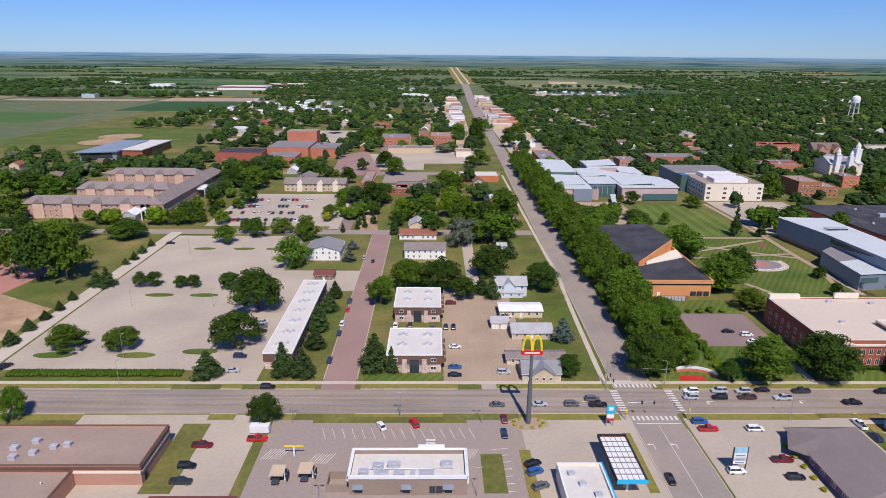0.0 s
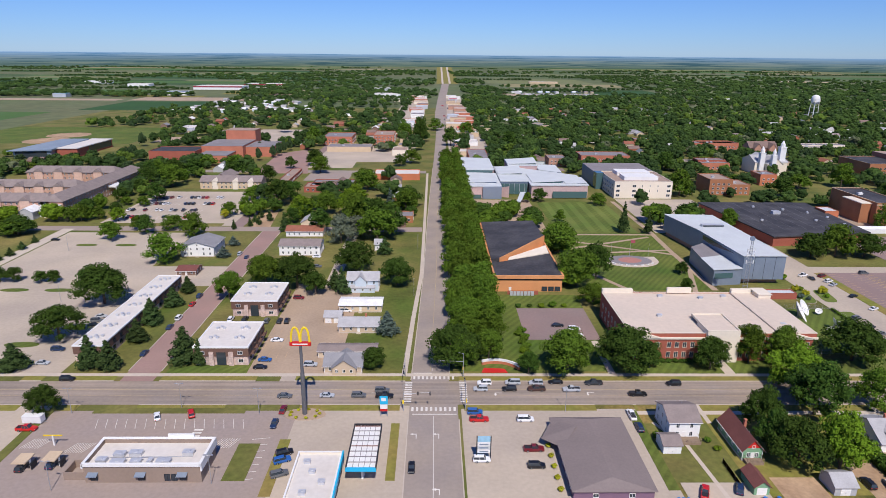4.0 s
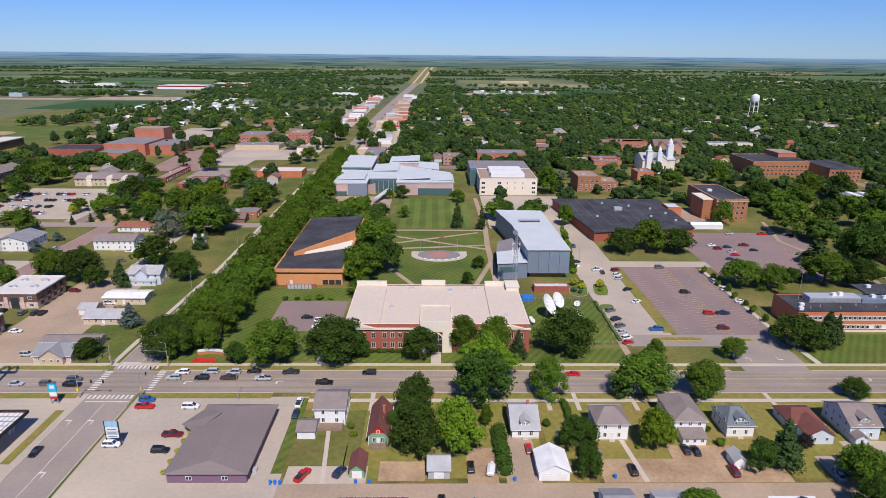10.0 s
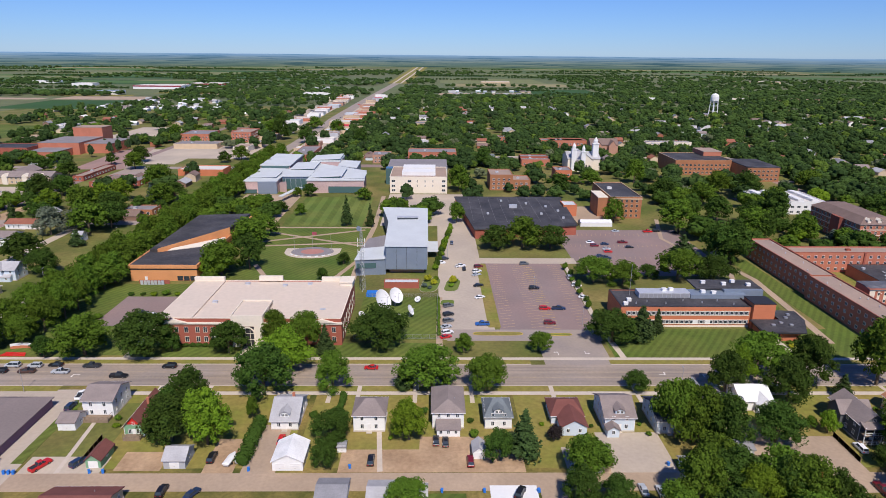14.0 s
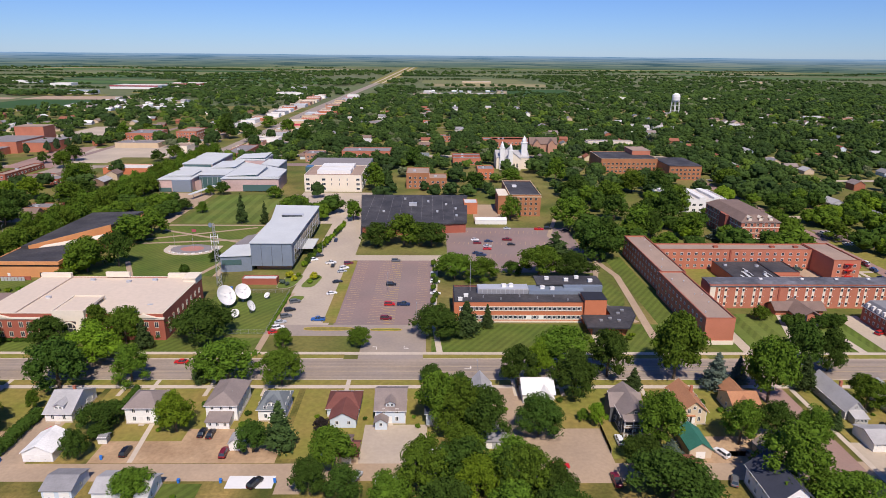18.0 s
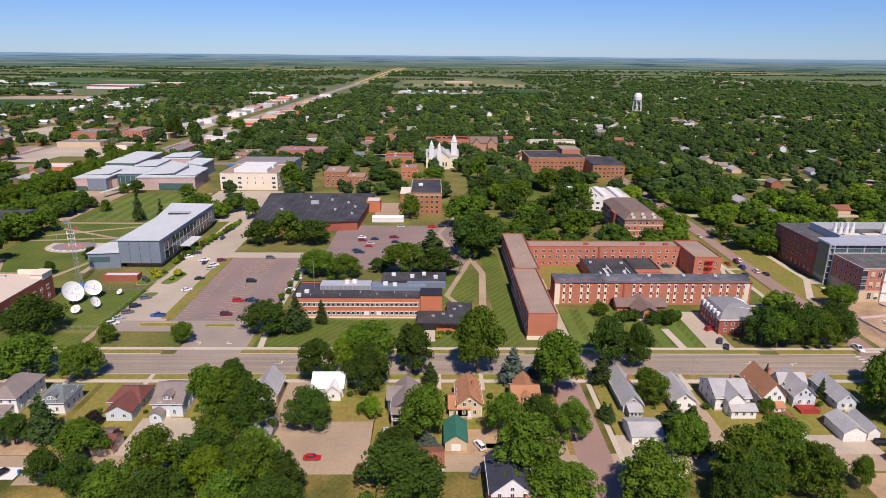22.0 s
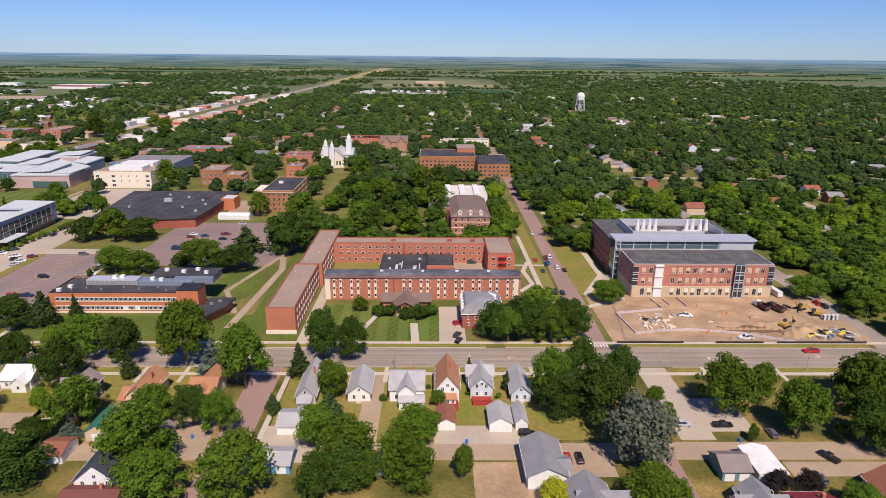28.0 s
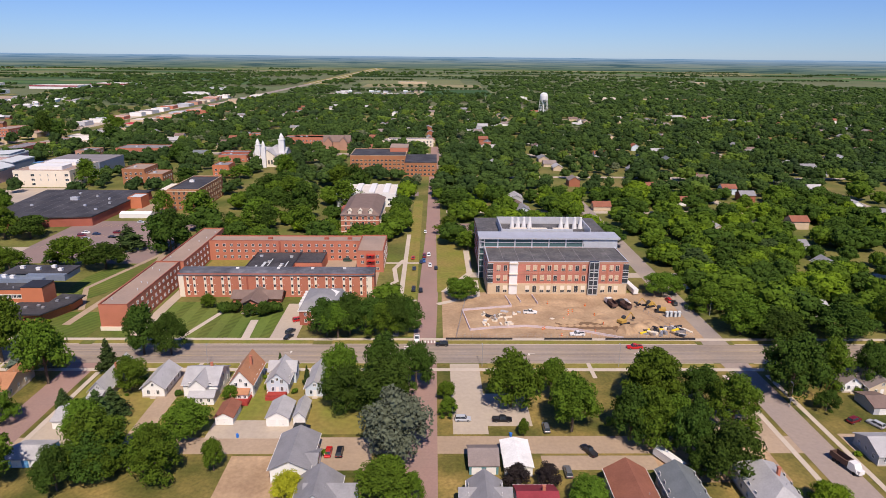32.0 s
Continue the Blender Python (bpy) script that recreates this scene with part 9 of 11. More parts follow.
garage("long white shed with a white roof", 553.0, 113.2, 7.0, 11.4, 2.8, 0.8, "y", "white", "white")
house("white house with a grey roof", 543.5, 94.9, 7.7, 11.0, 4.2, 3.0, "y", "grey", "white", ell=(0.0, 1.0, 12.0, 5.0, 3.4, 2.4, 'x'))
house("white house with a dark red roof and a chimney", 555.3, 93.9, 8.9, 11.0, 3.6, 2.6, "x", "red", "white", chimney=1)
house("tan house with a rust-brown roof", 579.1, 96.5, 9.8, 18.0, 3.6, 3.0, "y", "rust", "tan")
house("grey house with a slate-green roof", 591.0, 95.9, 8.5, 17.0, 4.2, 2.6, "y", "slate", "grey")
house("white house with a pale grey hipped roof", 611.9, 98.4, 10.1, 17.0, 4.4, 3.4, "y", "ltgrey", "white", hip=4.0, chimney=1)
house("small white house with a taupe roof", 664.7, 154.3, 5.8, 11.0, 3.3, 2.2, "y", "taupe", "white")
house("small cream house with a taupe roof", 672.6, 151.9, 8.5, 11.0, 3.3, 2.4, "y", "taupe", "cream")
garage("grey garage under the trees", 665.9, 140.2, 6.0, 9.0, 2.6, 1.3, "x", "brown", "grey")
house("grey house with a pale roof", 652.1, 116.4, 9.0, 10.0, 3.3, 2.2, "x", "ltgrey", "grey")
house("white house with a broad pale roof", 687.2, 214.3, 14.1, 11.0, 3.4, 2.0, "x", "ltgrey", "white")
house("house with a bright red roof under the trees", 669.3, 214.9, 11.3, 10.0, 3.0, 1.5, "x", "red", "white")
house("white two-storey house among trees", 725.1, 262.9, 9.2, 12.0, 5.0, 3.0, "y", "grey", "white", ell=(4.0, -4.0, 8.0, 6.0, 3.0, 1.5, 'x'))
house("white house with a pale grey roof among trees", 693.5, 277.3, 8.7, 11.0, 4.0, 3.0, "y", "ltgrey", "white")
house("tan house with a pale roof among trees", 699.7, 333.4, 8.5, 12.0, 4.5, 3.0, "y", "ltgrey", "tan")
garage("small white garage among trees", 708.9, 228.4, 4.8, 7.0, 2.7, 1.4, "x", "ltgrey", "white")
house("pale house among trees", 730.5, 300.8, 10.0, 12.0, 4.0, 2.6, "x", "grey", "ltblue")
garage("small pale shed beside the street", 649.8, 243.5, 4.5, 5.0, 2.2, 0.6, "x", "ltgrey", "ltblue")
garage("pale garage with a grey roof", 213.4, 114.3, 7.2, 8.0, 2.7, 1.3, "x", "grey", "ltblue")
garage("white garage with a pale roof", 226.1, 113.5, 8.0, 8.0, 2.7, 1.3, "x", "ltgrey", "white")
house("low house with a maroon roof", 154.8, 109.3, 15.8, 11.0, 3.0, 2.0, "x", "maroon", "tan")
house("small white house under the trees", 234.9, 111.9, 2.5, 8.0, 3.0, 2.0, "x", "ltgrey", "white")
house("tan house with a blue-grey cross-gabled roof", 36.5, 192.9, 12.8, 9.0, 3.0, 2.6, "x", "grey", "tan", ell=(0.5, -1.5, 8.0, 9.0, 3.0, 2.8, 'y'))
house("low cream building with a taupe roof", 36.4, 202.8, 20.8, 6.0, 2.8, 0.9, "x", "taupe", "cream")
house("tan house with a pale grey roof and a brick chimney", 38.1, 225.3, 15.5, 9.0, 3.0, 1.9, "x", "ltgrey", "tan", chimney=1)
garage("tan garage with a pale grey roof", 26.5, 233.6, 6.9, 7.0, 2.7, 1.4, "x", "ltgrey", "tan")
house("low cream building with a pale flat-pitched roof", 36.5, 245.9, 17.7, 9.0, 3.2, 0.8, "x", "white", "cream")
house("two-storey pale blue house with a grey roof", 35.0, 270.0, 14.3, 9.0, 5.6, 2.6, "x", "ltgrey", "ltblue", ell=(-1.0, -2.0, 5.0, 7.0, 5.6, 2.4, 'y'), porch=2.0)
house("small white house among trees", 37.3, 330.3, 5.0, 7.0, 4.0, 2.0, "x", "ltgrey", "white")
house("long white apartment house with a taupe roof", -4.7, 324.6, 21.8, 13.0, 5.6, 2.0, "x", "taupe", "white")
house("large pale apartment house with a grey roof", -58.5, 324.6, 17.7, 18.0, 5.6, 2.6, "y", "grey", "white")
house("low white building with an orange-red roof", -9.4, 360.0, 21.7, 11.0, 3.4, 2.0, "x", "rust", "white")
house("small brown shed with a maroon roof", -53.2, 289.9, 9.3, 9.0, 2.7, 1.2, "x", "maroon", "brown")
# ---- shrubs, fences and beds of the back gardens ----
def gardens():
    rng = random.Random(44)
    homes = [o for o in bpy.data.objects if o.name.split(".")[0] == "house" and o.location.y < 166]
    for k, ob in enumerate(homes):
        x, y = ob.location.x, ob.location.y
        for _ in range(1 + k % 2):
            s = rng.choice([-1, 1])
            w = rng.uniform(1.2, 2.6)
            bush(x + s * rng.uniform(6.0, 7.6), y + rng.uniform(-9, 5), w, w * rng.uniform(0.6, 1.1), rng.choice(["leaf", "leafdk", "leaflime", "leaf"]), "rounded green garden shrub beside a house", "garden shrubs")


def plank_fence(x0, y0, x1, y1, label):
    top = thing("wooden_fence", label, "fence")
    n = max(2, int(math.hypot(x1 - x0, y1 - y0) / 2.4))
    for k in range(n + 1):
        x, y = x0 + (x1 - x0) * k / n, y0 + (y1 - y0) * k / n
        part("post", Geo().box(x - 0.06, y - 0.06, -0.1, x + 0.06, y + 0.06, 1.7), M["wood"], top)
    dx, dy = (x1 - x0) / n, (y1 - y0) / n
    for k in range(n):
        ax, ay = x0 + dx * k, y0 + dy * k
        part("panel", Geo().slab([(ax, ay, 0.15), (ax + dx, ay + dy, 0.15), (ax + dx, ay + dy, 1.55), (ax, ay, 1.55)], 0.04), M["wood"], top)


gardens()
for a in ((145.5, 127, 145.5, 139), (352, 128, 352, 140), (383.5, 127, 397, 127), (583, 131, 596, 131), (618, 128, 618, 146)):
    plank_fence(*a, "weathered wooden fence between back gardens")
# ---- trees near the street and on the campus ----
tree("d", -125.3, 165.2, 11.6, 8.4)
tree("k", -50.2, 163.4, 10.3, 9.5)
tree("s", -76.8, 191.6, 10.1, 10.0)
tree("d", -203.1, 290.2, 24.0, 16.3, 1)
tree("k", -188.3, 283.6, 29.8, 21.0, 1)
tree("d", -176.9, 287.2, 28.9, 21.0, 1)
tree("s", -157.6, 277.2, 7.8, 9.2, 1)
tree("s", -152.3, 276.5, 10.3, 8.4, 1)
tree("s", -159.7, 260.2, 4.6, 4.5)
tree("s", -158.5, 248.2, 4.9, 4.1)
tree("s", -159.3, 239.2, 4.0, 5.1)
tree("s", -159.4, 228.6, 5.2, 5.6)
tree("s", -158.7, 216.3, 6.0, 6.3)
tree("s", -159.0, 308.5, 3.8, 4.4, 1)
tree("s", -157.9, 316.2, 5.0, 5.1, 1)
tree("s", -158.8, 327.8, 4.9, 5.8, 1)
tree("s", -159.3, 340.3, 5.1, 4.1, 1)
tree("k", -137.6, 277.2, 7.3, 7.1, 1)
tree("k", -131.3, 277.4, 7.8, 7.7, 1)
tree("k", -118.0, 276.2, 6.0, 7.1, 1)
tree("k", -112.1, 276.4, 6.5, 7.4, 1)
tree("k", -94.9, 276.1, 7.8, 11.1, 1)
tree("k", -75.3, 250.4, 18.3, 21.0)
tree("k", -74.1, 214.0, 15.6, 18.8)
tree("d", -135.1, 211.3, 10.4, 14.9)
tree("d", -115.3, 211.9, 9.0, 12.1)
tree("d", -72.8, 307.8, 15.6, 18.2, 1)
tree("b", -45.8, 336.6, 5.9, 7.3, 1)
tree("b", -44.6, 315.1, 6.7, 8.0, 1)
tree("s", -44.2, 263.9, 8.3, 7.1)
tree("s", -44.6, 248.1, 9.0, 8.4)
tree("s", -45.7, 229.0, 11.7, 8.9)
tree("s", -44.2, 212.8, 9.9, 8.2)
tree("s", -51.2, 192.2, 13.2, 8.6)
tree("s", -44.5, 191.8, 11.3, 8.8)
tree("s", -20.5, 197.2, 14.0, 11.5)
tree("s", -14.5, 194.5, 10.4, 4.8)
tree("d", -23.0, 255.7, 14.0, 12.3)
tree("d", -11.2, 273.3, 15.9, 18.3)
tree("k", 3.9, 270.5, 18.3, 19.4)
tree("k", 28.1, 294.2, 15.8, 21.0, 1)
tree("s", 21.9, 268.5, 10.3, 7.9)
tree("s", 40.9, 320.5, 10.7, 9.2, 1)
tree("k", 50.3, 273.9, 15.0, 17.3)
tree("g", 14.2, 342.1, 18.4, 14.6, 1)
tree("d", 34.6, 345.6, 21.0, 21.0, 1)
tree("b", 49.5, 219.3, 10.5, 9.0)
tree("k", 46.6, 193.0, 8.1, 10.3)
tree("k", 74.7, 194.9, 16.5, 16.9)
tree("d", 75.1, 236.7, 13.1, 8.2)
tree("k", 143.4, 192.9, 8.7, 6.6)
tree("k", 164.2, 191.9, 13.6, 13.1)
tree("d", 180.1, 196.8, 15.8, 11.8)
tree("d", 190.9, 194.6, 15.7, 12.1)
tree("k", 218.5, 198.2, 15.9, 20.5)
tree("s", 201.1, 199.6, 8.4, 4.1)
tree("d", 248.7, 192.6, 7.8, 7.5)
tree("d", 276.6, 192.8, 8.3, 8.6)
tree("s", 368.3, 297.4, 15.0, 18.4, 1)
tree("d", 257.2, 469.8, 21.6, 17.6, 1)
tree("d", 136.3, 446.6, 8.1, 6.3, 1)
tree("s", 316.5, 202.6, 14.9, 11.6)
tree("s", 324.9, 209.4, 10.6, 5.1)
tree("k", 388.5, 296.4, 23.3, 21.0, 1)
tree("d", 437.2, 218.1, 6.5, 7.0)
tree("k", 456.9, 209.5, 5.7, 6.3)
tree("k", 462.9, 209.5, 5.7, 6.8)
tree("d", 545.9, 228.8, 10.3, 9.7)
tree("k", 391.9, 293.6, 24.5, 17.6, 1)
tree("d", 417.3, 330.5, 10.4, 21.0, 1)
tree("k", -43.8, 432.0, 20.3, 18.6, 1)
tree("l", -20.1, 400.1, 16.7, 17.7, 1)
tree("d", -4.9, 407.7, 17.0, 15.0, 1)
tree("l", 10.2, 408.7, 18.8, 15.1, 1)
tree("d", 18.3, 376.0, 22.3, 17.4, 1)
tree("k", 31.5, 375.5, 20.7, 15.7, 1)
tree("d", 48.1, 416.3, 17.3, 17.3, 1)
tree("d", -74.0, 353.9, 15.0, 13.2, 1)
tree("d", -163.1, 385.8, 10.9, 8.9, 1)
tree("k", -179.2, 357.2, 12.0, 21.0, 1)
tree("d", -166.9, 526.8, 16.8, 14.3, 1)
tree("k", -155.5, 535.0, 17.9, 16.0, 1)
tree("d", -139.5, 513.2, 12.3, 9.3, 1)
tree("d", -137.0, 429.4, 7.6, 7.9, 1)
tree("d", -113.8, 369.0, 9.2, 8.6, 1)
tree("d", -119.5, 346.5, 11.8, 12.9, 1)
tree("d", -92.4, 369.3, 9.3, 13.7, 1)
tree("s", -43.4, 381.6, 6.2, 4.3, 1)
tree("s", -38.7, 389.9, 9.7, 4.7, 1)
tree("d", -83.0, 525.3, 10.4, 9.5, 1)
tree("d", -64.9, 453.1, 11.0, 10.4, 1)
tree("k", -146.4, 409.1, 8.3, 8.3, 1)
tree("d", -150.4, 394.4, 8.1, 8.4, 1)
tree("d", -68.6, 403.7, 10.0, 11.2, 1)
tree("k", -24.7, 375.4, 6.2, 5.2, 1)
tree("d", -70.3, 819.0, 12.3, 21.0, 1)
tree("d", -78.0, 733.6, 12.3, 13.1, 1)
tree("k", 132.5, 402.8, 7.3, 15.0, 1)
tree("d", 149.5, 392.0, 8.1, 7.3, 1)
tree("k", 145.2, 448.2, 11.0, 10.3, 1)
tree("d", 138.5, 339.7, 14.7, 17.6, 1)
tree("d", 186.6, 439.3, 9.0, 12.2, 1)
tree("k", 294.6, 335.8, 10.4, 11.4, 1)
tree("d", 252.3, 374.3, 14.6, 10.8, 1)
tree("d", 353.7, 376.6, 16.4, 12.7, 1)
tree("k", 416.2, 460.1, 15.5, 17.4, 1)
tree("d", 458.3, 463.0, 19.5, 19.7, 1)
tree("k", 472.6, 445.7, 22.7, 21.0, 1)
tree("d", 387.0, 353.2, 21.8, 21.0, 1)
tree("k", 421.5, 378.4, 18.2, 18.2, 1)
tree("d", 470.6, 401.6, 19.1, 21.0, 1)
tree("k", 440.2, 371.7, 17.9, 17.9, 1)
tree("d", 319.8, 509.7, 10.4, 14.3, 1)
tree("k", 335.8, 468.5, 15.7, 19.8, 1)
tree("d", 367.7, 500.2, 12.3, 18.8, 1)
tree("k", 285.2, 581.2, 18.8, 18.8, 1)
tree("d", 406.3, 505.9, 21.0, 16.5, 1)
tree("d", 109.6, 829.5, 19.2, 21.0, 1)
tree("k", 153.1, 718.8, 20.9, 21.0, 1)
tree("d", 70.0, 889.0, 16.9, 21.0, 1)
tree("k", 409.2, 440.7, 17.0, 21.0, 1)
tree("d", 429.8, 423.0, 18.3, 20.4, 1)
tree("k", 449.8, 363.6, 26.0, 19.6, 1)
tree("d", 426.1, 341.2, 20.0, 21.0, 1)
tree("k", 431.6, 336.6, 17.7, 13.4, 1)
tree("d", 453.5, 336.3, 16.2, 16.7, 1)
tree("k", 392.9, 297.3, 22.1, 21.0, 1)
tree("b", 469.5, 333.5, 8.4, 11.7, 1)
tree("d", 510.4, 347.0, 15.7, 13.8, 1)
tree("d", 542.0, 227.4, 10.3, 12.2)
tree("k", 543.0, 396.6, 12.1, 21.0, 1)
tree("d", 540.0, 332.9, 10.6, 15.0, 1)
tree("d", 550.2, 300.2, 11.2, 12.2, 1)
tree("d", 542.6, 486.2, 16.4, 20.9, 1)
tree("d", 633.9, 234.6, 10.6, 17.6)
tree("k", 680.2, 275.0, 15.9, 20.0, 1)
tree("k", 165.2, 138.2, 15.4, 14.6)
tree("k", 163.7, 154.9, 14.7, 11.1)
tree("k", 162.2, 144.1, 13.0, 10.0)
tree("l", 175.6, 136.4, 18.9, 12.4)
tree("l", 177.1, 139.0, 11.7, 8.5)
tree("k", 184.3, 162.9, 18.8, 17.2)
tree("d", 184.5, 149.3, 7.8, 3.9)
tree("d", 205.5, 167.0, 13.6, 12.0)
tree("k", 209.3, 138.2, 10.4, 9.9)
tree("k", 209.4, 126.2, 9.8, 6.6)
hedge(185.6, 126.5, 189.8, 146.5, 3.4, "leafdk", "tall overgrown hedge between two back gardens")
tree("d", 231.5, 111.0, 8.5, 10.5)
tree("k", 255.1, 129.1, 10.7, 8.4)
tree("s", 262.1, 131.0, 14.9, 9.3)
tree("p", 272.0, 138.3, 5.1, 4.7)
tree("d", 277.6, 122.0, 12.8, 12.7)
tree("k", 273.6, 112.0, 11.7, 8.9)
tree("k", 281.6, 110.3, 10.1, 9.2)
tree("d", 306.4, 139.8, 19.8, 14.0)
tree("k", 311.6, 146.4, 15.1, 8.9)
tree("k", 303.5, 165.5, 7.6, 9.0)
tree("d", 301.6, 111.3, 18.4, 12.5)
tree("d", 311.5, 121.9, 12.8, 12.8)
tree("l", 314.1, 109.0, 13.5, 10.5)
tree("k", 322.8, 111.1, 15.8, 9.3)
tree("d", 326.4, 109.4, 16.6, 13.1)
tree("k", 333.0, 107.8, 12.8, 9.8)
tree("k", 333.8, 137.2, 12.9, 13.2)
tree("k", 331.0, 163.3, 17.1, 12.3)
tree("l", 338.9, 170.3, 14.2, 8.2)
tree("d", 346.7, 174.7, 16.9, 17.6)
tree("k", 348.2, 157.8, 15.9, 13.7)
tree("l", 351.3, 141.6, 8.2, 5.1)
tree("d", 347.9, 144.4, 4.0, 4.1)
tree("s", 368.1, 161.7, 8.5, 6.2)
tree("d", 383.9, 168.8, 26.1, 18.0)
tree("b", 395.0, 162.6, 13.4, 9.9)
tree("b", 403.4, 165.1, 11.0, 6.1)
tree("d", 366.6, 132.4, 16.8, 15.1)
tree("k", 359.3, 124.7, 8.1, 10.2)
tree("b", 367.6, 126.8, 5.7, 6.6)
tree("k", 361.0, 107.9, 14.3, 20.2)
tree("d", 388.7, 132.1, 15.1, 10.6)
tree("d", 407.9, 154.2, 23.8, 16.0)
tree("d", 407.6, 130.4, 13.4, 9.8)
tree("s", 420.6, 139.7, 6.4, 4.0)
tree("s", 438.6, 126.6, 14.0, 12.0)
tree("s", 423.7, 161.8, 12.8, 7.5)
tree("k", 429.5, 174.9, 21.2, 13.6)
tree("k", 439.1, 174.7, 17.5, 10.4)
tree("d", 436.2, 150.4, 12.0, 11.4)
tree("s", 437.7, 135.8, 9.6, 8.9)
tree("d", 392.5, 112.1, 20.1, 18.4)
tree("d", 401.1, 102.7, 13.4, 15.6)
tree("d", 420.1, 102.2, 17.8, 18.0)
tree("d", 436.4, 122.9, 14.0, 11.0)
tree("d", 445.9, 111.4, 17.1, 15.1)
tree("k", 440.0, 102.5, 13.4, 9.8)
tree("d", 449.4, 106.2, 10.7, 9.4)
tree("d", 463.1, 125.0, 11.6, 14.0)
tree("d", 461.9, 106.8, 15.3, 12.0)
tree("s", 419.6, 142.1, 5.6, 4.4)
tree("d", 503.2, 143.8, 20.3, 12.3)
tree("k", 515.2, 156.6, 17.1, 12.3)
tree("k", 516.9, 136.0, 20.0, 19.8)
tree("k", 525.9, 150.2, 18.4, 11.1)
tree("g", 521.2, 116.3, 20.7, 19.8)
tree("d", 535.4, 143.9, 7.2, 5.8)
tree("d", 535.8, 135.2, 6.6, 5.6)
tree("d", 554.8, 140.4, 19.6, 17.0)
tree("d", 567.5, 144.4, 15.4, 10.0)
tree("d", 570.7, 127.4, 19.4, 14.4)
tree("k", 600.7, 146.3, 17.4, 15.7)
tree("k", 585.9, 123.2, 18.3, 13.1)
tree("y", 496.4, 99.5, 7.4, 7.8)
tree("d", 520.2, 98.9, 11.1, 14.8)
tree("d", 526.5, 99.4, 7.4, 5.8)
tree("p", 551.9, 103.8, 6.7, 7.4)
tree("p", 559.6, 103.2, 7.1, 6.7)
tree("d", 475.4, 109.9, 10.2, 5.5)
tree("s", 479.7, 165.0, 6.2, 2.4)
tree("s", 491.0, 153.0, 7.5, 3.1)
tree("d", 556.5, 125.2, 5.8, 3.3)
tree("d", 469.2, 144.3, 5.4, 5.0)
tree("d", 597.4, 140.8, 19.8, 16.4)
tree("d", 590.8, 119.5, 19.6, 13.9)
tree("k", 599.0, 113.7, 18.8, 11.3)
tree("d", 600.1, 147.6, 12.1, 11.1)
tree("d", 617.6, 129.8, 17.2, 14.0)
tree("k", 605.5, 105.7, 17.3, 15.6)
tree("k", 643.5, 146.2, 23.0, 17.8)
tree("k", 650.9, 157.2, 15.5, 12.6)
tree("d", 660.2, 153.8, 17.2, 12.4)
tree("k", 649.9, 137.9, 7.5, 6.9)
tree("d", 568.1, 95.8, 8.1, 10.9)
tree("l", 624.9, 95.5, 7.4, 9.0)
tree("k", 617.3, 97.7, 4.4, 5.2)
tree("d", 649.6, 192.6, 17.6, 17.2)
tree("k", 660.3, 185.7, 14.4, 18.3)
tree("k", 684.6, 186.1, 15.5, 21.0)
tree("d", 645.8, 214.1, 11.8, 15.7)
tree("k", 692.9, 230.8, 7.0, 15.0)
tree("d", 707.6, 193.5, 19.5, 13.0)
tree("l", 661.8, 212.2, 8.8, 10.5)
tree("d", 708.6, 231.6, 9.4, 15.0)
tree("k", 677.5, 225.3, 11.5, 14.7)
tree("k", 682.2, 157.2, 15.5, 10.8)
tree("d", -312.1, 453.6, 22.1, 21.0, 1)
tree("k", -304.0, 467.4, 19.7, 21.0, 1)
tree("d", -276.2, 450.2, 20.9, 21.0, 1)
tree("k", -278.9, 479.5, 15.4, 17.4, 1)
tree("d", -269.3, 389.8, 17.8, 21.0, 1)
tree("k", -248.4, 362.3, 12.1, 20.1, 1)
tree("d", -224.8, 356.0, 10.5, 19.8, 1)
tree("k", -210.6, 355.6, 8.9, 21.0, 1)
tree("d", -181.2, 356.8, 11.1, 21.0, 1)
tree("s", -238.3, 382.3, 5.2, 7.1, 1)
tree("s", -211.0, 386.5, 7.9, 6.1, 1)
tree("s", -229.5, 392.1, 5.3, 3.6, 1)
tree("d", -158.8, 388.7, 11.3, 12.6, 1)
tree("d", -150.5, 432.2, 6.9, 7.9, 1)
tree("d", -142.8, 495.2, 20.0, 20.2, 1)
tree("k", -168.3, 516.0, 18.6, 14.0, 1)
tree("d", -150.1, 591.0, 11.5, 21.0, 1)
tree("d", -122.3, 591.8, 11.5, 21.0, 1)
tree("d", -289.6, 615.0, 6.9, 21.0, 1)
tree("d", -307.2, 568.8, 6.5, 21.0, 1)
tree("k", -47.2, 463.8, 13.2, 14.9, 1)
tree("g", 23.2, 354.5, 13.6, 18.2, 1)
tree("k", 49.8, 431.7, 16.1, 17.9, 1)
tree("d", 10.6, 506.5, 14.3, 19.4, 1)
tree("k", 34.7, 596.6, 11.7, 13.5, 1)
tree("d", 45.5, 614.2, 14.5, 16.6, 1)
tree("k", -46.5, 597.2, 16.5, 18.8, 1)
tree("s", -121.0, 678.2, 13.0, 12.2, 1)
tree("s", -116.7, 698.5, 13.4, 9.4, 1)
tree("s", -110.1, 718.0, 10.9, 9.6, 1)
tree("d", -80.0, 770.8, 17.7, 17.2, 1)
tree("d", 29.9, 804.3, 21.6, 21.0, 1)
tree("k", 50.7, 763.9, 32.7, 21.0, 1)
tree("k", 86.9, 734.7, 22.9, 21.0, 1)
tree("s", 183.6, 365.5, 20.6, 7.8, 1)
tree("s", 198.5, 363.7, 15.8, 5.9, 1)
tree("k", 191.7, 291.2, 6.5, 7.2, 1)
tree("k", 184.9, 267.0, 7.3, 6.1)
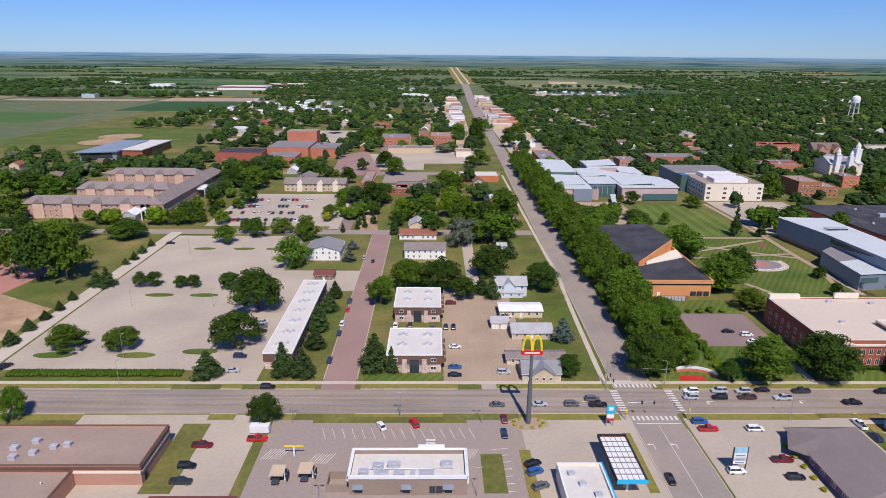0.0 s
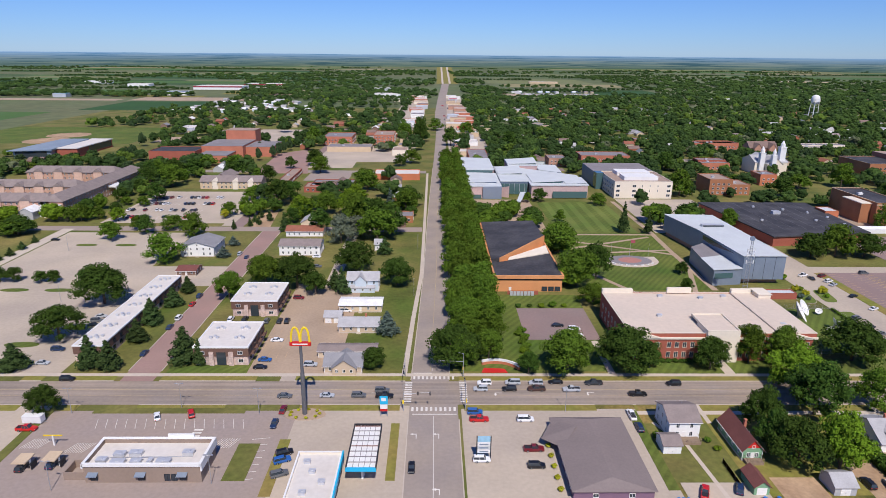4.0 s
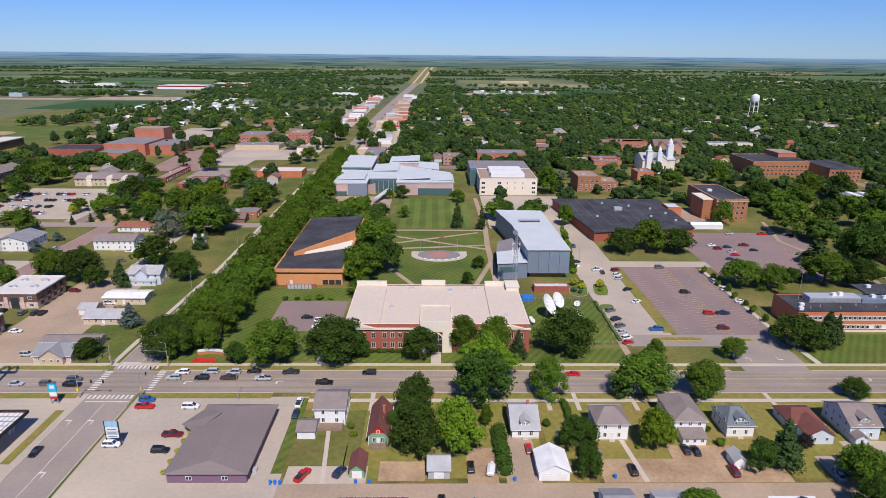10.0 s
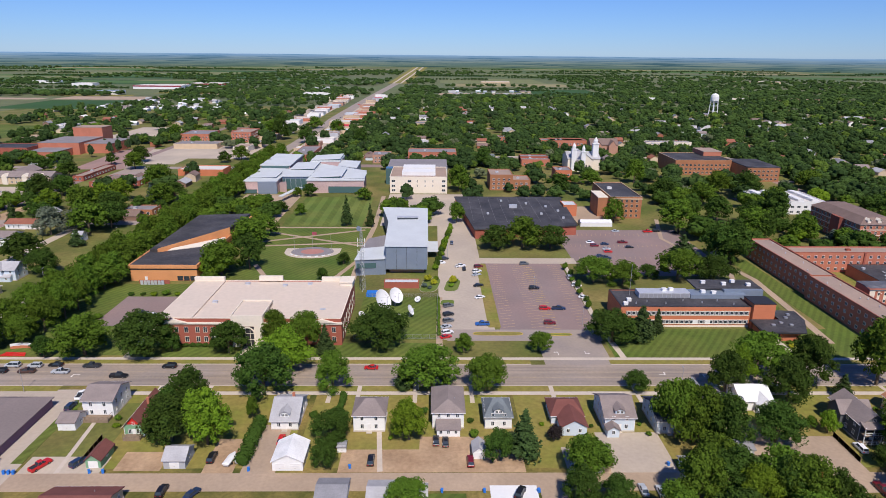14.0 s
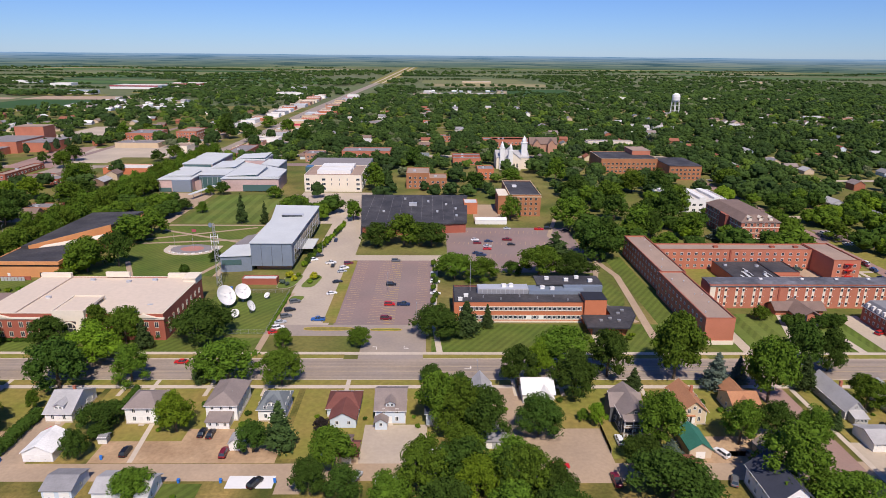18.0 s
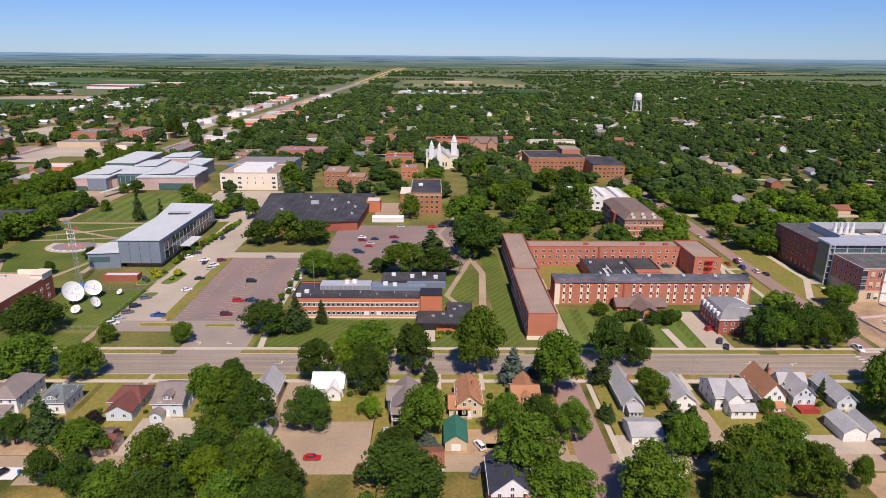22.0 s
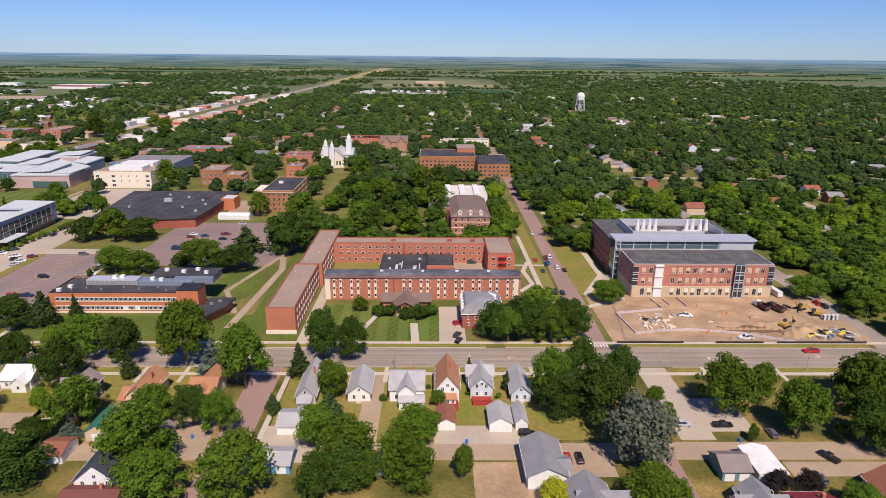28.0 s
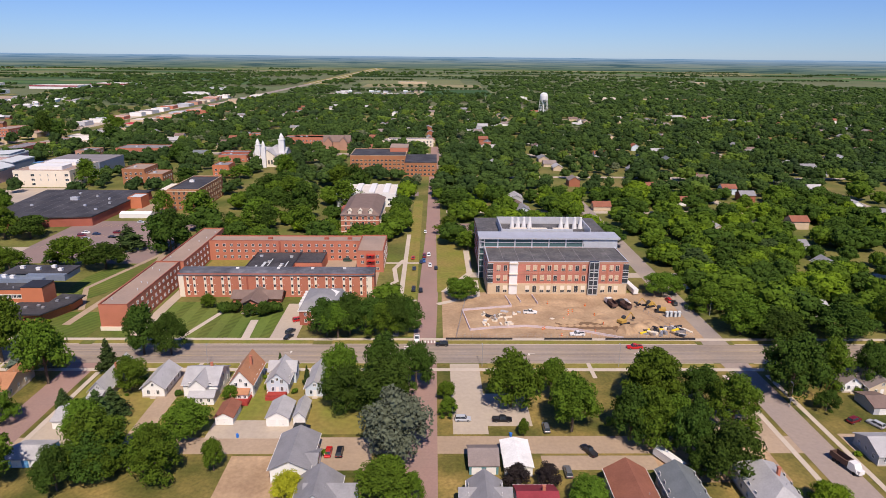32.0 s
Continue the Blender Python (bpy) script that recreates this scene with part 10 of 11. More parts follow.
tree("d", 135.6, 323.0, 17.2, 20.3, 1)
tree("d", 135.2, 274.0, 18.9, 21.0)
tree("k", 146.4, 282.5, 20.1, 14.4, 1)
tree("k", 272.6, 318.3, 14.2, 18.6, 1)
tree("d", 287.1, 320.0, 18.6, 18.7, 1)
tree("k", 302.5, 318.6, 14.3, 18.6, 1)
tree("d", 313.9, 266.1, 13.7, 18.6)
tree("d", 326.9, 262.1, 12.3, 15.8)
tree("k", 341.8, 272.1, 7.5, 9.5)
tree("d", 354.5, 267.6, 17.5, 20.0)
tree("k", 370.9, 266.5, 13.7, 18.7)
tree("k", 305.2, 201.1, 14.2, 18.9)
tree("d", 113.7, 190.3, 16.5, 19.2)
tree("k", 134.7, 192.0, 16.8, 19.8)
tree("k", 100.1, 188.6, 8.3, 7.3)
tree("d", 137.4, 250.6, 9.9, 13.5)
tree("d", 237.0, 167.4, 16.0, 19.5)
tree("s", 228.2, 166.5, 11.1, 6.1)
tree("d", 254.6, 165.2, 13.5, 13.6)
tree("l", 230.9, 138.7, 13.8, 10.8)
tree("l", 187.5, 178.1, 16.0, 17.4)
tree("s", 199.0, 191.2, 12.2, 6.7)
tree("d", 180.4, 179.4, 7.2, 4.9)
tree("d", 311.9, 136.7, 18.5, 13.5)
tree("k", 318.5, 134.1, 18.3, 13.3)
tree("k", 311.1, 115.3, 13.8, 14.6)
tree("d", 323.7, 115.2, 13.8, 14.6)
tree("k", 362.0, 170.8, 19.4, 14.3)
tree("d", 596.9, 120.2, 16.5, 11.8)
tree("k", 612.5, 141.4, 14.5, 11.6)
tree("k", 599.0, 106.8, 9.7, 6.5)
tree("k", 673.1, 153.8, 17.2, 12.0)
tree("k", 398.8, 133.9, 13.7, 9.9)
tree("k", 491.1, 190.8, 16.2, 13.2)
tree("k", 499.9, 191.2, 17.5, 13.7)
tree("k", 508.2, 191.3, 17.9, 13.3)
tree("k", 516.5, 192.2, 17.5, 12.5)
tree("k", 521.5, 193.8, 15.8, 11.1)
tree("d", 495.6, 188.5, 14.5, 12.9)
tree("d", 511.7, 188.6, 14.5, 12.5)
tree("k", 505.0, 139.5, 16.0, 14.5)
tree("k", 447.0, 108.5, 13.5, 14.0)
for kind, x, y, h, w in (("k", 306.0, 99.0, 14.0, 14.0), ("d", 322.0, 98.5, 13.5, 13.0), ("k", 333.0, 99.5, 13.0, 12.0), ("d", 293.5, 103.0, 12.5, 12.0), ("k", 210.0, 146.5, 5.5, 6.5), ("k", 211.0, 135.0, 5.5, 6.0)):
    tree(kind, x, y, h, w)
tree("d", 460.5, 110.5, 14.0, 13.0)
for k in range(38):
    for x in (79.0, 88.5):
        tree("d" if (k * 3 + int(x)) % 3 else "k", x + (k * 5 % 4 - 1.5) * 0.9, 194 + k * 11 + (x > 85) * 5 + (k * 7 % 3 - 1) * 1.5, 13.5 + (k * 7 % 5) * 1.1, 10.4 + (k * 3 % 4) * 1.1, 1 if k > 2 else 0, "avenue trees")
# trees between the blocks and lots of the west
for kind, x, y, h, w in (("k", -156.9, 440.5, 12.4, 11.8), ("k", -158.9, 473.4, 11.5, 11.0), ("k", -133.9, 444.9, 14.7, 14.0), ("k", -163.6, 502.2, 17.0, 17.0), ("l", -135.2, 388.1, 9.8, 9.3),
                         ("k", -105.0, 359.5, 12.2, 11.7), ("d", -77.9, 360.8, 9.9, 9.5), ("y", -69.3, 395.8, 6.8, 6.5), ("d", -64.9, 425.7, 8.1, 7.7), ("s", -55.7, 370.2, 6.8, 3.6), ("s", -47.8, 377.1, 6.9, 3.6),
                         ("s", -47.3, 386.8, 7.0, 3.6), ("s", -45.9, 398.5, 7.2, 3.6), ("s", -23.6, 366.0, 12.5, 6.6), ("d", -67.0, 447.9, 10.3, 9.8), ("k", -37.6, 447.7, 16.5, 16.5), ("k", -72.0, 518.8, 14.9, 14.2),
                         ("k", -22.8, 386.0, 10.5, 10.0), ("k", -1.1, 363.0, 15.8, 15.1), ("l", 12.0, 432.5, 17.0, 17.5), ("d", 14.8, 484.0, 17.0, 17.5), ("k", 41.4, 358.2, 18.0, 18.5), ("k", 30.0, 388.0, 16.0, 16.0), ("b", 36.8, 426.1, 15.5, 8.1),
                         ("s", 26.0, 262.0, 14.0, 7.2), ("k", 14.0, 262.0, 11.2, 10.6), ("k", -139.8, 538.0, 17.0, 19.0), ("k", -103.4, 536.0, 16.0, 18.0), ("d", -34.9, 558.7, 17.0, 18.0), ("k", -66.9, 581.0, 11.7, 11.1)):
    tree(kind, x, y, h, w, 1)
# ---- woods and streets of the town further off ----
def blocked(x, y):
    """Roads, lots, lawns and buildings where no chance tree stands."""
    for x0, y0, x1, y1 in BLOCKS:
        if x0 < x < x1 and y0 < y < y1:
            return True
    return False


BLOCKS = [(358, 690, 414, 724), (320, 580, 351, 610), (407, 655, 441, 692), (477, 685, 533, 716), (74, 190, 136, 264), (-440, 60, 720, 196), (56, 60, 98, 640), (-160, 190, 60, 372), (-40, 372, -22, 520), (95, 262, 130, 362), (134, 190, 242, 270), (136, 268, 205, 450), (200, 268, 312, 366)]
BLOCKS += [(88, 425, 188, 575), (194, 455, 254, 552), (250, 335, 382, 430), (303, 190, 404, 300), (404, 190, 512, 296), (522, 60, 535, 720), (474, 320, 504, 376), (460, 394, 507, 436), (535, 186, 645, 304)]
BLOCKS += [(-272, 398, -170, 526), (-145, 380, -60, 530), (452, 512, 538, 598), (358, 550, 400, 600), (275, 470, 318, 505), (-220, 605, -95, 715), (-350, 635, -258, 718), (-70, 735, 25, 790), (-52, 680, 0, 715), (10, 520, 58, 555), (100, 585, 122, 650), (176, 595, 198, 622), (210, 606, 262, 638), (50, 640, 84, 2200)]
BLOCKS += [(-172, 750, -98, 888), (-272, 752, -176, 802), (-360, 618, -290, 716), (-520, 735, -290, 900), (-46, 522, -4, 568), (-104, 556, -44, 705), (-600, 1165, -385, 1500), (-112, 470, -64, 530)]
BLOCKS += [(514, 186, 539, 362), (537, 312, 560, 360), (538, 186, 553, 300), (380, 296, 404, 330)]
BLOCKS += [(628, 60, 645, 420), (130, 60, 640, 190), (640, 168, 1200, 184), (-420, 640, -235, 800), (-420, 364, 60, 378), (-220, 190, -150, 370), (-90, 530, 60, 680), (136, 380, 200, 450), (20, 640, 125, 1600), (270, 1550, 510, 1730), (240, 366, 262, 460), (240, 190, 312, 300), (311, 272, 390, 362)]


def joined(name, mat_key, spots, label, fine):
    """Many trees in one mesh: low, uneven crowns of leaf clumps round a dark heart."""
    rng = np.random.default_rng(len(spots) + fine)
    shapes = []
    for s in range(6):
        if fine == 3:
            V, F = leaf_cloud(rng, dome_lobes(rng, 13, 2.9, 1.35), 20, 0.34, 0.92, 0.5, 2, 7)
        elif fine == 2:
            V, F = leaf_cloud(rng, dome_lobes(rng, 10, 3.0, 1.45), 8, 0.42, 0.97, 0.5, 2, 6, False)
        elif fine == 1:
            V, F = leaf_cloud(rng, dome_lobes(rng, 6, 3.1, 1.65), 2.0, 0.6, 1.0, 0.45, 2, 6, False)
        else:
            V, F = leaf_cloud(rng, dome_lobes(rng, 3, 3.3, 1.9), 0.3, 0.8, 1.0, 0.35, 2, 5, False)
        shapes.append((np.array(V), F))
    AV, AF, n = [], [], 0
    for x, y, z, h, w in spots:
        V, F = shapes[int(rng.integers(6))]
        a = rng.uniform(0, 6.28)
        c, s = math.cos(a), math.sin(a)
        P = np.empty_like(V)
        P[:, 0] = x + (V[:, 0] * c - V[:, 1] * s) * w / 9
        P[:, 1] = y + (V[:, 0] * s + V[:, 1] * c) * w / 9
        P[:, 2] = z + (V[:, 2] - 1.2) * h / 8.6
        AV.append(P)
        AF += [tuple(n + i for i in f) for f in F]
        n += len(V)
    if not AV:
        return
    near = {"wood_green": "leaf", "wood_dark": "leafdk", "wood_lime": "leaflime", "wood_needle": "needle", "wood_grey": "leafgrey"}
    tagged(new(name, mesh_of(name, np.concatenate(AV).tolist(), AF, [M[near[mat_key] if fine == 3 else mat_key]])), label, "woods", kind="stuff")


def wooded(x, y):
    """Where the country beyond the town is woods and tree-filled suburbs rather than fields."""
    n = noise.noise((x * 0.0016, y * 0.0022, 0.5))
    if x < 95:
        return n > 0.14 or (x > -0.26 * y and 1560 < y < 2500 and n > -0.4)
    if x < 250:
        return y < 2050 or n > 0.05
    if x < 700:
        return (y < 1560 and n > -0.5) or 2000 < y < 2060 or (y > 2700 and n > 0.1)
    edge = 3050 if x < 1650 else 3050 - (x - 1650) * 3.0
    return (y < max(edge, 1700) and n > -0.42) or n > 0.28


def scatter():
    rng = random.Random(21)
    sets = {}
    homes = []

    def put(kind, fine, x, y, h, w, z=0.0):
        sets.setdefault((kind, fine), []).append((x, y, z, h, w))

    def kind(yy=900):
        r = rng.random() - (0.05 if yy < 420 else 0.0)
        return "wood_dark" if r < 0.40 else "wood_green" if r < 0.86 else "wood_lime" if r < 0.94 else "wood_needle" if r < 0.98 else "wood_grey"

    # house plots first, in rows beside the streets
    x = -380.0
    while x < 1500:
        y = 330.0
        while y < 1450:
            xx, yy = x + rng.uniform(-5, 5), y + rng.uniform(-4, 4)
            y += rng.uniform(19, 30)
            if blocked(xx, yy) or xx < -0.72 * yy - 40 or xx > 545 + 0.74 * yy + 40 or (85 < xx < 545 and yy < 590) or yy % 128 < 8:
                continue
            if rng.random() < (0.42 if xx > 85 else 0.5):
                homes.append((xx, yy))
        x += (14 if (x % 105) < 60 else 0) + 52
    near = {}
    for hx, hy in homes:
        near.setdefault((int(hx // 30), int(hy // 30)), []).append((hx, hy))

    def by_house(px, py, r):
        i, j = int(px // 30), int(py // 30)
        for a in (i - 1, i, i + 1):
            for b in (j - 1, j, j + 1):
                for hx, hy in near.get((a, b), ()):
                    if abs(px - hx) < r and -r * 1.9 < py - hy < r * 0.9:
                        return True
        return False

    # gardens and streets east and north of the campus, thick with trees
    y = 190.0
    while y < 1500:
        step = 10.2 if y < 420 else 12 if y < 900 else 14.5
        x = -420.0
        while x < 700 + y * 0.8:
            xx, yy = x + rng.uniform(-0.45, 0.45) * step, y + rng.uniform(-0.45, 0.45) * step
            x += step
            if xx < 0.72 * -yy - 40 or xx > 545 + 0.74 * yy + 40:
                continue
            if blocked(xx, yy):
                continue
            big = noise.noise((xx * 0.011, yy * 0.011, 3.0))
            if xx > 535:
                dens = 0.74 + 0.45 * big
            elif xx > 85:
                dens = (0.30 if yy < 560 else 0.74) + 0.45 * big
            else:
                dens = (0.30 if yy < 560 else 0.46 if yy < 1150 else 0.36) + 0.6 * big
            street = (xx % 105 < 8) or (yy % 128 < 8)
            if street and (xx > 535 or (xx > 85 and yy > 600)):
                continue
            if rng.random() > dens or by_house(xx, yy, 9):
                continue
            h = (rng.uniform(8, 12.5) if rng.random() < 0.6 else rng.uniform(11, 16.5)) * (1.0 if xx > 85 else 0.95)
            put(kind(yy), 3 if yy < 430 else 2 if yy < 860 else 1, xx, yy, h, max(h, 8.5) * rng.uniform(1.0, 1.5))
        y += step
    # shelter belts and street trees of the west side
    for kk, xx, yy, h, w in (("needle", -108.1, 623.7, 15, 8), ("needle", -97.8, 642.1, 15, 8), ("needle", -94.6, 653.5, 16, 8), ("needle", -94.0, 674.2, 14, 8), ("needle", -91.7, 690.7, 15, 8), ("green", -71.4, 694.1, 15, 14), ("green", -13.7, 718.2, 17, 20),
                             ("green", -249.0, 743.7, 18, 24), ("needle", -264.6, 717.3, 18, 10), ("dark", -265.3, 747.4, 14, 14), ("dark", -213.1, 726.3, 17, 18), ("dark", -232.4, 816.5, 17, 18), ("dark", -175.3, 743.7, 19, 24), ("dark", -131.3, 744.6, 16, 16),
                             ("green", -153.2, 731.1, 17, 18), ("dark", -105.6, 711.4, 13, 12), ("dark", -104.4, 791.0, 13, 12), ("dark", -241.6, 619.5, 14, 13), ("dark", -231.0, 575.0, 16, 16), ("needle", -239.0, 637.5, 17, 9), ("needle", -237.4, 623.2, 17, 9),
                             ("dark", -248.6, 545.8, 17, 20), ("dark", -238.5, 565.5, 16, 15), ("dark", 29.7, 527.7, 15, 15), ("dark", 50.0, 702.0, 16, 18), ("dark", 44.0, 735.0, 17, 19), ("green", 55.0, 772.0, 16, 17), ("dark", 38.0, 690.0, 15, 16), ("dark", 52.0, 822.0, 17, 18), ("green", 30.0, 762.0, 16, 17), ("dark", 100.0, 700.0, 15, 16), ("dark", 104.0, 760.0, 15, 16), ("dark", -38.7, 998.6, 19, 28), ("dark", 8.0, 814.0, 18, 24), ("dark", -197.7, 865.4, 18, 22), ("dark", -133.4, 855.0, 18, 22), ("dark", -117.1, 915.2, 17, 20), ("dark", -110.9, 1003.8, 17, 20)):
        put("wood_" + kk, 2 if yy < 860 else 1, xx, yy, h, w)
    # farther woods and field hedges out to the hills
    for _ in range(9000):
        yy = 1500 + 2900 * rng.random() ** 1.5
        xx = 260 + (rng.random() - 0.5) * 2 * (0.78 * yy + 400)
        if not wooded(xx, yy) or 70 < xx < 145:
            continue
        h = rng.uniform(9, 15)
        put("wood_dark" if rng.random() < 0.5 else "wood_green", 0, xx, yy, h=h, w=h * rng.uniform(1.3, 2.1))
    for _ in range(70):
        yy = rng.uniform(1400, 4200)
        x0 = 260 + (rng.random() - 0.5) * 2 * 0.75 * yy
        for k in range(rng.randint(8, 34)):
            xx = x0 + k * 14
            if 70 < xx < 145:
                continue
            z = 0
            h = rng.uniform(7, 13)
            put("wood_dark", 0, xx, yy + rng.uniform(-6, 6), z=z, h=h, w=h * 1.7)
    names = {"wood_dark": "dark green", "wood_green": "green", "wood_lime": "bright green", "wood_needle": "dark evergreen", "wood_grey": "grey-green"}
    for (k, fine), spots in sorted(sets.items()):
        joined("woodland", k, spots, names[k] + " trees thick over streets and gardens", fine)
    return homes


HOMES = scatter()


def far_homes():
    rng = random.Random(8)
    made = 0
    protos = {}
    rng.shuffle(HOMES)
    for x, y in sorted(HOMES[:400], key=lambda p: p[1] + abs(p[0] - 400) * 0.3):
        if made >= 230 or y > 1420 or (made * 7919) % 10 == 11:
            continue
        made += 1
        shop = x < 85
        roofc = rng.choice(["grey", "grey", "taupe", "brown", "ltgrey", "rust", "slate"] if not shop else ["ltgrey", "white", "taupe", "grey", "rust", "brown"])
        wallc = rng.choice(["white", "white", "cream", "tan", "grey", "ltblue", "brick"] if not shop else ["tan", "brick", "cream", "brown", "grey"])
        v = rng.randint(0, 2)
        key = (roofc, wallc, v)
        m = pose(x, y, 0, 0, 0, 90 * rng.randint(0, 1) + (0 if rng.random() < 0.8 else 180))
        if key in protos:
            copy_thing(protos[key], m)
            continue
        w, d, h = ((9, 12, 3.2), (11, 9, 5.2), (14, 10, 3.4))[v]
        top = thing("far_house", "%s house with a %s roof among trees" % ({"ltblue": "pale blue", "brick": "red brick"}.get(wallc, wallc), {"ltgrey": "pale grey"}.get(roofc, roofc)), "house", group="houses of the town")
        pitched(top, -w / 2, -d / 2, w / 2, d / 2, h, 2.6, "x" if w > d else "y", shingle(roofc), siding(wallc))
        top.matrix_basis = m
        protos[key] = top


far_homes()


def pale_homes():
    """Small pale homes in close rows, too far off to be told apart."""
    rng = random.Random(17)
    for name, roof, wall, share in (("ltgrey", "ltgrey", "white", 0), ("taupe", "taupe", "cream", 1), ("white", "white", "ltblue", 2)):
        g = Geo()
        for k in range(66):
            if k % 3 < 2:
                x, y = -470 + rng.random() * 290, 1120 + rng.random() * 280
                x += (y - 1250) * -0.35
            else:
                x, y = 280 + rng.random() * 230, 1470 + rng.random() * 380
            if blocked(x, y):
                continue
            w, d, h, r = rng.uniform(4, 6.5), rng.uniform(6, 9), rng.uniform(2.8, 4.2), rng.uniform(1.2, 2.4)
            g.add([(x - w, y - d, 0), (x + w, y - d, 0), (x + w, y + d, 0), (x - w, y + d, 0), (x - w, y - d, h), (x + w, y - d, h), (x + w, y + d, h), (x - w, y + d, h)], [(0, 1, 5, 4), (1, 2, 6, 5), (2, 3, 7, 6), (3, 0, 4, 7)], 1)
            w, d = w + 0.5, d + 0.5
            g.add([(x - w, y - d, h), (x + w, y - d, h), (x + w, y + d, h), (x - w, y + d, h), (x - w, y, h + r), (x + w, y, h + r)], [(0, 1, 5, 4), (2, 3, 4, 5), (1, 2, 5), (3, 0, 4)], 0)
        tagged(new("distant_homes", g.mesh("distant_homes", shingle(roof), siding(wall))), "rows of small pale homes far beyond the town", "homes", kind="stuff")


pale_homes()
for k in range(6, 17):
    if k * 105 > 640:
        rect("street_town", k * 105, 190, k * 105 + 7, 1300, 0.02, M["concrete"], "pale residential street under the trees", "road")
for k in range(2, 11):
    rect("street_town", 540 if k < 5 else 90, k * 128, 1500, k * 128 + 7, 0.03, M["concrete"], "pale residential street under the trees", "road")
# yards and streets of the west town, and fields beyond
rect("town_paving", -60, 620, 46, 735, 0.02, M["concrete"], "pale paved lots of the town", "parking lot")
rect("town_paving", 84, 650, 130, 1560, 0.02, M["concrete"], "pale paved shop lots", "parking lot")
rect("town_paving", 0, 800, 50, 1560, 0.02, M["concrete"], "pale paved shop lots", "parking lot")
rect("lot_west_town", -172, 752, -100, 886, 0.03, M["concrete"], "pale concrete parking lot", "parking lot")
rect("lot_west_town", -270, 752, -176, 800, 0.03, M["gravel"], "sandy pale parking lot", "parking lot")
sheet("road_brick_town", [(-92, 556), (-46, 556), (-74, 700), (-100, 668)], 0.05, M["brickroad"], "broad red brick street", "road")
rect("lot_motel", -44, 524, -6, 566, 0.035, M["lotpink"], "pinkish motel parking lot", "parking lot")
rect("lot_college", -85, 585, -10, 680, 0.03, M["concrete"], "pale concrete parking lot", "parking lot")
rect("lot_college", 100, 575, 190, 590, 0.03, M["lotred"], "reddish parking lot", "parking lot")
rect("lot_arts", 96, 366, 138, 455, 0.04, M["gravel"], "tan lot beside the arts centre", "parking lot")
rect("lot_lab", 204, 366, 262, 458, 0.04, M["concrete"], "concrete lot before the cream building", "parking lot")
rect("lot_old", 464, 436, 520, 450, 0.04, M["lotred"], "reddish parking lot", "parking lot")
sheet("road_far_north", [(70, 900), (83, 900), (86, 1015), (90, 1160), (95.5, 1520), (111, 2020), (118, 2250), (93, 2250), (88, 2020), (75.5, 1520), (69, 1160), (68, 1015)], 0.05, M["asphalt"], "long straight road running north", "road")
for x0, x1 in ((96, 117), (121, 157)):
    sheet("road_highway", [(x0 - 3.5, 2245), (x0 + 3.5, 2245), (x1 + 6, 4735), (x1 - 6, 4735)], 0.12, M["walkway"], "pale concrete highway running to the horizon", "road")
sheet("verge_highway", [(75, 2240), (150, 2240), (190, 4735), (85, 4735)], 0.04, M["dry"], "dry grass beside the highway", "grass")
rect("road_north_west", -60, 372, -52, 900, 0.04, M["lotred"], "brick street running north", "road")
rect("road_cross_north", -420, 560, 60, 572, 0.04, M["asphalt"], "cross street", "road")
rect("road_campus_north", 84, 632, 700, 641, 0.04, M["asphalt"], "campus cross street", "road")
rect("ball_field", -520, 735, -290, 900, 0.03, M["lawn"], "mown ball field", "field")
for cx, cy, r in ((-398, 760, 26), (-400, 812, 26)):
    sheet("infield", [(cx + r * math.cos(a * 0.4), cy + r * math.sin(a * 0.4)) for a in range(16)], 0.06, M["dirt"], "bare tan infield of a ball field", "field")
for x0, y0, x1, y1, m in ((-900, 960, -600, 1120, "crop"), (-580, 1165, -385, 1375, "corn"), (-1400, 1300, -960, 1560, "wheat"), (-930, 1390, -620, 1440, "gravel"), (-600, 1400, -345, 1500, "gravel"), (-470, 1620, -330, 1760, "dry"), (-340, 1560, -120, 1700, "gravel"), (-700, 1520, -480, 1560, "dry"), (-300, 1780, -100, 1860, "wheat"), (-1500, 1650, -640, 1780, "crop"), (-1600, 2060, -660, 2140, "corn"), (500, 1625, 690, 1920, "corn"), (250, 1560, 500, 1720, "gravel"), (300, 2070, 690, 2260, "wheat"), (260, 2300, 640, 2680, "stubble"), (1040, 1500, 1150, 1560, "gravel")):
    rect("field", x0, y0, x1, y1, 0.03, M[m], "flat farm field in the distance", "field")


def far_fields():
    """Strips of crops, stubble and pasture out to the horizon."""
    rng = random.Random(5)
    y = 2150.0
    while y < 4650:
        d = rng.uniform(70, 210)
        x = -0.8 * y - 200
        while x < 0.85 * y + 700:
            w = rng.uniform(250, 1100)
            m = rng.choice(["corn", "corn", "crop", "crop", "wheat", "land", "land", "stubble"])
            if m != "land" and not (x < 165 and x + w > 35) and not (x + w > 700 and x < 1900 and y < 2950):
                rect("field", x, y, x + w - 12, y + d - 8, 0.03, M[m], "flat farm field in the distance", "field")
            x += w
        y += d


far_fields()


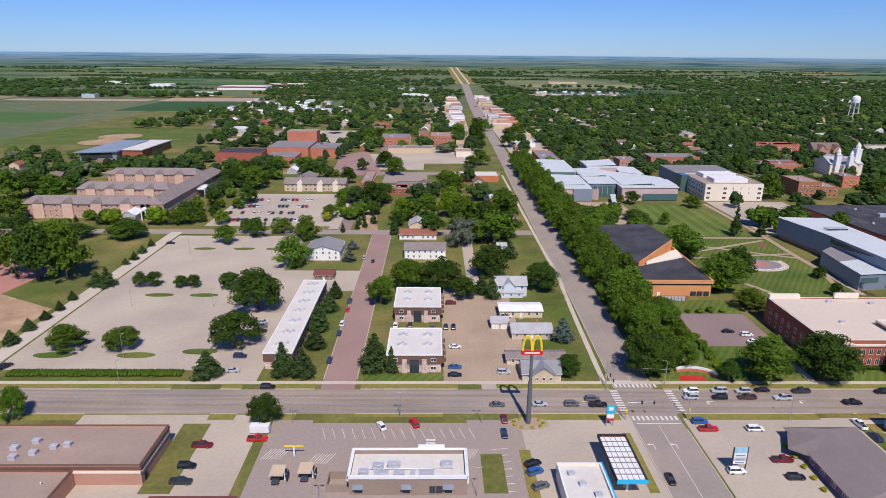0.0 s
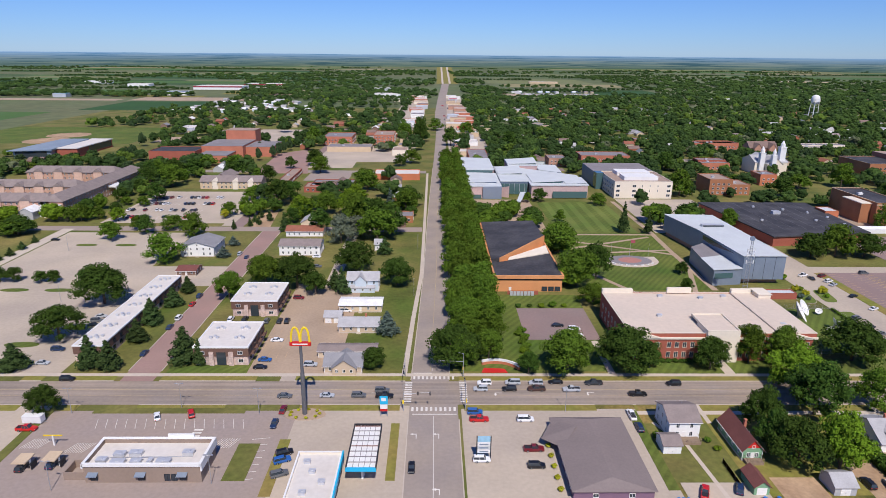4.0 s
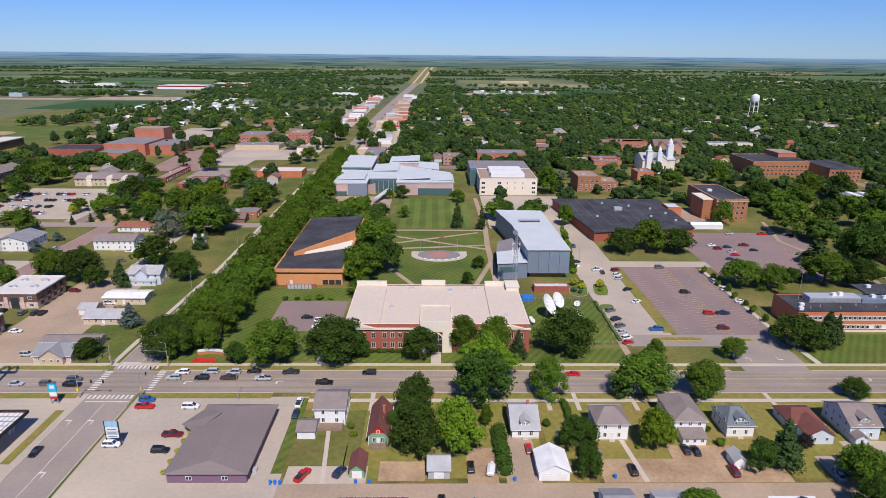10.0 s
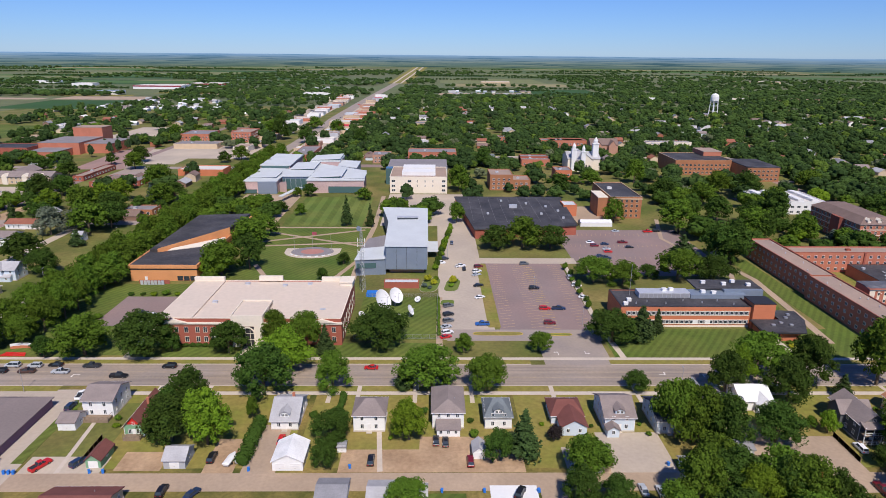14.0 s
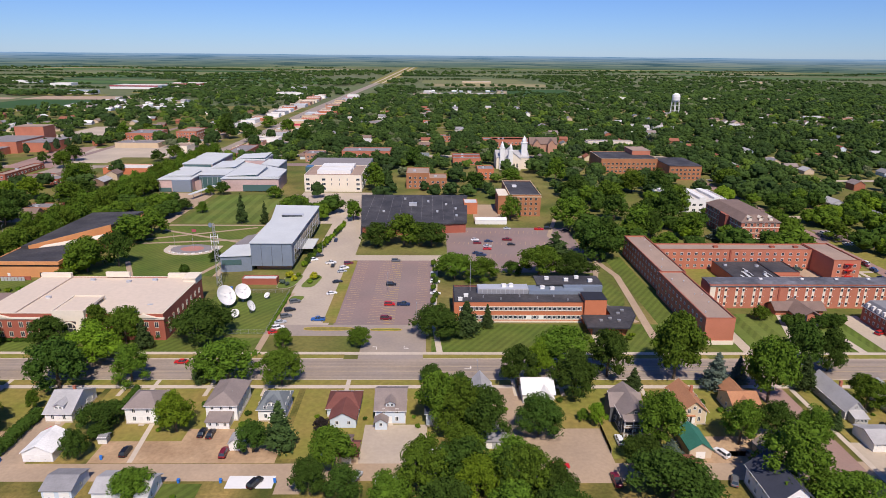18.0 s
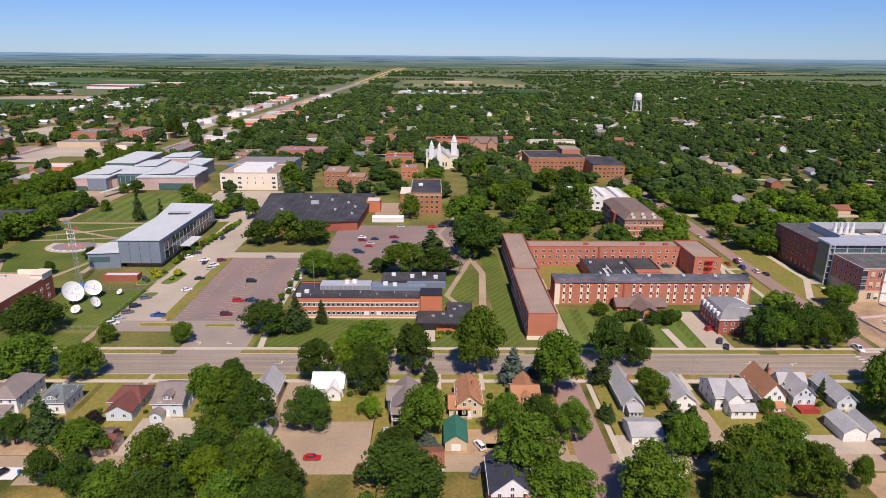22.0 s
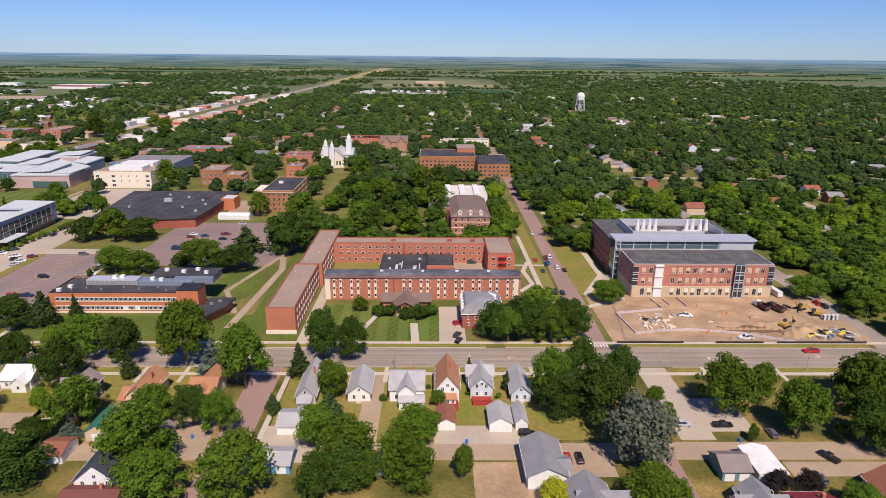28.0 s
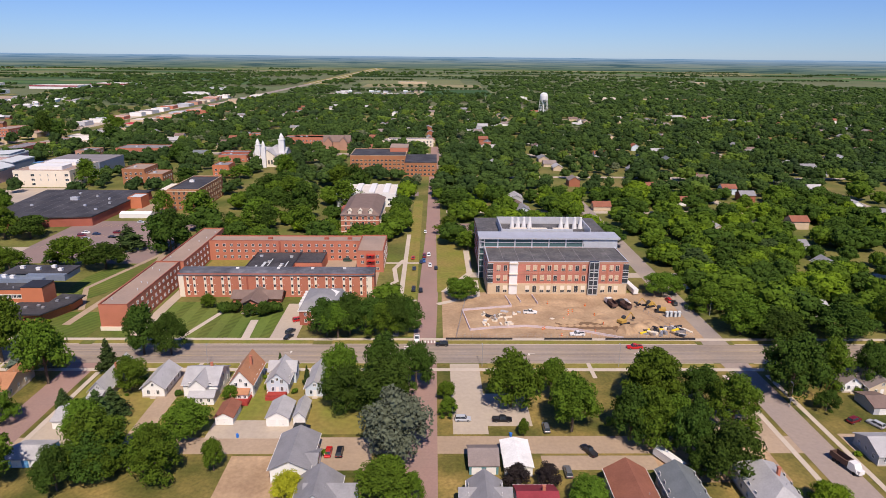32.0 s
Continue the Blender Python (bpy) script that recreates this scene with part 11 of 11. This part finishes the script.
def shops():
    rng = random.Random(14)
    for side in (-1, 1):
        y = 660.0
        while y < 1560:
            w, d = rng.uniform(14, 34), rng.uniform(14, 30)
            c = 67 + (y - 900) * 0.011 * (y > 900)
            x0 = c + side * rng.uniform(16, 34) - (w if side < 0 else 0)
            wall = rng.choice(["tan", "cream", "brick", "white", "brickpk", "metal", "tan"])
            roof = rng.choice(["roofwhite", "roofwhite", "rooftan", "roofgrey", "zinc", "red", "rooftan"])
            flat_block("shop", "low roadside shop with a flat roof", "shop", x0, y, x0 + w, y + d, rng.uniform(4, 6), wall, roof, 0.5)
            y += d + rng.uniform(10, 34)
    for _ in range(18):
        x, y = rng.choice([rng.uniform(30, 55), rng.uniform(82, 110)]), rng.uniform(700, 1400)
        car(rng.choice(["sedan", "suv", "pickup"]), rng.choice(["white", "silver", "black", "red", "navy", "grey"]), x, y, rng.choice([0, 90]))
    # rows of new pale houses beyond the woods
    for k in range(24):
        x, y = 285 + (k % 11) * 19 + rng.uniform(-4, 4), 1580 + (k // 11) * 40 + rng.uniform(-8, 8)
        top = thing("far_house", "pale grey suburban house in a new row", "house", x, y, 0, 90 * (k % 2), "houses of the suburb")
        pitched(top, -7, -6, 7, 6, 4.0, 3.2, "x", shingle(rng.choice(["ltgrey", "grey", "taupe", "ltgrey"])), siding(rng.choice(["tan", "grey", "cream", "ltblue"])))


# ---- vehicles ----
PAINT = {"black": (0.012, 0.012, 0.014), "white": (0.78, 0.78, 0.77), "silver": (0.44, 0.46, 0.48), "grey": (0.12, 0.125, 0.13), "dark": (0.035, 0.038, 0.042), "navy": (0.018, 0.035, 0.085), "blue": (0.025, 0.11, 0.36), "red": (0.50, 0.015, 0.015), "maroon": (0.16, 0.012, 0.02), "brown": (0.075, 0.04, 0.03), "green": (0.03, 0.07, 0.04)}
SHAPE = {  # length, width, lower body height, roof height, cabin foot front and back, cabin top front and back (along the length, nose at +)
    "sedan": (4.75, 1.82, 0.86, 1.45, 1.05, -1.75, 0.30, -1.15),
    "suv": (4.75, 1.90, 1.02, 1.74, 1.15, -2.30, 0.55, -2.05),
    "van": (5.10, 1.98, 1.02, 1.78, 1.60, -2.48, 0.75, -2.25),
    "pickup": (5.75, 1.98, 1.06, 1.84, 1.30, -0.85, 0.60, -0.60),
}
CARS = {}


def car_proto(kind, paint, far):
    L, W, hb, hr, cf, cb, tf, tb = SHAPE[kind]
    p = colour("paint_" + paint, PAINT[paint], rough=0.28, var=0.02, spec=0.6)
    body = Geo()
    a, w = L / 2, W / 2
    zlo = 0.24
    # hull: three cross-sections along the length, drawn in at bumper and shoulder
    secs = [(a, 0.80, 0.38, hb * 0.70), (a * 0.93, 0.94, zlo, hb * 0.86), (cf, 1.0, zlo, hb), (cb, 1.0, zlo, hb), (-a * 0.94, 0.95, zlo, hb * (0.97 if kind != "sedan" else 0.95)), (-a, 0.82, 0.40, hb * 0.80)]
    V, F = [], []
    for x, f, z0, z1 in secs:
        V += [(x, -w * f * 0.93, z0), (x, -w * f, z0 + (z1 - z0) * 0.5), (x, -w * f * 0.90, z1), (x, w * f * 0.90, z1), (x, w * f, z0 + (z1 - z0) * 0.5), (x, w * f * 0.93, z0)]
    for s in range(len(secs) - 1):
        for k in range(6):
            i, j = s * 6 + k, s * 6 + (k + 1) % 6
            F.append((i, i + 6, j + 6, j))
    F += [tuple(range(6)), tuple(range(len(V) - 1, len(V) - 7, -1))]
    body.add(V, [tuple(reversed(f)) for f in F])
    # roof skin over the cabin
    body.solid([(tf, -w * 0.70, hr - 0.07), (tf, w * 0.70, hr - 0.07), (tb, w * 0.70, hr - 0.07), (tb, -w * 0.70, hr - 0.07)][::-1], [(tf - 0.12, -w * 0.60, hr), (tf - 0.12, w * 0.60, hr), (tb + 0.1, w * 0.60, hr), (tb + 0.1, -w * 0.60, hr)][::-1])
    cabin = Geo().solid([(cf, -w * 0.86, hb - 0.02), (cf, w * 0.86, hb - 0.02), (cb, w * 0.86, hb - 0.02), (cb, -w * 0.86, hb - 0.02)][::-1], [(tf, -w * 0.69, hr - 0.06), (tf, w * 0.69, hr - 0.06), (tb, w * 0.69, hr - 0.06), (tb, -w * 0.69, hr - 0.06)][::-1])
    # pillars
    for sx in (-1, 1):
        for (x0, x1) in ((cf, tf), (cb, tb), ((cf + cb) / 2, (tf + tb) / 2)):
            body.tube((x0, sx * w * 0.865, hb - 0.03), (x1, sx * w * 0.70, hr - 0.05), 0.05, 0.05, 4)
    if kind == "pickup":
        body.box(-a * 0.95, -w * 0.90, hb, -0.9, -w * 0.80, hb + 0.14).box(-a * 0.95, w * 0.80, hb, -0.9, w * 0.90, hb + 0.14).box(-a * 0.95, -w * 0.8, hb, -a * 0.92, w * 0.8, hb + 0.14)
    wheel = Geo().tube((0, -0.11, 0), (0, 0.11, 0), 0.34, 0.34, 14, 0).tube((0, -0.125, 0), (0, 0.125, 0), 0.19, 0.19, 10, 1).mesh("wheel", M["tyre"], M["galv"])
    lamp = Geo().box(-0.04, -0.2, -0.07, 0.03, 0.2, 0.07)
    name = {"sedan": "car", "suv": "suv", "van": "minivan", "pickup": "pickup_truck"}[kind]
    ob = thing(name, "%s %s parked on the paving" % ({"dark": "charcoal", "navy": "navy blue"}.get(paint, paint), {"sedan": "saloon car", "suv": "sport utility car", "van": "family minivan", "pickup": "pickup truck"}[kind]), "car", group="cars")
    if kind == "pickup":
        part("truck_bed", Geo().box(-a * 0.92, -w * 0.8, hb, -0.9, w * 0.8, hb + 0.02), M["dark"], ob)
    part("cabin_glass", cabin, M["glass"], ob)
    if far == 2:
        for x in (a * 0.62, -a * 0.60):
            body.tube((x, -w * 0.98, 0.34), (x, w * 0.98, 0.34), 0.33, 0.33, 8)
    part("body", body, p, ob)
    for x in (a * 0.62, -a * 0.60) if far < 2 else ():
        for y in (-w * 0.9, w * 0.9):
            part("wheel", wheel, None, ob, at=pose(x, y, 0.34))
    if far:
        return ob
    hl, tl = lamp.mesh("headlight", M["trim"]), lamp.mesh("tail_light", M["red"])
    for y in (-w * 0.6, w * 0.6):
        part("headlight", hl, None, ob, at=pose(a * 0.975, y, hb * 0.66))
        part("tail_light", tl, None, ob, at=pose(-a * 0.985, y, hb * 0.72))
    return ob


def car(kind, paint, x, y, turn):
    m = pose(x, y, 0.06, 0, 0, turn)
    key = (kind, paint, 2 if y > 290 else 1 if y > 186 else 0)
    if key not in CARS:
        CARS[key] = car_proto(*key)
        CARS[key].matrix_basis = m
        return CARS[key]
    return copy_thing(CARS[key], m)

# ---- parked and waiting cars ----
for kind, paint, x, y, a in (("suv", "maroon", 526.6, 287, 272), ("sedan", "blue", 526.4, 279.6, 272), ("suv", "white", 529.6, 272.5, 92), ("sedan", "black", 532.6, 268.5, 92), ("sedan", "black", 525.6, 237.3, 272)):
    car(kind, paint, x, y, a)
for k in range(9):
    car(("sedan", "suv", "van", "pickup")[k % 4], ("silver", "white", "navy", "black", "red")[k % 5], 540 + (k % 5) * 3.3, 324 + (k // 5) * 22, 90 + (k // 5) * 180)
car("sedan", "grey", 20.1, 172.9, 0)
car("sedan", "silver", 274.6, 126.3, 80)
car("sedan", "silver", 33.5, 173.2, 0)
car("suv", "grey", 43.6, 173.2, 0)
car("suv", "grey", 50.8, 176.2, 0)
car("pickup", "black", 51.8, 172.8, 0)
car("suv", "white", 84.3, 181.1, 180)
car("suv", "silver", 82.8, 177.2, 180)
car("van", "silver", 93.8, 181.4, 180)
car("suv", "black", 92.2, 177.2, 180)
car("suv", "silver", 101.5, 181.1, 180)
car("pickup", "brown", 101.1, 177.2, 180)
car("sedan", "black", 108.2, 181.8, 180)
car("pickup", "silver", 112.5, 176.9, 180)
car("pickup", "dark", 120.8, 181.1, 180)
car("suv", "black", 147.4, 180.7, 180)
car("suv", "black", -54.4, 183.6, 0)
car("sedan", "maroon", 21.4, 164.9, 90)
car("sedan", "navy", 20.6, 157.3, 270)
car("sedan", "black", 61.7, 136.8, 270)
car("sedan", "white", -15.3, 161.1, 115)
car("suv", "red", -5.7, 162.6, 115)
car("pickup", "red", -50.1, 154.7, 0)
car("pickup", "maroon", -64.6, 151.7, 0)
car("suv", "black", -65.4, 142.5, 0)
car("pickup", "dark", -64.6, 136.1, 0)
car("suv", "dark", -40.4, 137.3, 90)
car("suv", "navy", -33.2, 138.5, 90)
car("suv", "black", 26.8, 143.2, 25)
car("suv", "blue", 26.9, 139.9, 25)
car("suv", "grey", 27.5, 134.1, 25)
car("suv", "blue", 80.1, 163.4, 0)
car("pickup", "red", 81.1, 159.5, 0)
car("van", "white", 95.0, 159.5, 0)
car("pickup", "maroon", 95.3, 144.8, 0)
car("suv", "black", 94.9, 137.4, 0)
car("suv", "white", 80.5, 140.0, 0)
car("pickup", "white", 127.6, 161.8, 90)
car("suv", "navy", 127.9, 155.2, 90)
car("suv", "navy", -69.9, 205.5, 0)
car("sedan", "silver", -69.3, 195.0, 0)
car("sedan", "navy", -37.2, 202.5, 90)
car("suv", "navy", -37.1, 258.3, 90)
car("sedan", "red", -36.9, 248.7, 90)
car("suv", "white", -37.0, 234.2, 90)
car("sedan", "navy", -37.1, 225.1, 90)
car("sedan", "navy", -32.1, 313.8, 90)
car("suv", "silver", -37.2, 319.5, 90)
car("sedan", "blue", 7.5, 197.5, 0)
car("sedan", "black", 7.3, 191.9, 0)
car("suv", "silver", 24.4, 193.9, 0)
car("sedan", "white", 8.0, 213.4, 0)
car("sedan", "silver", -69.4, 235.7, 0)
car("suv", "grey", -68.9, 231.3, 0)
car("sedan", "black", -68.0, 227.1, 0)
car("sedan", "black", -131.9, 217.3, 0)
car("sedan", "maroon", -117.5, 225.8, 0)
car("suv", "black", -148.8, 197.7, 65)
car("sedan", "black", -150.5, 345.0, 0)
car("suv", "black", -9.6, 232.8, 90)
car("suv", "grey", -0.3, 231.1, 90)
car("suv", "dark", 4.9, 231.1, 90)
car("suv", "black", 7.9, 231.1, 90)
car("suv", "white", -15.4, 232.8, 90)
car("suv", "maroon", 7.5, 256.2, 0)
car("van", "white", 30.3, 242.0, 0)
car("sedan", "grey", 7.9, 299.3, 0)
car("sedan", "white", 4.8, 315.3, 0)
car("sedan", "black", 117.4, 227.3, 0)
car("suv", "white", 123.4, 224.1, 0)
car("sedan", "white", 123.3, 218.2, 0)
car("sedan", "black", 253.0, 283.4, 90)
car("suv", "maroon", 260.4, 286.8, 25)
car("suv", "white", 259.2, 279.4, 25)
car("sedan", "silver", 258.7, 274.7, 25)
car("sedan", "black", 258.7, 259.9, 25)
car("sedan", "white", 258.3, 245.1, 25)
car("suv", "grey", 244.1, 235.2, 25)
car("suv", "black", 243.9, 225.9, 25)
car("suv", "grey", 243.8, 219.4, 25)
car("sedan", "silver", 242.8, 213.7, 25)
car("suv", "white", 243.2, 208.3, 25)
car("sedan", "red", 242.5, 204.5, 25)
car("pickup", "blue", 257.3, 216.3, 180)
car("suv", "grey", 284.3, 291.3, 0)
car("suv", "black", 284.1, 256.5, 0)
car("suv", "white", 304.5, 260.2, 0)
car("sedan", "white", 304.6, 245.4, 0)
car("suv", "red", 285.0, 232.4, 0)
car("pickup", "navy", 290.9, 232.4, 0)
car("suv", "maroon", 284.5, 217.5, 0)
car("sedan", "white", 327.6, 330.2, 0)
car("suv", "maroon", 328.5, 323.9, 0)
car("sedan", "navy", 335.2, 327.1, 0)
car("pickup", "maroon", 346.2, 330.4, 0)
car("sedan", "black", 347.4, 321.0, 0)
car("sedan", "silver", 333.8, 317.8, 0)
car("sedan", "red", 333.3, 312.8, 0)
car("sedan", "navy", 327.1, 305.1, 0)
car("pickup", "navy", 329.1, 301.5, 0)
car("sedan", "silver", 348.9, 354.5, 0)
car("pickup", "red", 368.3, 353.5, 0)
car("suv", "black", 374.0, 354.8, 0)
car("sedan", "black", 384.1, 351.3, 0)
car("pickup", "white", 251.3, 287.6, 25)
car("suv", "silver", 303.1, 271.2, 90)
car("suv", "white", 241.6, 292.5, 25)
car("suv", "dark", 243.3, 299.2, 25)
car("suv", "navy", 247.9, 327.7, 90)
car("sedan", "red", 482.7, 265.4, 0)
car("pickup", "navy", 490.0, 263.8, 0)
car("suv", "green", 487.3, 279.6, 0)
car("suv", "red", 477.7, 204.1, 25)
car("suv", "dark", 476.8, 193.2, 65)
car("sedan", "black", 477.2, 188.5, 65)
car("suv", "black", 499.2, 248.9, 90)
car("suv", "black", 493.6, 233.8, 90)
car("suv", "white", 528.9, 289.9, 90)
car("sedan", "navy", 525.2, 278.2, 90)
car("suv", "grey", 535.9, 343.5, 90)
car("sedan", "white", 526.5, 334.9, 90)
car("sedan", "navy", 521.8, 267.4, 90)
car("sedan", "red", 520.7, 284.5, 90)
car("suv", "black", 522.4, 237.9, 270)
car("pickup", "white", 525.2, 186.9, 270)
car("suv", "black", 534.5, 182.2, 180)
car("pickup", "white", 571.3, 212.3, 0)
car("pickup", "white", 586.3, 191.1, 180)
car("pickup", "red", 604.8, 180.0, 180)
car("suv", "red", 633.7, 225.7, 90)
car("suv", "black", 634.8, 222.5, 90)
car("sedan", "white", 630.4, 277.4, 90)
car("pickup", "red", 135.6, 126.7, 65)
car("suv", "navy", 144.9, 127.9, 65)
car("sedan", "red", 195.4, 138.0, 90)
car("suv", "black", 179.0, 129.9, 90)
car("suv", "black", 221.3, 128.6, 90)
car("sedan", "black", 238.6, 137.4, 90)
car("sedan", "black", 241.2, 136.8, 90)
car("suv", "maroon", 247.7, 128.1, 90)
car("suv", "grey", 275.6, 127.1, 115)
car("suv", "black", 171.2, 116.6, 90)
car("sedan", "navy", 178.9, 115.6, 65)
car("pickup", "black", 133.3, 174.0, 0)
car("sedan", "red", 216.5, 179.9, 180)
car("van", "silver", 284.0, 117.8, 65)
car("sedan", "silver", 290.1, 116.7, 90)
car("sedan", "silver", 294.3, 116.0, 90)
car("suv", "black", 259.3, 115.7, 65)
car("sedan", "red", 337.1, 122.3, 0)
car("suv", "white", 355.7, 133.7, 90)
car("pickup", "maroon", 350.1, 116.5, 90)
car("suv", "white", 381.8, 127.6, 115)
car("suv", "grey", 389.1, 126.9, 115)
car("sedan", "black", 397.2, 132.6, 25)
car("suv", "grey", 380.1, 116.0, 65)
car("sedan", "red", 503.4, 117.1, 90)
car("suv", "black", 506.4, 117.1, 90)
car("suv", "black", 494.1, 128.5, 0)
car("suv", "silver", 540.0, 132.9, 0)
car("pickup", "black", 551.4, 132.6, 0)
car("suv", "grey", 563.5, 128.3, 90)
car("pickup", "black", 573.2, 117.4, 115)
car("suv", "silver", 454.5, 112.5, 90)
car("suv", "black", 436.5, 134.8, 90)
car("suv", "white", 360.3, 140.2, 0)
car("suv", "maroon", 654.8, 132.1, 25)
car("suv", "silver", 659.7, 130.0, 115)
car("suv", "grey", 565.7, 108.5, 90)
car("sedan", "silver", 602.9, 130.1, 0)
car("suv", "maroon", -141.0, 397.0, 90)
car("sedan", "white", -135.5, 397.0, 90)
car("pickup", "navy", -132.8, 397.0, 90)
car("suv", "red", -130.0, 397.0, 90)
car("pickup", "dark", -127.2, 397.0, 90)
car("suv", "grey", -124.5, 397.0, 90)
car("pickup", "black", -121.8, 397.0, 90)
car("sedan", "silver", -119.0, 397.0, 90)
car("suv", "black", -109.5, 397.0, 90)
car("pickup", "dark", -104.0, 397.0, 90)
car("pickup", "silver", -101.2, 397.0, 90)
car("suv", "red", -95.8, 397.0, 90)
car("pickup", "navy", -93.0, 397.0, 90)
car("pickup", "white", -90.2, 397.0, 90)
car("pickup", "white", -141.0, 416.0, 90)
car("suv", "black", -138.2, 416.0, 90)
car("suv", "maroon", -130.0, 416.0, 90)
car("suv", "white", -121.8, 416.0, 90)
car("sedan", "white", -119.0, 416.0, 90)
car("pickup", "white", -112.2, 416.0, 90)
car("sedan", "dark", -109.5, 416.0, 90)
car("pickup", "dark", -104.0, 416.0, 90)
car("sedan", "dark", -98.5, 416.0, 90)
car("suv", "black", -95.8, 416.0, 90)
car("sedan", "navy", -141.0, 435.0, 90)
car("sedan", "white", -138.2, 435.0, 90)
car("suv", "dark", -135.5, 435.0, 90)
car("suv", "silver", -132.8, 435.0, 90)
car("suv", "maroon", -130.0, 435.0, 90)
car("suv", "dark", -127.2, 435.0, 90)
car("pickup", "white", -124.5, 435.0, 90)
car("sedan", "white", -121.8, 435.0, 90)
car("suv", "navy", -109.5, 435.0, 90)
car("suv", "black", -106.8, 435.0, 90)
car("suv", "black", -104.0, 435.0, 90)
car("pickup", "white", -95.8, 435.0, 90)
car("suv", "black", -93.0, 435.0, 90)
car("suv", "red", -90.2, 435.0, 90)
car("suv", "white", -141.0, 455.0, 90)
car("pickup", "black", -138.2, 455.0, 90)
car("sedan", "maroon", -135.5, 455.0, 90)
car("pickup", "navy", -132.8, 455.0, 90)
car("suv", "silver", -130.0, 455.0, 90)
car("suv", "maroon", -127.2, 455.0, 90)
car("pickup", "white", -121.8, 455.0, 90)
car("suv", "navy", -112.2, 455.0, 90)
car("suv", "grey", -109.5, 455.0, 90)
car("pickup", "white", -106.8, 455.0, 90)
car("suv", "maroon", -104.0, 455.0, 90)
car("suv", "red", -101.2, 455.0, 90)
car("suv", "white", -93.0, 455.0, 90)
car("suv", "white", -90.2, 455.0, 90)
shops()
